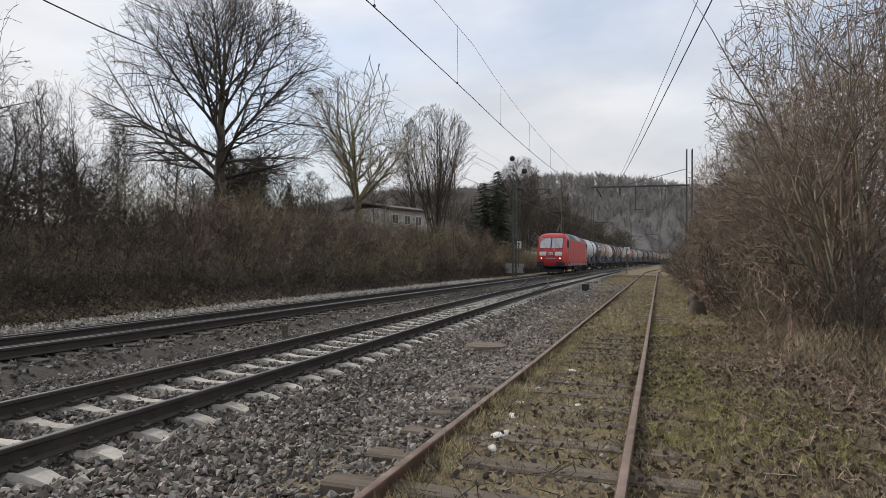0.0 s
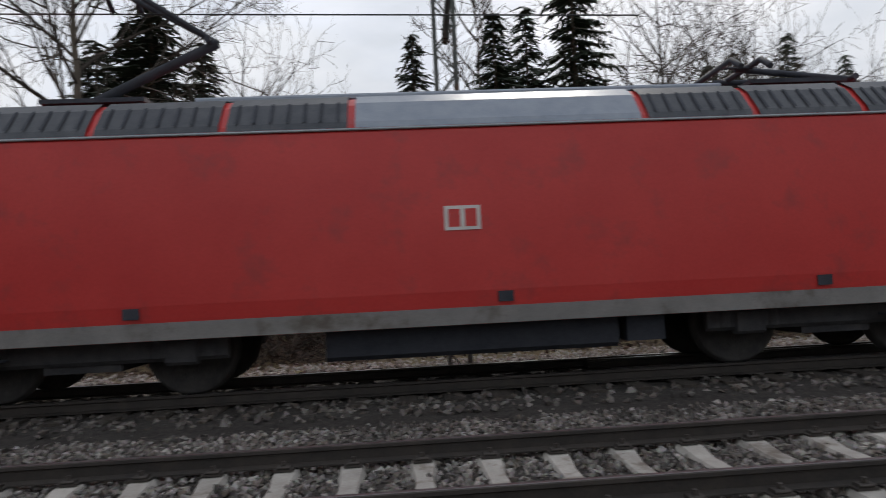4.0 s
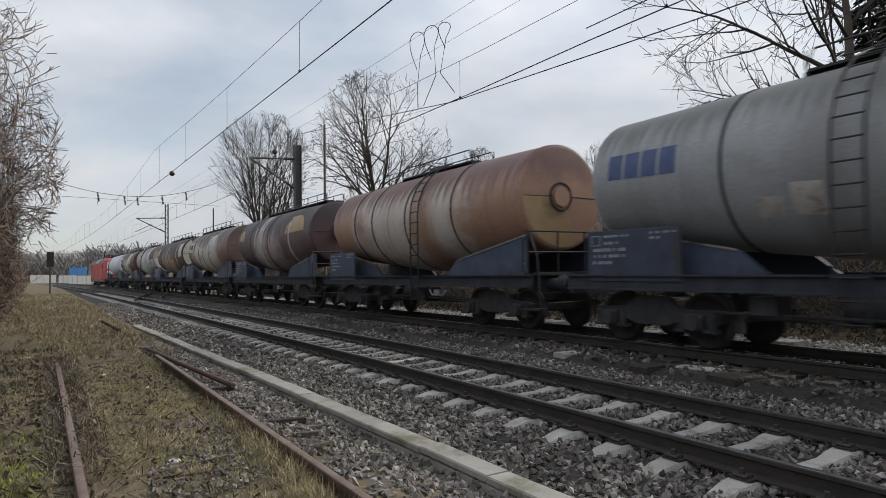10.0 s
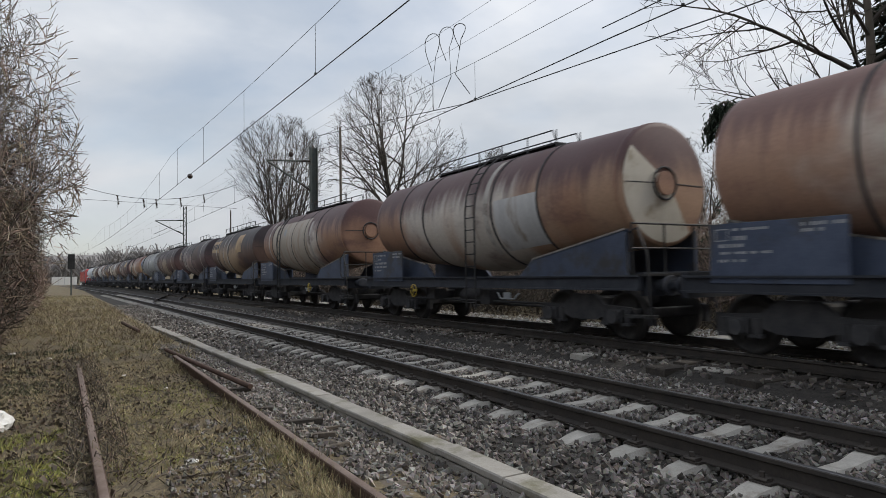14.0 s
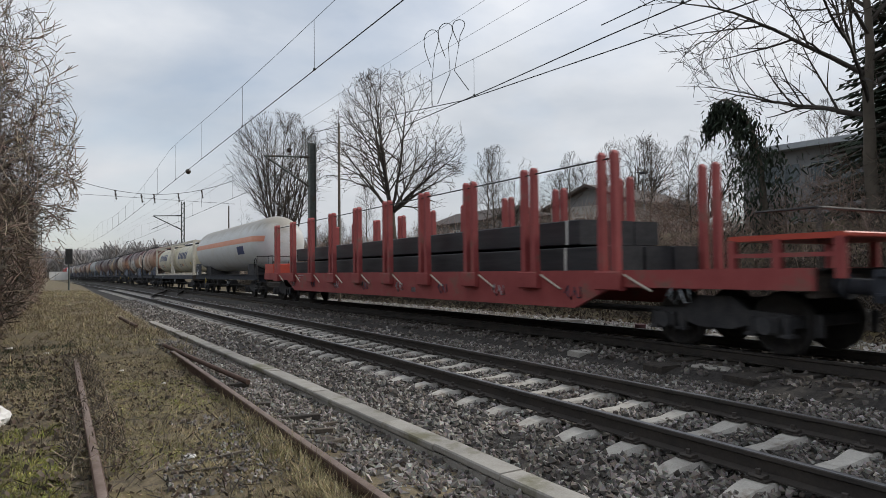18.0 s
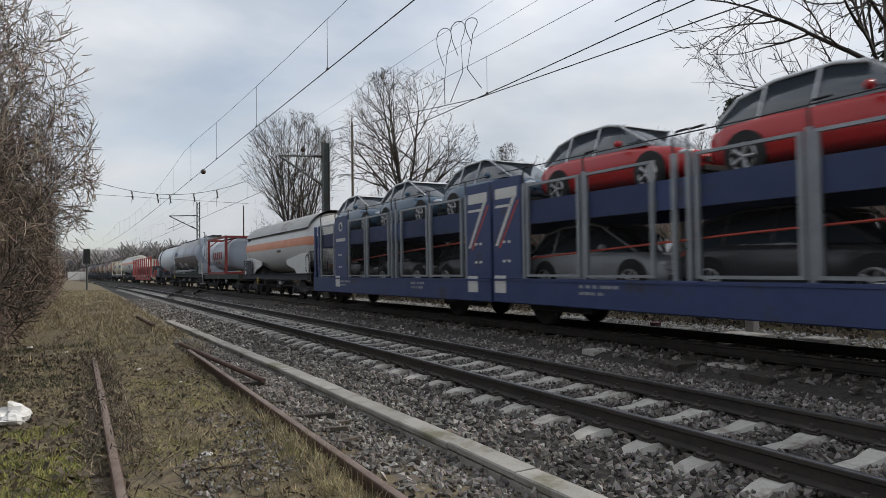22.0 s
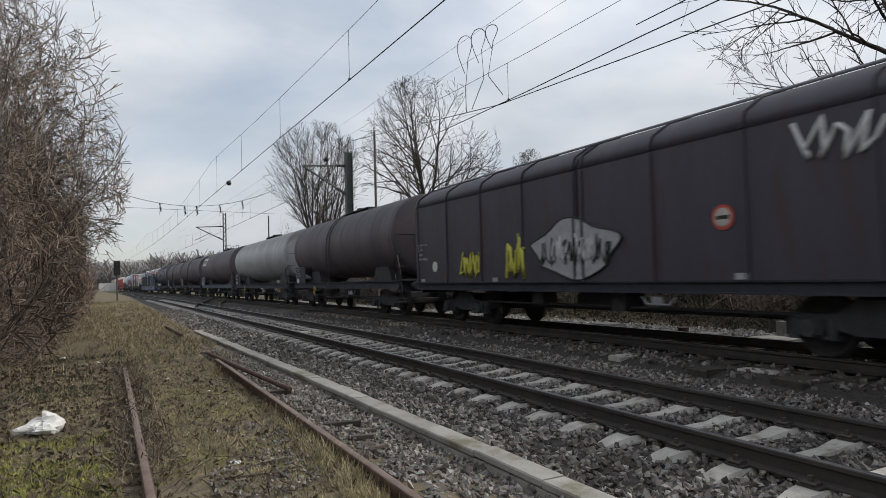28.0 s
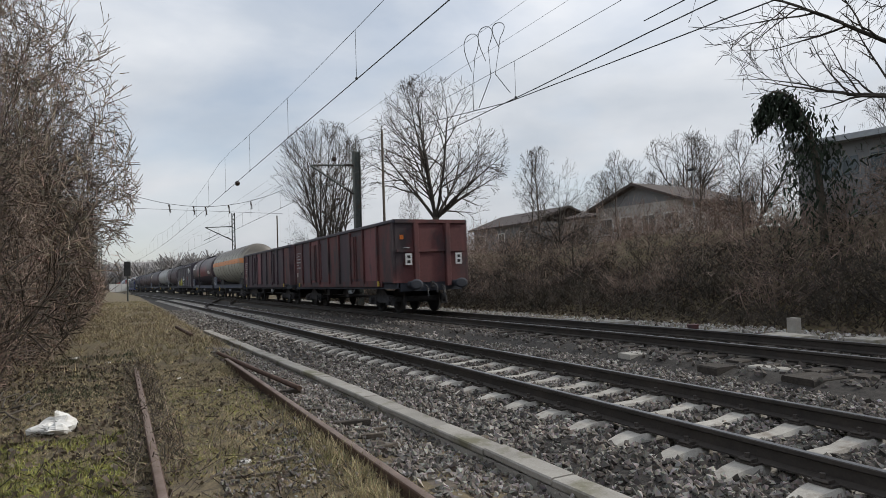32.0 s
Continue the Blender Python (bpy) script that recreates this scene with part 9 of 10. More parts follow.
# a bent, drooping conifer with ivy beside the house
droop = thing("drooping_conifer", "dark drooping conifer with its top bent over", "conifer", at=pose(-13.0, 20.2, ground_z(-13.0, 20.2) - 0.1))
rnd = random.Random(8)
arch = [Vector((-2.1 * (k / 14) ** 2.6, -0.2 * k / 14, 5.6 * math.sin(math.pi / 2 * min(1, k / 13)) ** 0.95 - 0.22 * max(0, k - 12) ** 2)) for k in range(15)]
part("trunk", Geo().tube(arch, 0.13, 8, True, 0.03), M["bark"], droop)
v, f = [], []
for i in range(2600):
    s = rnd.random() ** 0.72
    p = arch[min(13, int(s * 14))].lerp(arch[min(14, int(s * 14) + 1)], s * 14 % 1)
    hang = rnd.random() ** 1.3 * (0.75 + 0.7 * (1 - s))
    sp = 0.10 + 0.80 * (1 - s) ** 1.4
    c = p + Vector((rnd.gauss(0, sp), rnd.gauss(0, sp), rnd.uniform(-0.1, 0.1) - hang))
    d = Vector((rnd.gauss(0, 0.5), rnd.gauss(0, 0.5), -1)).normalized() * rnd.uniform(0.12, 0.3)
    q = d.cross(Vector((rnd.random(), rnd.random(), 0.1))).normalized() * 0.05
    n0 = len(v)
    v += [tuple(c - q), tuple(c + q), tuple(c + d + q * 0.4), tuple(c + d - q * 0.4)]
    f.append((n0, n0 + 1, n0 + 2, n0 + 3))
me = bpy.data.meshes.new("needles")
me.from_pydata(v, [], f)
me.materials.append(M["needles"])
part("needles", me, None, droop)


def shrub_mesh(seed, stems, spec, env, material, thick, least, lean=(5, 45), reach=0.9, foot=0.1, stem=None, thin=0.5):
    rnd = random.Random(seed)
    rods, twigs = [], []
    for k in range(stems):
        a = k * 2.4 + rnd.uniform(-0.5, 0.5)
        o = (math.cos(a) * rnd.uniform(0, foot), math.sin(a) * rnd.uniform(0, foot), 0.0)
        w = radians(rnd.uniform(*lean))
        grow(rnd, rods, twigs, o, (math.cos(a) * math.sin(w), math.sin(a) * math.sin(w), math.cos(w)), reach * rnd.uniform(0.75, 1.1), thick * rnd.uniform(0.7, 1.2), 0, spec, least, env, 1, thin)
    return segment_mesh("branchwork", rods, stem or material, 3), segment_mesh("crown", twigs, material, 2)


low = [(5, 7, 0.5, 0.0, 0.12, 45), (3, 5, 0.55, 0.0, 0.15, 46), (2, 0, 0, -0.02, 0.16, 45)]
low_env = (0.42, 0.62, 0.60)
SHRUBS = [shrub_mesh(s, 14, low, low_env, M[m], 0.008, 0.0030, (5, 60), 0.95, 0.3) for s, m in ((3, "twig"), (4, "twig_red"), (6, "twig_pale"), (7, "twig_red"), (8, "twig"), (9, "twig_shaded"), (10, "twig_olive"))]
tall = [(10, 18, 0.46, 0.006, 0.06, 52), (6, 8, 0.46, 0.012, 0.09, 44), (3, 4, 0.5, 0.02, 0.12, 42), (2, 0, 0, 0, 0.12, 40)]
crooked = [(12, 15, 0.40, 0.0, 0.12, 52), (7, 7, 0.48, -0.006, 0.18, 50), (4, 4, 0.52, -0.012, 0.22, 46), (2, 0, 0, 0, 0.2, 40)]
tall_env = (0.47, 0.42, 0.54)
TALL = [shrub_mesh(s, 11, tall, tall_env, M[m], 0.0072, 0.0008, (3, 44), 1.0, 0.06, M["bark_olive"], 0.30) for s, m in ((31, "twig_hedge"), (32, "twig_hedge"), (33, "twig_pale"))]
TALL += [shrub_mesh(s, 13, crooked, (0.50, 0.46, 0.54), M[m], 0.0058, 0.0011, (3, 48), 1.0, 0.06, M["twig"], 0.36) for s, m in ((35, "twig_brown"), (36, "twig"))]


def shrub(me, x, y, h, wide, turn, label, group, name="shrub", sink=0.1):
    t = thing(name, label, "bush", group, at=pose(x, y, ground_z(x, y) - sink, 0, 0, turn))
    for nm, m in zip(("branchwork", "crown"), me):
        part(nm, m, None, t, at=Matrix.Diagonal((h * wide, h * wide, h, 1)))
    return t


rnd = random.Random(12)
for row, (dy, h0) in enumerate(((17.3, 2.2), (19.4, 2.7), (21.8, 2.8))):
    x = -66.0 + row * 0.9
    while x < 100:
        y = dy + bend(x, 12) + rnd.uniform(-0.5, 0.5)
        me = SHRUBS[(1, 3, 0, 1, 4)[rnd.randrange(5)] if x < -3 else (5, 5, 0, 0, 4)[rnd.randrange(5)] if x < 22 else (6, 2, 5, 6, 1)[rnd.randrange(5)]]
        shrub(me, x, y, h0 * rnd.uniform(0.75, 1.25) * (0.75 if -50 < x < -9 else 1), rnd.uniform(0.85, 1.15), rnd.uniform(0, 360), "tangled leafless brown bush on the railway bank", "bushes on the bank", "bush")
        x += 2.15 + (abs(x) > 40) * 1.3
# hedge on the camera's side, ahead and behind
for i, (x, y, h, k, w) in enumerate(((19.4, -4.2, 6.4, 1, 0.8), (22.5, -4.2, 7.0, 1, 0.9), (25.5, -4.3, 6.6, 2, 0.9), (28.5, -4.3, 6.2, 1, 0.9), (32, -4.5, 6.0, 2, 0.9), (36, -4.7, 5.8, 0, 0.9), (41, -5.0, 5.6, 1, 0.9), (46, -5.3, 5.4, 0, 0.9), (52, -5.7, 5.6, 2, 0.9), (58, -6.1, 5.8, 0, 0.9), (66, -6.7, 6.0, 1, 0.9), (75, -7.3, 6.0, 0, 0.9), (86, -7.9, 6.4, 2, 0.9), (98, -9.0, 6.5, 0, 0.9), (31, -12.8, 9.0, 0, 0.7))):
    shrub(TALL[k], x, y, h, w, 61 * i, "tall leafless bush with dense brown upright twigs", "hedge ahead of the siding", "tall_bush")
for i, (x, y, h) in enumerate(((13.6, -3.6, 2.2), (15.5, -3.1, 1.8), (17.5, -2.9, 2.0), (20.5, -2.9, 2.4), (23, -2.8, 2.4), (26, -2.9, 2.6), (29, -3.0, 2.6), (32, -3.0, 2.8), (36, -3.2, 2.8), (40, -3.5, 3.0), (45, -3.8, 3.0), (51, -4.1, 3.2), (58, -4.6, 3.4), (66, -5.0, 3.5), (76, -5.6, 4.0), (88, -6.4, 4.0), (12.4, -4.2, 2.0), (16.5, -3.4, 2.8), (19, -3.4, 3.0), (22, -3.3, 3.0))):
    shrub(SHRUBS[(0, 2, 4, 1)[i % 4]], x, y, h, rnd.uniform(0.8, 1.0), 47 * i, "low leafless bush with arching twigs", "low bushes beside the siding", "bush")
# bushes at y <= -7.5 are added unseen behind the camera, to block light
for i, (x, y, h, k) in enumerate(((-11.4, -3.4, 5.6, 1), (-14.0, -3.6, 7.6, 0), (-15.8, -2.8, 9.2, 0), (-17.6, -3.8, 10.0, 0), (-19.6, -2.7, 9.4, 1), (-22, -3.2, 9.4, 0), (-24.5, -2.8, 6.4, 1), (-27, -3.2, 7.2, 0), (-30, -2.8, 5.6, 1), (-33, -3.0, 6.4, 0), (-37, -3.1, 5.4, 1), (-42, -3.3, 5.6, 0), (-48, -3.6, 5.4, 1), (-55, -4.0, 5.6, 0), (-63, -4.5, 6.0, 1), (-72, -5.0, 6.2, 0), (-84, -5.6, 6.5, 1), (-11.5, -5.6, 6.6, 2), (-9.6, -6.4, 7.5, 0), (-7.5, -7.5, 7.0, 1), (-4, -8, 7.0, 0), (0, -8.6, 7, 2), (4.5, -8.5, 7.4, 0), (8.5, -8, 7.6, 1))):
    shrub(TALL[3 + k % 2], x, y, h, rnd.uniform(0.66, 0.8), 53 * i, "tall leafless dark bush with crooked twigs", "hedge along the siding", "tall_bush")
for i in range(40):
    x = -9.8 - i * 1.2 - (i > 24) * (i - 24) * 1.2
    shrub(SHRUBS[(1, 3, 0)[i % 3]], x, -2.3 + rnd.uniform(-0.5, 0.2) - max(0, -x - 40) * 0.02, rnd.uniform(2.4, 4.4) * (0.6 if x > -12 else 1), rnd.uniform(0.6, 0.75), 59 * i, "tangled leafless brown bush beside the siding", "low hedge along the siding", "bush")

# tangles of thin dead shoots, brambles and leaves that fill the bank and the hedges
stick = np.array([[(-0.5, 0, -0.5), (0.5, 0, -0.5), (0.3, 0.12, 0.5), (-0.3, 0.12, 0.5)], [(-0.5, 0.1, -0.5), (0.5, 0.1, -0.5), (0.4, -0.1, 0.5), (-0.4, -0.1, 0.5)]], float)


def tangle(label, n, x0, x1, y0, y1, high, power, length, width, material, tilt=1.2, curve=0.0, name="undergrowth", base=stick):
    """Thin loose shoots spread through a volume over the ground."""
    bx, by = rng.uniform(x0, x1, n), rng.uniform(y0, y1, n)
    by = by + np.array([bend(a, 12) for a in bx]) * curve
    lump = np.array([0.65 + 1.0 * noise.noise((a * 0.35, b * 0.35, 2.0)) for a, b in zip(bx, by)])
    bz = np.array([ground_z(a, b) for a, b in zip(bx, by)]) + rng.random(n) ** power * high * np.clip(lump, 0.25, 1.3)
    s = np.stack([rng.uniform(width * 0.6, width * 1.4, n), np.full(n, 0.3), rng.uniform(length * 0.4, length * 1.3, n)], 1)
    s[:, 1] = s[:, 2] * 0.5
    tagged(new(name, scatter(name, base, np.array([(0, 1, 2, 3)]), np.stack([bx, by, bz], 1), turns(rng, n, tilt), s, material)), label, "undergrowth", kind="stuff")


tangle("tangle of dead shoots and brambles on the bank, darkened for shade", 80000, -4, 70, 16.7, 24.5, 2.3, 1.3, 0.45, 0.014, M["twig_shaded"], curve=1)
tangle("brown tangle of dead shoots on the bank", 30000, 30, 100, 16.7, 25.0, 2.2, 1.3, 0.5, 0.017, M["twig_olive"], curve=1)
tangle("reddish tangle of dead shoots on the bank", 36000, -75, -2, 17.2, 23.5, 1.9, 1.0, 0.42, 0.018, M["twig_red"], curve=1)
# dark shoots put the shade of the low bank into the colour
tangle("brambles low on the bank, darkened for shade", 52000, -70, -2, 16.0, 19.4, 1.2, 1.0, 0.34, 0.022, M["twig"], curve=1)
tangle("brown dead leaves on the bank", 15000, -75, 110, 16.6, 25, 1.0, 1.8, 0.10, 0.07, M["leaf_litter"], 3.1, 1, "dead_leaves", leaf_sheet)
tangle("brambles along the foot of the bank, darkened for shade", 40000, -4, 100, 15.8, 18.4, 0.9, 1.1, 0.30, 0.022, M["twig_shaded"], curve=1)
tangle("dark dead leaves along the foot of the bank", 22000, -70, 110, 15.6, 18.4, 0.12, 1.0, 0.13, 0.10, M["leaf_litter"], 3.1, 1, "dead_leaves", leaf_sheet)
tangle("dark thicket of thin shoots behind the bank's edge", 17000, 6, 60, 24, 36, 6.4, 1.3, 0.75, 0.022, M["twig"], 1.0, 1, "thicket")
tangle("thin grey thicket far behind the bank", 4500, -60, 6, 23, 32, 3.0, 1.5, 0.9, 0.02, M["twig_red"], 0.5, 1, "thicket")
tangle("dense wall of brown dead shoots in the hedge", 100000, -44, -11.5, -4.0, -1.2, 4.6, 0.95, 0.26, 0.008, M["twig_hedge"], 1.5)
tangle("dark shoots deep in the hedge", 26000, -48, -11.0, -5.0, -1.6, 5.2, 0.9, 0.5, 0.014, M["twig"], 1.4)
tangle("dead shoots in the far hedge", 14000, -100, -46, -8.0, -2.0, 4.6, 0.95, 0.6, 0.026, M["twig_hedge"], 1.4)
tangle("brown dead shoots and weeds under the tall bushes", 12000, 12, 40, -6.3, -2.3, 1.9, 1.5, 0.5, 0.011, M["twig_red"], 1.2)
tangle("brown dead shoots in the bushes ahead", 15000, 24, 100, -9, -3.4, 3.6, 1.1, 0.7, 0.025, M["twig"], 1.2)
tangle("straw-coloured dead stalks under the bushes", 9000, 8.5, 22, -5.5, -2.2, 0.7, 1.3, 0.4, 0.007, M["dull_grass"], 0.9)
tangle("brown dead leaves under the hedge", 9000, 9, 50, -6.5, -2.2, 0.4, 1.8, 0.05, 0.035, M["leaf_litter"], 3.1, 0, "dead_leaves", leaf_sheet)
tangle("brown dead leaves scattered on the verge", 6000, 3.2, 17, -5.2, -0.9, 0.10, 1.0, 0.055, 0.04, M["leaf_litter"], 3.1, 0, "dead_leaves", leaf_sheet)
tangle("dark dead leaves and earth on the verge", 9000, 2.6, 12, -5.2, -1.3, 0.05, 1.0, 0.075, 0.06, M["leaf_litter"], 3.1, 0, "dead_leaves", leaf_sheet)
tangle("dead leaves over the sleeper ends", 4500, 2.4, 14, -1.5, 0.05, 0.07, 1.0, 0.06, 0.045, M["leaf_litter"], 3.1, 0, "dead_leaves", leaf_sheet)
tangle("dead stalks lying on the verge", 9000, 3.0, 16, -5.0, -0.9, 0.25, 1.4, 0.22, 0.006, M["twig_red"], 1.5)
tangle("dark dead weed stems lying on the siding", 4200, -12, -2.0, -3.0, 2.0, 0.10, 1.0, 0.16, 0.007, M["twig"], 1.55)
tangle("brown clods and dead leaves on the siding", 5000, -14, -2.0, -3.2, 0.3, 0.06, 1.0, 0.06, 0.05, M["leaf_litter"], 3.1, 0, "dead_leaves", leaf_sheet)
tangle("dark fallen leaves trodden into the siding", 3500, -12, -2.0, -3.0, 1.9, 0.07, 1.0, 0.045, 0.032, M["leaf_litter"], 3.1, 0, "dead_leaves", leaf_sheet)
tangle("dark weeds grown over the rail", 1100, -12.5, -5.8, 0.02, 0.48, 0.20, 1.0, 0.2, 0.008, M["twig"], 1.3)
tangle("straw grown over the rail", 2200, -12.5, -5.4, 0.02, 0.5, 0.18, 1.0, 0.18, 0.006, M["dull_grass"], 1.2)
tangle("dark dead leaves between the siding rails", 1000, 2.5, 16, -0.1, 1.6, 0.05, 1.0, 0.05, 0.04, M["leaf_litter"], 3.1, 0, "dead_leaves", leaf_sheet)
tangle("dark weed stems between the siding rails", 2600, 2.5, 14, -0.2, 1.4, 0.08, 1.0, 0.14, 0.006, M["twig"], 1.55)
tangle("brown dead leaves under the hedge", 7000, -40, -9, -4.5, -1.2, 0.5, 1.8, 0.05, 0.035, M["leaf_litter"], 3.1, 0, "dead_leaves", leaf_sheet)

# bare woods beside the line in the distance
r = random.Random(44)
for i in range(56):
    x = 112 + i * 4.6 + r.uniform(-3, 3)
    y = 24 + bend(min(x, 260.0), 12.0) + r.uniform(0, 34)
    bare_tree("gdefc"[i % 5], x, y, ground_z(x, y) + r.uniform(11, 19), "bare tree in the wood beside the distant line", r.uniform(0.9, 1.25), r.uniform(0, 360), "wood beside the distant line")
for i in range(26):
    x = -96 - i * 5.5 + r.uniform(-3, 3)
    y = (-9 - r.uniform(0, 14)) if i % 3 else (26 + r.uniform(0, 22))
    bare_tree("gdefc"[i % 5], x, y, ground_z(x, y) + r.uniform(4.5, 8.5), "bare tree beside the distant yard", r.uniform(0.9, 1.3), r.uniform(0, 360), "trees beside the distant yard")
lane = Geo()
lx = [12 + 2.0 * k for k in range(30)]
lane.add([(x, y, ground_z(x, y) + 0.14 - (0.16 if y in (-7.4, -10.9) else 0)) for x in lx for y in (-7.4, -7.6, -10.6, -10.9)], [(i * 4 + j, (i + 1) * 4 + j, (i + 1) * 4 + j + 1, i * 4 + j + 1) for i in range(len(lx) - 1) for j in range(3)], True)
solid("lane", lane, M["lane"], "pale gravel lane behind the hedge", "lane", kind="structure")

# wooded hill on the horizon: each far tree is a stem with a fan of bare limbs
fr = np.random.default_rng(31)
fan = []
for k in range(8):
    sticks = [((0, 0, -0.1), (0, 0, 0.75), 0.022)]
    for q in range(19):
        z0, a = fr.uniform(0.15, 0.6), fr.uniform(0, 2 * math.pi)
        out, up = fr.uniform(0.12, 0.36), fr.uniform(0.15, 0.45)
        sticks.append(((0, 0, z0), (out * math.cos(a), out * math.sin(a), min(1.0, z0 + up)), 0.015))
    vs = []
    for p0, p1, w in sticks:
        a = fr.uniform(0, math.pi)
        dx, dy = w * math.cos(a), w * math.sin(a)
        vs += [(p0[0] - dx, p0[1] - dy, p0[2]), (p0[0] + dx, p0[1] + dy, p0[2]), (p1[0] + dx, p1[1] + dy, p1[2]), (p1[0] - dx, p1[1] - dy, p1[2])]
    fan.append(vs)
far_tree = np.array(fan)
far_tree_f = np.array([(4 * q, 4 * q + 1, 4 * q + 2, 4 * q + 3) for q in range(20)])
for name, cx, cy, hx, span, seed in (("hill", 700, 150, 98, 430, 1), ("hill", 760, 420, 56, 360, 2), ("hill", -1500, 150, 55, 900, 3), ("hill", -300, 600, 36, 420, 4)):
    o = Geo()
    k = 60
    vs = []
    for i in range(k + 1):
        for j in range(13):
            u, w = -1 + 2 * i / k, -1 + 2 * j / 12
            hh = max(0, (1 - u * u)) ** 0.8 * max(0, 1 - w * w) ** 0.7
            ax, ay = (0.25 * w, u) if abs(cx) > abs(cy) else (u, 0.25 * w)
            p = (cx + ax * span, cy + ay * span)
            vs.append((p[0], p[1], -1.5 + hx * hh * (0.82 + 0.3 * noise.noise((u * 3, w * 2, seed))) + (2.2 * noise.noise((u * 40, w * 9, seed))) * (hh > 0.02)))
    o.add(vs, [(i * 13 + j, (i + 1) * 13 + j, (i + 1) * 13 + j + 1, i * 13 + j + 1) for i in range(k) for j in range(12)], True)
    solid(name, o, M["hill"], "wooded hill on the horizon, paled for haze", "hill", kind="structure")
    m = 9000 if seed == 1 else 2600
    pick = rng.integers(0, len(vs) - 14, m)
    fu, fw = rng.random((m, 1)), rng.random((m, 1)) * (pick % 13 < 12)[:, None]
    av = np.array(vs)
    at = (av[pick] * (1 - fw) + av[pick + 1] * fw) * (1 - fu) + (av[pick + 13] * (1 - fw) + av[np.minimum(pick + 14, len(av) - 1)] * fw) * fu
    big = (1.0 if seed < 3 else 0.6) * rng.uniform(10.0, 17.0, (m, 1)) * np.array([[1.0, 1.0, 1.0]])
    tagged(new("far_wood", scatter("far_wood", far_tree, far_tree_f, at, turns(rng, m, 0.12), big, M["hill"])), "bare winter trees covering the far hill, paled for haze", "wood", kind="stuff")


# ---- overhead line ----
def wire(name, pts, r, label, parent=None):
    g = Geo().tube(pts, r, 5)
    if parent:
        return part(name, g, M["wire"], parent)
    return solid(name, g, M["wire"], label, "overhead wire", "overhead wires")


def contact_one(x):
    z = 6.33 + grade(x) if x < -2 else 6.33 + 0.05 * (x + 2) if x < 12 else 7.03 + 0.028 * (x - 12) if x < 22 else 7.31 + 0.012 * (x - 22)
    return (x, y_one(x) + 0.15 * math.sin(x / 19), z)


def contact_two(x):
    return (x, y_two(x) + 0.15 * math.sin(x / 17 + 1), 6.28 + grade(x) + 0.10 * step(-17, -7, x) - 0.38 * step(0, 10, x))


def sag(x, span=58.0, x0=-37.0, dip=0.75):
    u = ((x - x0) / span) % 1.0
    return -dip * 4 * u * (1 - u)


for nm, base, lift in (("near", contact_one, 1.95), ("far", contact_two, 1.75)):
    t = thing("overhead_line", "dark contact wire hung from a sagging carrier wire", "overhead line", "overhead wires")
    xs_ = [-170 + 4 * i for i in range(86)]
    wire("contact_wire", [base(x) for x in xs_], 0.013 if nm == "near" else 0.014, "", t)
    top_pts = [(base(x)[0], base(x)[1], base(x)[2] + lift + sag(x)) for x in xs_]
    wire("carrier_wire", top_pts, 0.007, "", t)
    for x in range(-120, 130, 7):
        b = base(x)
        part("dropper", Geo().cyl((x, b[1], b[2]), (x, b[1], b[2] + lift + sag(x)), 0.006, 4), M["wire"], t)
        part("clamp", Geo().ball((x, b[1], b[2] + 0.02), 0.04, 6), M["wire"], t)
wire("feeder_wire", [(x, 9.9 + bend(x, 2), 8.75 + grade(x)) for x in range(-120, 5, 5)], 0.005, "thin feeder wire above the far track")
wire("feeder_wire", [(x, 11.2 + bend(x, 2), 8.9 + grade(x)) for x in range(-120, 90, 5)], 0.005, "thin feeder wire beside the far track")
wire("second_contact_wire", [(4, 9.9, 5.6), (-6.86, 9.95, 5.87), (-15.5, 9.95, 6.26), (-27.7, 9.75, 7.6), (-37, 11.9, 8.3)], 0.013, "rising end of a contact wire led to a mast")
wire("second_contact_wire", [(-10, 9.9, 6.6), (10.6, 9.8, 6.75), (13.4, 9.7, 6.9), (40, 8.6, 7.6), (66, 10.2, 8.4)], 0.012, "rising end of a contact wire led to a mast")
wire("cross_wire", [(8.0, -1.75, 6.4), (27.6, -0.2, 6.45), (53, 1.9, 6.7)], 0.014, "contact wire of the siding")
wire("cross_wire", [(8.0, -1.62, 6.75), (27.6, -0.1, 6.66), (53, 1.9, 6.85)], 0.009, "carrier wire of the siding")


def cable_loops(x, dy):
    """Slack jumper cables hanging in loops between the wires."""
    t = thing("jumper_cables", "dark slack jumper cables hanging in loops", "cable")
    for k, (dx, r) in enumerate(((0.0, 0.42), (-0.85, 0.48), (0.75, 0.3))):
        c = Vector((x + dx, dy, 8.25))
        pts = []
        for i in range(15):
            a = -2.6 + 4.6 * i / 14
            pts.append(c + Vector((r * 0.75 * math.sin(a), 0.1 * math.sin(2 * a), r * 1.25 * math.cos(a))))
        pts.append(Vector((x + dx + 0.25 * (1 - k), dy, 7.2)))
        pts.append(Vector((x + dx - 0.5 * (1 - k), dy, 6.45)))
        part("cable", Geo().tube(pts, 0.012, 5), M["wire"], t)


cable_loops(-16.4, 9.85)
cable_loops(22.0, 9.1)


def insulator(parent, p0, p1):
    g = Geo()
    a, b = Vector(p0), Vector(p1)
    for i in range(7):
        c = a.lerp(b, i / 7)
        g.cyl(c, c + (b - a).normalized() * 0.04, 0.085, 10)
        g.cyl(c, a.lerp(b, (i + 1) / 7), 0.035, 8)
    return part("insulator", g, M["porcelain"], parent)


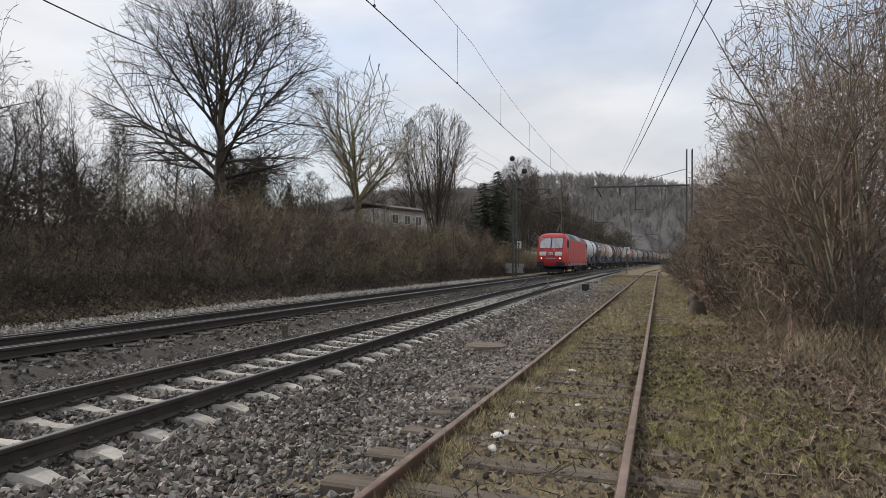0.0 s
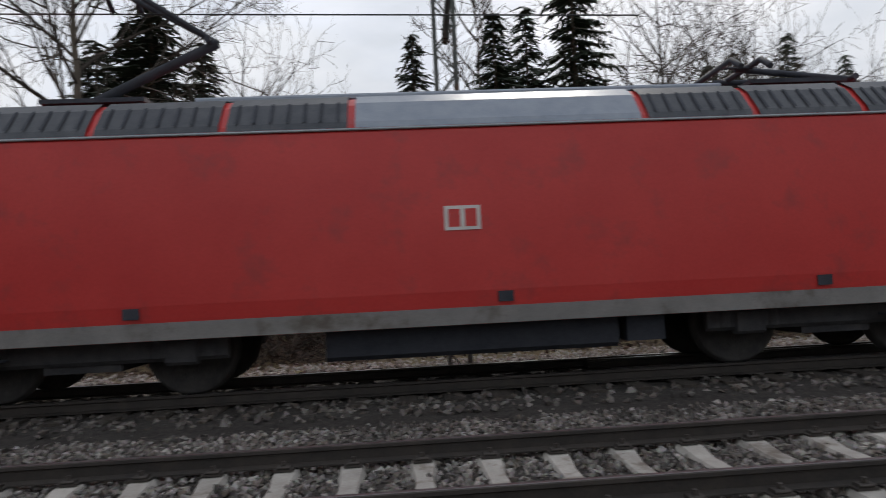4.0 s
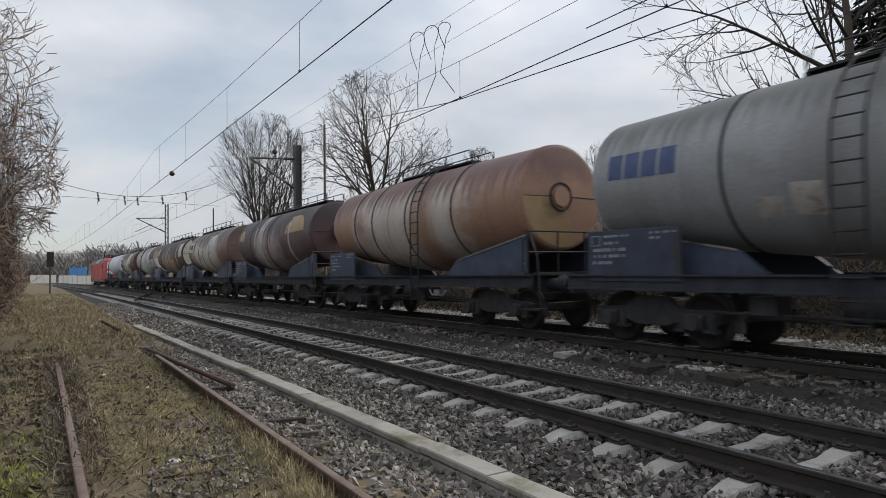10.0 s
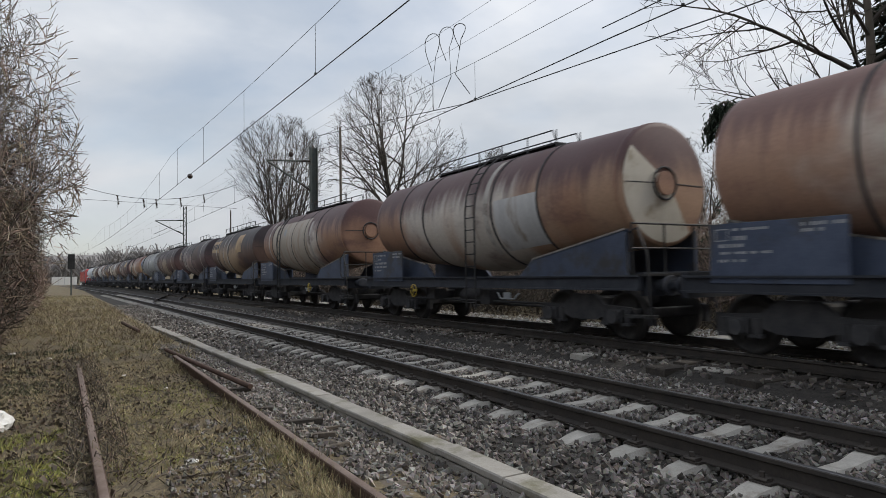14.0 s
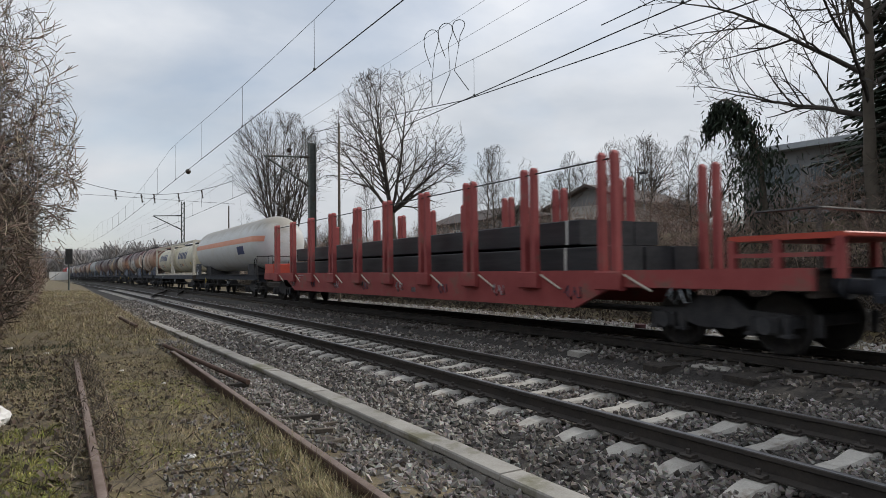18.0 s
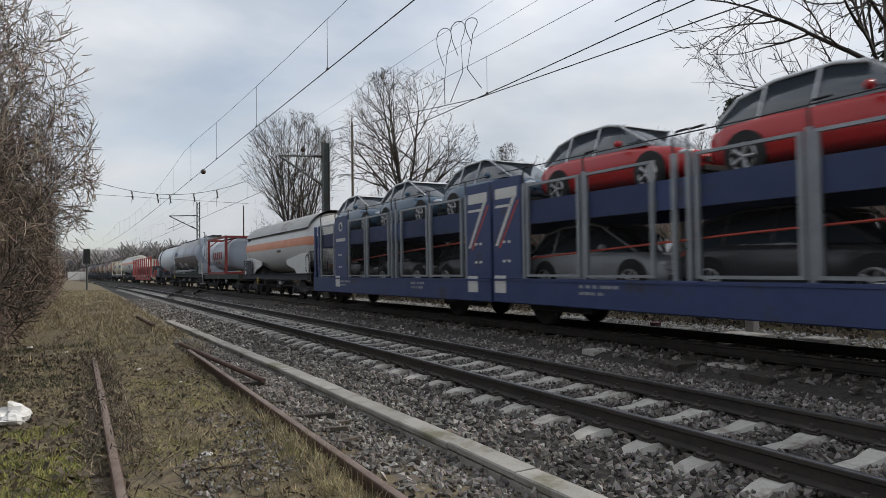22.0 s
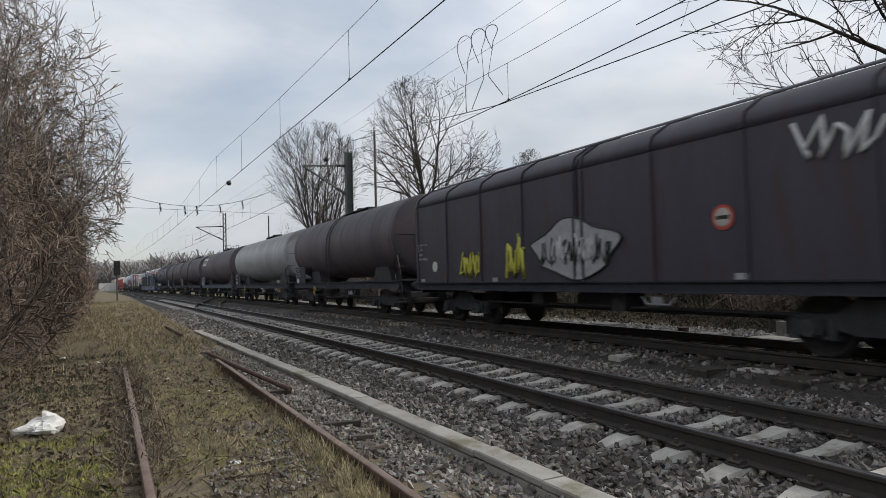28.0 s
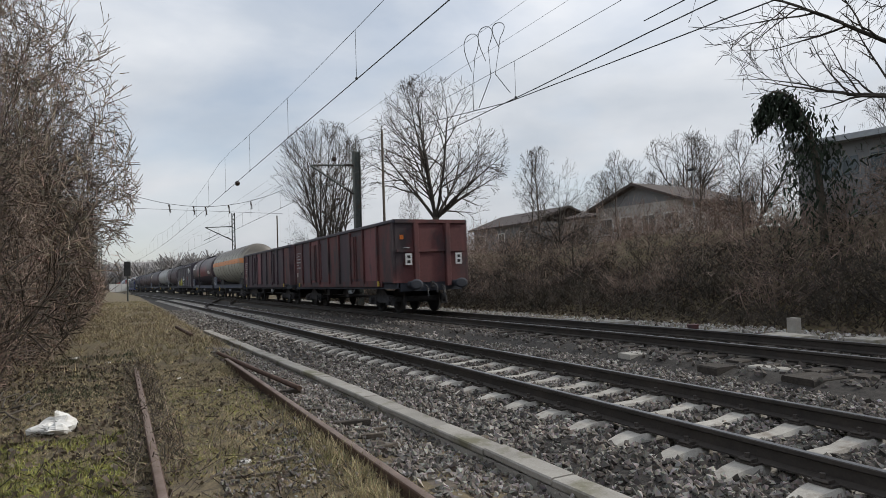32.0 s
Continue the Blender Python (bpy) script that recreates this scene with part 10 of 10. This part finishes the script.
def mast(x, y, top, reach, label, lattice=False, arm_z=7.9, low_z=6.4, arm=True):
    base = ground_z(x, y) - 0.2
    t = thing("catenary_mast", label, "catenary mast", "catenary masts", at=pose(x, y, 0))
    if lattice:
        for sx in (-0.22, 0.22):
            for sy in (-0.16, 0.16):
                part("leg", Geo().box(sx - 0.035, sx + 0.035, sy - 0.035, sy + 0.035, base, top), M["mast"], t)
        g = Geo()
        k = int((top - base) / 0.55)
        for i in range(k):
            z0, z1 = base + (top - base) * i / k, base + (top - base) * (i + 1) / k
            s = 1 if i % 2 else -1
            for sy in (-0.16, 0.16):
                g.tube([(-0.22 * s, sy, z0), (0.22 * s, sy, z1)], 0.018, 4)
            for sx in (-0.22, 0.22):
                g.tube([(sx, -0.16 * s, z0), (sx, 0.16 * s, z1)], 0.018, 4)
        part("lacing", g, M["mast"], t)
    else:
        for s in (-1, 1):
            part("flange", Geo().box(-0.16, 0.16, s * 0.19 - 0.02, s * 0.19 + 0.02, base, top), M["mast"], t)
        part("web", Geo().box(-0.02, 0.02, -0.17, 0.17, base, top), M["mast"], t)
    if not arm:
        return t
    s = 1 if reach > 0 else -1
    g = Geo().tube([(0, 0.2 * s, arm_z - 1.5), (0, reach * 0.95, arm_z + 0.12)], 0.062, 7)
    g.tube([(0, 0.2 * s, arm_z + 0.25), (0, reach * 0.95, arm_z + 0.12)], 0.058, 7)
    g.tube([(0, reach * 0.45, arm_z - 0.55), (0, reach, low_z + 0.25)], 0.035, 6)
    part("cantilever", g, M["mast"], t)
    insulator(t, (0, 0.25 * s, arm_z - 1.48), (0, 0.8 * s, arm_z - 1.1))
    insulator(t, (0, 0.25 * s, arm_z + 0.25), (0, 0.8 * s, arm_z + 0.22))
    return t


mast(-37.2, 12.9, 9.0, -3.0, "dark steel catenary mast with a cantilever arm", False, 7.9, 6.2)
mast(1.2, 14.0, 10.5, -4.0, "lattice catenary mast with a cantilever arm", True, 8.2, 6.4)
mast(62.0, 9.65 + 1.6, 10.2, -3.6, "lattice catenary mast beside the far track", True, 8.4, 6.9)
mast(-86.0, 13.0, 10.0, -3.6, "lattice catenary mast far along the line", True, 8.0, 6.2)
mast(-60.0, -2.2, 10.2, 5.6, "lattice catenary mast beside the hedge", True, 8.6, 6.6, False)
mast(-88.0, -2.8, 8.0, 5.0, "lattice catenary mast beside the hedge", True, 7.2, 5.9, False)
mast(-120.0, -3.0, 8.6, 5.0, "lattice catenary mast beside the hedge", True, 7.4, 5.9, False)
mast(114.0, 7.1, 11.0, -3.6, "lattice catenary mast beside the far track", True, 8.4, 7.0)
mast(170.5, -5.8, 12.6, 3.4, "lattice catenary mast beside the distant hedge", True, 8.8, 7.4)
mast(186.0, 1.2, 12.8, -3.2, "lattice catenary mast far along the bend", True, 9.0, 7.6)
solid("slim_pole", Geo().cyl((0, 0, -0.6), (0, 0, 9.1), 0.085, 10, 0.06), M["wood"], "slim dark upright pole beside the track", "pole", at=pose(-31.8, 12.5, 0))
solid("slim_pole", Geo().cyl((0, 0, -0.6), (0, 0, 7.4), 0.08, 10, 0.06), M["wood"], "slim dark upright pole in the bushes", "pole", at=pose(-62.0, 13.4, 0))
solid("slim_pole", Geo().cyl((0, 0, -0.6), (0, 0, 11.4), 0.1, 10, 0.07), M["wood"], "tall slim wooden pole in the bushes", "pole", at=pose(58.5, 16.4, 0))
solid("slim_pole", Geo().cyl((0, 0, -0.6), (0, 0, 12.4), 0.11, 10, 0.07), M["wood"], "tall slim wooden pole beside the far track", "pole", at=pose(84.0, 9.2, 0))

# portal arm ahead over the tracks
t = thing("signal_gantry", "dark steel arm reaching over the tracks from a lattice mast", "gantry", at=pose(53.2, -4.0, 0))
for sx in (-0.25, 0.25):
    for sy in (-0.2, 0.2):
        part("leg", Geo().box(sx - 0.04, sx + 0.04, sy - 0.04, sy + 0.04, -0.3, 10.4), M["mast"], t)
g = Geo()
for i in range(18):
    s = 1 if i % 2 else -1
    for sy in (-0.2, 0.2):
        g.tube([(-0.25 * s, sy, i * 0.58), (0.25 * s, sy, i * 0.58 + 0.58)], 0.02, 4)
part("lacing", g, M["mast"], t)
part("arm", Geo().box(-0.06, 0.06, 0, 7.4, 7.55, 7.68).tube([(0, 0.2, 8.9), (0, 5, 7.68)], 0.025, 5), M["mast"], t)
part("hanger", Geo().cyl((0, 4.0, 7.55), (0, 4.0, 5.6), 0.05, 8).box(-0.05, 0.05, 3.4, 4.1, 5.75, 5.82), M["mast"], t)
insulator(t, (0, 7.0, 7.5), (0, 6.6, 6.8))
insulator(t, (0, 5.2, 7.5), (0, 5.2, 7.0))

# headspan behind: a cross wire with hanging insulators
t = thing("headspan", "sagging cross wire with hanging insulators over all tracks", "overhead wire")
p0, p1 = Vector((-58, -2.2, 9.9)), Vector((-60, 13.5, 9.6))
pts = [p0.lerp(p1, i / 16) - Vector((0, 0, 1.9 * 4 * (i / 16) * (1 - i / 16))) for i in range(17)]
part("cross_wire", Geo().tube(pts, 0.02, 5), M["wire"], t)
part("lower_wire", Geo().tube([(-58, -2.2, 7.6), (-60, 13.5, 7.4)], 0.014, 5), M["wire"], t)
for i in (3, 6, 8, 9, 11, 13):
    p = pts[i]
    insulator(t, (p.x, p.y, p.z), (p.x, p.y + 0.1, p.z - 0.75))
    part("hanger", Geo().cyl((p.x, p.y, p.z - 0.7), (p.x, p.y, 7.0), 0.012, 5), M["wire"], t)
for x, y, z in ((-33.8, 5.35, 6.33), (-31, 9.6, 7.3)):
    b = thing("wire_insulator", "dark round insulator in the overhead wire", "insulator")
    part("body", Geo().ball((x, y, z), 0.13, 12), M["porcelain"], b)
for y, z in ((6.7, 7.38), (6.0, 6.65)):
    b = thing("wire_insulator", "dark round insulator in the overhead wire", "insulator")
    part("body", Geo().ball((36.0, y, z), 0.16, 12), M["porcelain"], b)


# ---- small things beside the tracks ----
bag = Geo()
rnd = random.Random(3)
vs = []
for i in range(11):
    for j in range(18):
        a, b = math.pi * i / 10, 2 * math.pi * j / 18
        k = 1 + rnd.uniform(-0.13, 0.13) + 0.28 * math.sin(3 * b + 1.0) * math.sin(a) + 0.16 * math.sin(5 * b + 2 * a)
        lift = 0.10 * (1 + 0.5 * math.cos(b - 2.4)) * math.cos(a) * k + 0.07 + rnd.uniform(-0.012, 0.012)
        vs.append((0.12 * math.sin(a) * math.cos(b) * k, 0.18 * math.sin(a) * math.sin(b) * k, max(-0.01, 0.95 * lift)))
bag.add(vs, [(i * 18 + j, i * 18 + (j + 1) % 18, (i + 1) * 18 + (j + 1) % 18, (i + 1) * 18 + j) for i in range(10) for j in range(18)])
solid("plastic_bag", bag, M["plastic_white"], "crumpled white plastic bag lying in the grass", "plastic bag", at=pose(-7.9, -0.64, ground_z(-7.9, -0.64), 0, 0, 8))


def litter(x, y, w, l, turn, label="piece of white litter between the siding rails"):
    g = Geo()
    r = random.Random(int(x * 100))
    n = 10
    top = [(w * math.cos(2 * math.pi * k / n) * r.uniform(0.7, 1.1), l * math.sin(2 * math.pi * k / n) * r.uniform(0.7, 1.1), 0.012 + r.uniform(0, 0.018)) for k in range(n)]
    low = [(a * 1.05, b * 1.05, 0.0) for a, b, c in top]
    g.add(top + low + [(0, 0, 0.028)], [(k, (k + 1) % n, 2 * n) for k in range(n)] + [(k, n + k, n + (k + 1) % n, (k + 1) % n) for k in range(n)], True)
    solid("litter", g, M["plastic_white"], label, "litter", "white litter on the siding", at=pose(x, y, ground_z(x, y) - 0.005, 0, 0, turn))


for x, y, w, l, a in ((6.38, 1.15, 0.05, 0.10, 100), (5.67, 1.15, 0.055, 0.13, 70), (5.28, 1.13, 0.04, 0.07, 110), (7.13, 0.59, 0.035, 0.06, 80), (4.25, 1.22, 0.035, 0.06, 95), (7.02, 1.19, 0.03, 0.06, 50), (4.3, 1.05, 0.02, 0.04, 0), (9.4, 0.85, 0.03, 0.06, 0), (8.0, 1.15, 0.02, 0.04, 40)):
    litter(x, y, w, l, a)
for x, y, w, l in ((-14.4, -0.25, 0.06, 0.09), (-11.2, 0.8, 0.03, 0.04), (-16, -0.9, 0.08, 0.12), (-9.5, 1.2, 0.03, 0.05), (-5.6, 0.9, 0.03, 0.05), (-60, 0.4, 0.2, 0.3)):
    litter(x, y, w, l, x * 31, "piece of white litter in the dry grass")

solid("manhole_lid", Geo().loft([(0, 0, 0.01, 0.01)], 4, ends=False).cyl((0, 0, -0.06), (0, 0, 0.05), 0.42, 28, 0.4), M["wood"], "round weathered lid lying in the ballast", "manhole lid", at=pose(12.4, 2.8, -0.21 + grade(12.4)))
solid("marker_post", Geo().box(-0.06, 0.06, -0.06, 0.06, -0.4, 0.30, 0.02).box(-0.075, 0.075, -0.075, 0.075, 0.30, 0.35), M["wood"], "short grey marker post between the main tracks", "post", at=pose(12.4, 7.25, -0.25))
solid("marker_post", Geo().box(-0.11, 0.11, -0.11, 0.11, -0.4, 0.48, 0.02), M["concrete"], "short stone post beside the far track", "post", at=pose(-9.5, 13.5, -0.3))
stub = thing("red_stub", "short red-brown cable stub beside the far track", "cable stub", at=pose(-12.1, 13.2, -0.3))
part("stub", Geo().cyl((0, 0, -0.1), (0, 0, 0.2), 0.11, 12, 0.15), M["box_brown"], stub)
for x, y, w, l, m in ((-8.9, 8.2, 0.22, 0.32, "concrete"), (-6.4, 8.55, 0.14, 0.6, "concrete"), (-14.4, 12.7, 0.3, 0.7, "trough"), (-9.0, 12.6, 0.3, 0.9, "trough"), (-7.6, 13.0, 0.25, 0.6, "trough"), (-7.0, 8.1, 0.2, 0.4, "dark_wood"), (-5.6, 8.3, 0.3, 0.5, "dark_wood"), (-10.6, 12.5, 0.2, 0.5, "trough"), (-16.2, 12.4, 0.12, 0.3, "concrete")):
    solid("concrete_block", Geo().box(-l / 2, l / 2, -w, w, -0.1, 0.13, 0.02), M[m], "small pale concrete block beside the far track" if m != "dark_wood" else "dark cable box beside the far track", "block", "blocks along the far track", at=pose(x, y, -0.22, 0, 0, x * 17 % 12 - 6))

# old point blade and loose timbers at the end of the siding
blade_rail = Geo().tube([(-13.75, 1.72, -0.01), (-11.0, 1.88, 0.0), (-8.67, 2.12, -0.03)], 0.035, 6)
solid("point_blade", blade_rail, M["rusty_rail"], "loose rusty point blade beside the siding rail", "rail")
for i, (x, y, l, w, a, m) in enumerate(((-8.9, 1.95, 0.5, 0.03, 60, "dark_wood"), (-6.65, 2.12, 0.5, 0.035, 80, "dark_wood"), (-6.3, 2.0, 0.4, 0.025, 70, "wood"), (-6.05, 2.08, 0.42, 0.025, 62, "wood"), (-6.45, 2.35, 0.3, 0.02, 95, "wood"), (-5.6, 2.15, 0.25, 0.03, 110, "wood"), (-5.4, 0.95, 0.7, 0.014, 96, "wood"), (-5.15, 1.0, 0.6, 0.012, 80, "wood"), (-7.4, 1.9, 0.3, 0.03, 80, "dark_wood"))):
    solid("loose_timber", Geo().box(-l / 2, l / 2, -w, w, -w, w * 0.7, w * 0.2), M[m], "loose weathered timber beside the siding", "timber", "loose timbers", at=pose(x, y, ground_z(x, y) + w, 0, 3 * (i % 3 - 1), a))
solid("rail_stub", Geo().tube([(-22.3, 1.55, 0.0), (-18.8, 1.7, -0.02)], 0.05, 6), M["rusty_rail"], "short leftover piece of rusty rail", "rail")
r = random.Random(6)
for i in range(14):
    x, y = -9.0 + r.uniform(-1.4, 0.6), -1.6 + r.uniform(-0.8, 0.7)
    l, a = r.uniform(0.5, 1.3), r.uniform(-30, 40)
    pts = [(k / 6 * l - l / 2, 0.06 * math.sin(k * 1.3 + i), 0.05 + 0.04 * math.sin(k + i)) for k in range(7)]
    solid("dead_branch", Geo().tube(pts, 0.012, 5), M["bark"], "dead grey branch lying beside the hedge", "branch", "dead branches", at=pose(x, y, ground_z(x, y), 0, 0, a))
solid("tree_stump", Geo().cyl((0, 0, -0.1), (0, 0, 0.42), 0.3, 10, 0.2).ball((0.1, 0.1, 0.4), 0.2, 8), M["bark"], "dark rotten tree stump in the grass", "tree stump", at=pose(20.4, -1.75, ground_z(20.4, -1.75)))
solid("side_lane", Geo().add([(11, -9.6, ground_z(11, -9.6) + 0.03), (60, -13, ground_z(60, -13) + 0.03), (60, -10.5, ground_z(60, -10.5) + 0.03), (11, -7.4, ground_z(11, -7.4) + 0.03), (11, -9.6, -0.3), (60, -13, -0.3), (60, -10.5, -0.3), (11, -7.4, -0.3)], [(0, 1, 2, 3), (4, 7, 6, 5), (0, 4, 5, 1), (3, 2, 6, 7)]), M["asphalt"], "pale narrow lane behind the hedge", "lane", kind="structure")


# ---- signs and signals ----
def number_sign(x, y, digit, z0=0.0):
    t = thing("speed_sign", "white square sign with a black digit on a post", "sign", "signs along the line", at=pose(x, y, grade(x) - 0.3 + z0, 0, 0, slope_at(y_two, x)))
    part("post", Geo().cyl((0, 0, 0), (0, 0, 2.9), 0.045, 8), M["mast"], t)
    part("plate", Geo().box(-0.02, 0.02, -0.3, 0.3, 2.15, 2.95, 0.01), M["white_paint"], t)
    c = bpy.data.curves.new("digit", "FONT")
    c.body, c.size, c.extrude, c.align_x = digit, 0.72, 0.004, "CENTER"
    ob = new("digit", c)
    ob.data.materials.append(M["tyre"])
    ob.parent = t
    ob.matrix_basis = pose(-0.03, 0, 2.28, 90, 0, -90)


number_sign(72.0, 12.6, "2", 0.9)
number_sign(74.0, 0.9, "7", 0.3)
hut = thing("signal_box_cabinet", "grey trackside cabinet with graffiti", "cabinet", at=pose(73, 13.2, 0.3))
part("cabinet", Geo().box(-0.5, 0.5, -1.0, 1.0, 0, 1.1, 0.03), M["galv"], hut)
scribble(hut, -0.2, 0.2, 0.4, 0.6, 4, "rail_black", -1.01, 0.03, 12)


def light_signal(x, y, top):
    t = thing("light_signal", "dark railway light signal on a post", "railway signal", "light signals", at=pose(x, y, grade(x) - 0.3))
    part("post", Geo().cyl((0, 0, 0), (0, 0, top), 0.08, 8), M["mast"], t)
    part("head", Geo().box(-0.12, 0.12, -0.32, 0.32, top - 1.5, top, 0.05), M["tyre"], t)
    part("hood", Geo().box(-0.02, 0.2, -0.2, 0.2, top - 0.5, top - 0.46), M["tyre"], t)


light_signal(-76, 0.6, 4.4)
light_signal(-70, 12.8, 5.2)
solid("low_signal", Geo().box(-0.12, 0.12, -0.2, 0.2, 0, 0.35, 0.03).cyl((0, 0, -0.2), (0, 0, 0.05), 0.06, 8), M["black"], "low dark shunting signal box in the ballast", "signal", at=pose(36, 2.6, -0.15 + grade(36)))
solid("cable_drum_lid", Geo().box(-1.2, 1.2, -0.45, 0.45, 0, 0.12, 0.03), M["black"], "dark flat cover plate in the ballast", "cover plate", at=pose(43, 1.75, -0.2 + grade(43)))


# ---- houses behind the bank ----
def house(x, y, w, d, eave, ridge, turn, wall, label, windows=3, along=True):
    z = ground_z(x, y) - 0.3
    t = thing("house", label, "house", at=pose(x, y, z, 0, 0, turn))
    part("wall", Geo().box(-w / 2, w / 2, -d / 2, d / 2, 0, eave), M[wall], t)
    if along:           # ridge runs front to back, the gable faces the tracks
        prof = [(-w / 2 - 0.5, eave - 0.2), (0, ridge), (w / 2 + 0.5, eave - 0.2), (w / 2 + 0.5, eave - 0.02), (0, ridge + 0.2), (-w / 2 - 0.5, eave - 0.02)]
        part("gable", Geo().prism([(-w / 2, eave), (w / 2, eave), (0, ridge)], -d / 2 + 0.02, d / 2 - 0.02), M["hall_grey"], t, "grey clad gable")
        part("roof", Geo().prism(prof, -d / 2 - 0.6, d / 2 + 0.6), M["roof_tile"], t)
    else:
        prof = [(-d / 2 - 0.5, eave - 0.2), (0, ridge), (d / 2 + 0.5, eave - 0.2), (d / 2 + 0.5, eave - 0.02), (0, ridge + 0.2), (-d / 2 - 0.5, eave - 0.02)]
        part("roof", Geo().prism(prof, -w / 2 - 0.4, w / 2 + 0.4, "x"), M["roof_tile"], t)
    for k in range(windows):
        xx = -w / 2 + w * (k + 0.5) / windows
        win = part("window", Geo().box(xx - 0.62, xx + 0.62, -d / 2 - 0.03, -d / 2 + 0.02, eave - 2.0, eave - 0.75), M["white_paint"], t)
        part("pane", Geo().box(xx - 0.5, xx - 0.03, -d / 2 - 0.045, -d / 2 - 0.032, eave - 1.9, eave - 0.85), M["dark_glass"], win)
        part("pane", Geo().box(xx + 0.03, xx + 0.5, -d / 2 - 0.045, -d / 2 - 0.032, eave - 1.9, eave - 0.85), M["dark_glass"], win)
    return t


house(-34.6, 36, 7.4, 7.4, 2.9, 4.2, 8, "render_wall", "low white house with a dark gabled roof", 4)
house(-40.5, 38, 7, 8, 2.6, 3.6, 5, "render_wall", "low pale annex with a flat dark roof", 2, False)
house(79, 31, 9, 8, 4.9, 5.5, -20, "render_wall", "low white house behind bare trees", 4, False)
house(-58, 40, 12, 8, 3.2, 4.6, 0, "hall_grey", "low grey building behind the bank", 3, False)
hall = thing("industrial_hall", "long grey industrial hall with a shallow roof", "industrial hall", at=pose(-18, 51, 4.6, 0, 0, 8))
part("wall", Geo().box(-13, 22, -5, 8, -1.5, 5.0), M["hall_grey"], hall)
part("roof", Geo().prism([(-6, 4.9), (9, 4.9), (9, 5.3), (1.5, 6.6), (-6, 5.3)], -13.5, 22.5, "x"), M["galv"], hall)
for k in range(9):
    part("window_band", Geo().box(-12 + k * 3.8, -9 + k * 3.8, -5.04, -4.98, 2.6, 3.9), M["dark_glass"], hall)
lamp = thing("street_lamp", "slim street lamp behind the bank", "street lamp", at=pose(-27.0, 30, ground_z(-27, 30)))
part("post", Geo().cyl((0, 0, 0), (0, 0, 4.0), 0.05, 8), M["galv"], lamp)
part("head", Geo().box(-0.25, 0.25, -0.12, 0.12, 4.0, 4.15, 0.04), M["black"], lamp)

# far yard beyond the bend
def yard_container(x, y, l, z, high, m):
    t = thing("freight_container", "distant %s freight container in a yard" % {"blue_drum": "blue", "white_paint": "white", "cream_patch": "cream", "hall_grey": "grey"}[m], "container", "containers in the far yard", at=pose(x, y, ground_z(x, y) - 0.02 + z))
    part("box", Geo().box(-1.2, 1.2, -l / 2, l / 2, 0, high), M[m], t)
    for k in range(3):
        part("door_bar", Geo().box(1.2, 1.26, -l / 4 * (k - 1) - 0.04, -l / 4 * (k - 1) + 0.04, 0.1, high - 0.1), M["galv"], t)


for x, y, l, z, high, m in ((-225, 6.3, 4.6, 0, 2.6, "white_paint"), (-225, 11.2, 4.8, 0, 2.6, "white_paint"), (-232, 15.2, 4.4, 0, 2.9, "cream_patch"), (-240, 9.0, 6.0, 0, 2.7, "hall_grey"), (-240, 9.6, 4.8, 2.7, 2.5, "blue_drum"), (-240, 15.2, 5.6, 0, 2.7, "hall_grey"), (-240, 15.0, 4.6, 2.7, 2.4, "hall_grey"), (-240, 20.6, 4.4, 0, 3.4, "cream_patch"), (-244, 25.6, 3.6, 0, 3.2, "white_paint"), (-236, 33, 5, 0, 2.6, "hall_grey"), (-240, 0.0, 7, 0, 2.6, "white_paint")):
    yard_container(x, y, l, z, high, m)
# the tree belt takes the hill colour for its painted haze
n = 1500
wx, wy = rng.uniform(-345, -285, n), rng.uniform(-110, 150, n)
wz = np.array([ground_z(a, b) for a, b in zip(wx, wy)])
tagged(new("far_wood", scatter("far_wood", far_tree, far_tree_f, np.stack([wx, wy, wz], 1), turns(rng, n, 0.12), rng.uniform(7, 13, (n, 1)) * np.ones((1, 3)), M["hill"])), "belt of bare trees behind the far yard, paled for haze", "wood", kind="stuff")



motions()
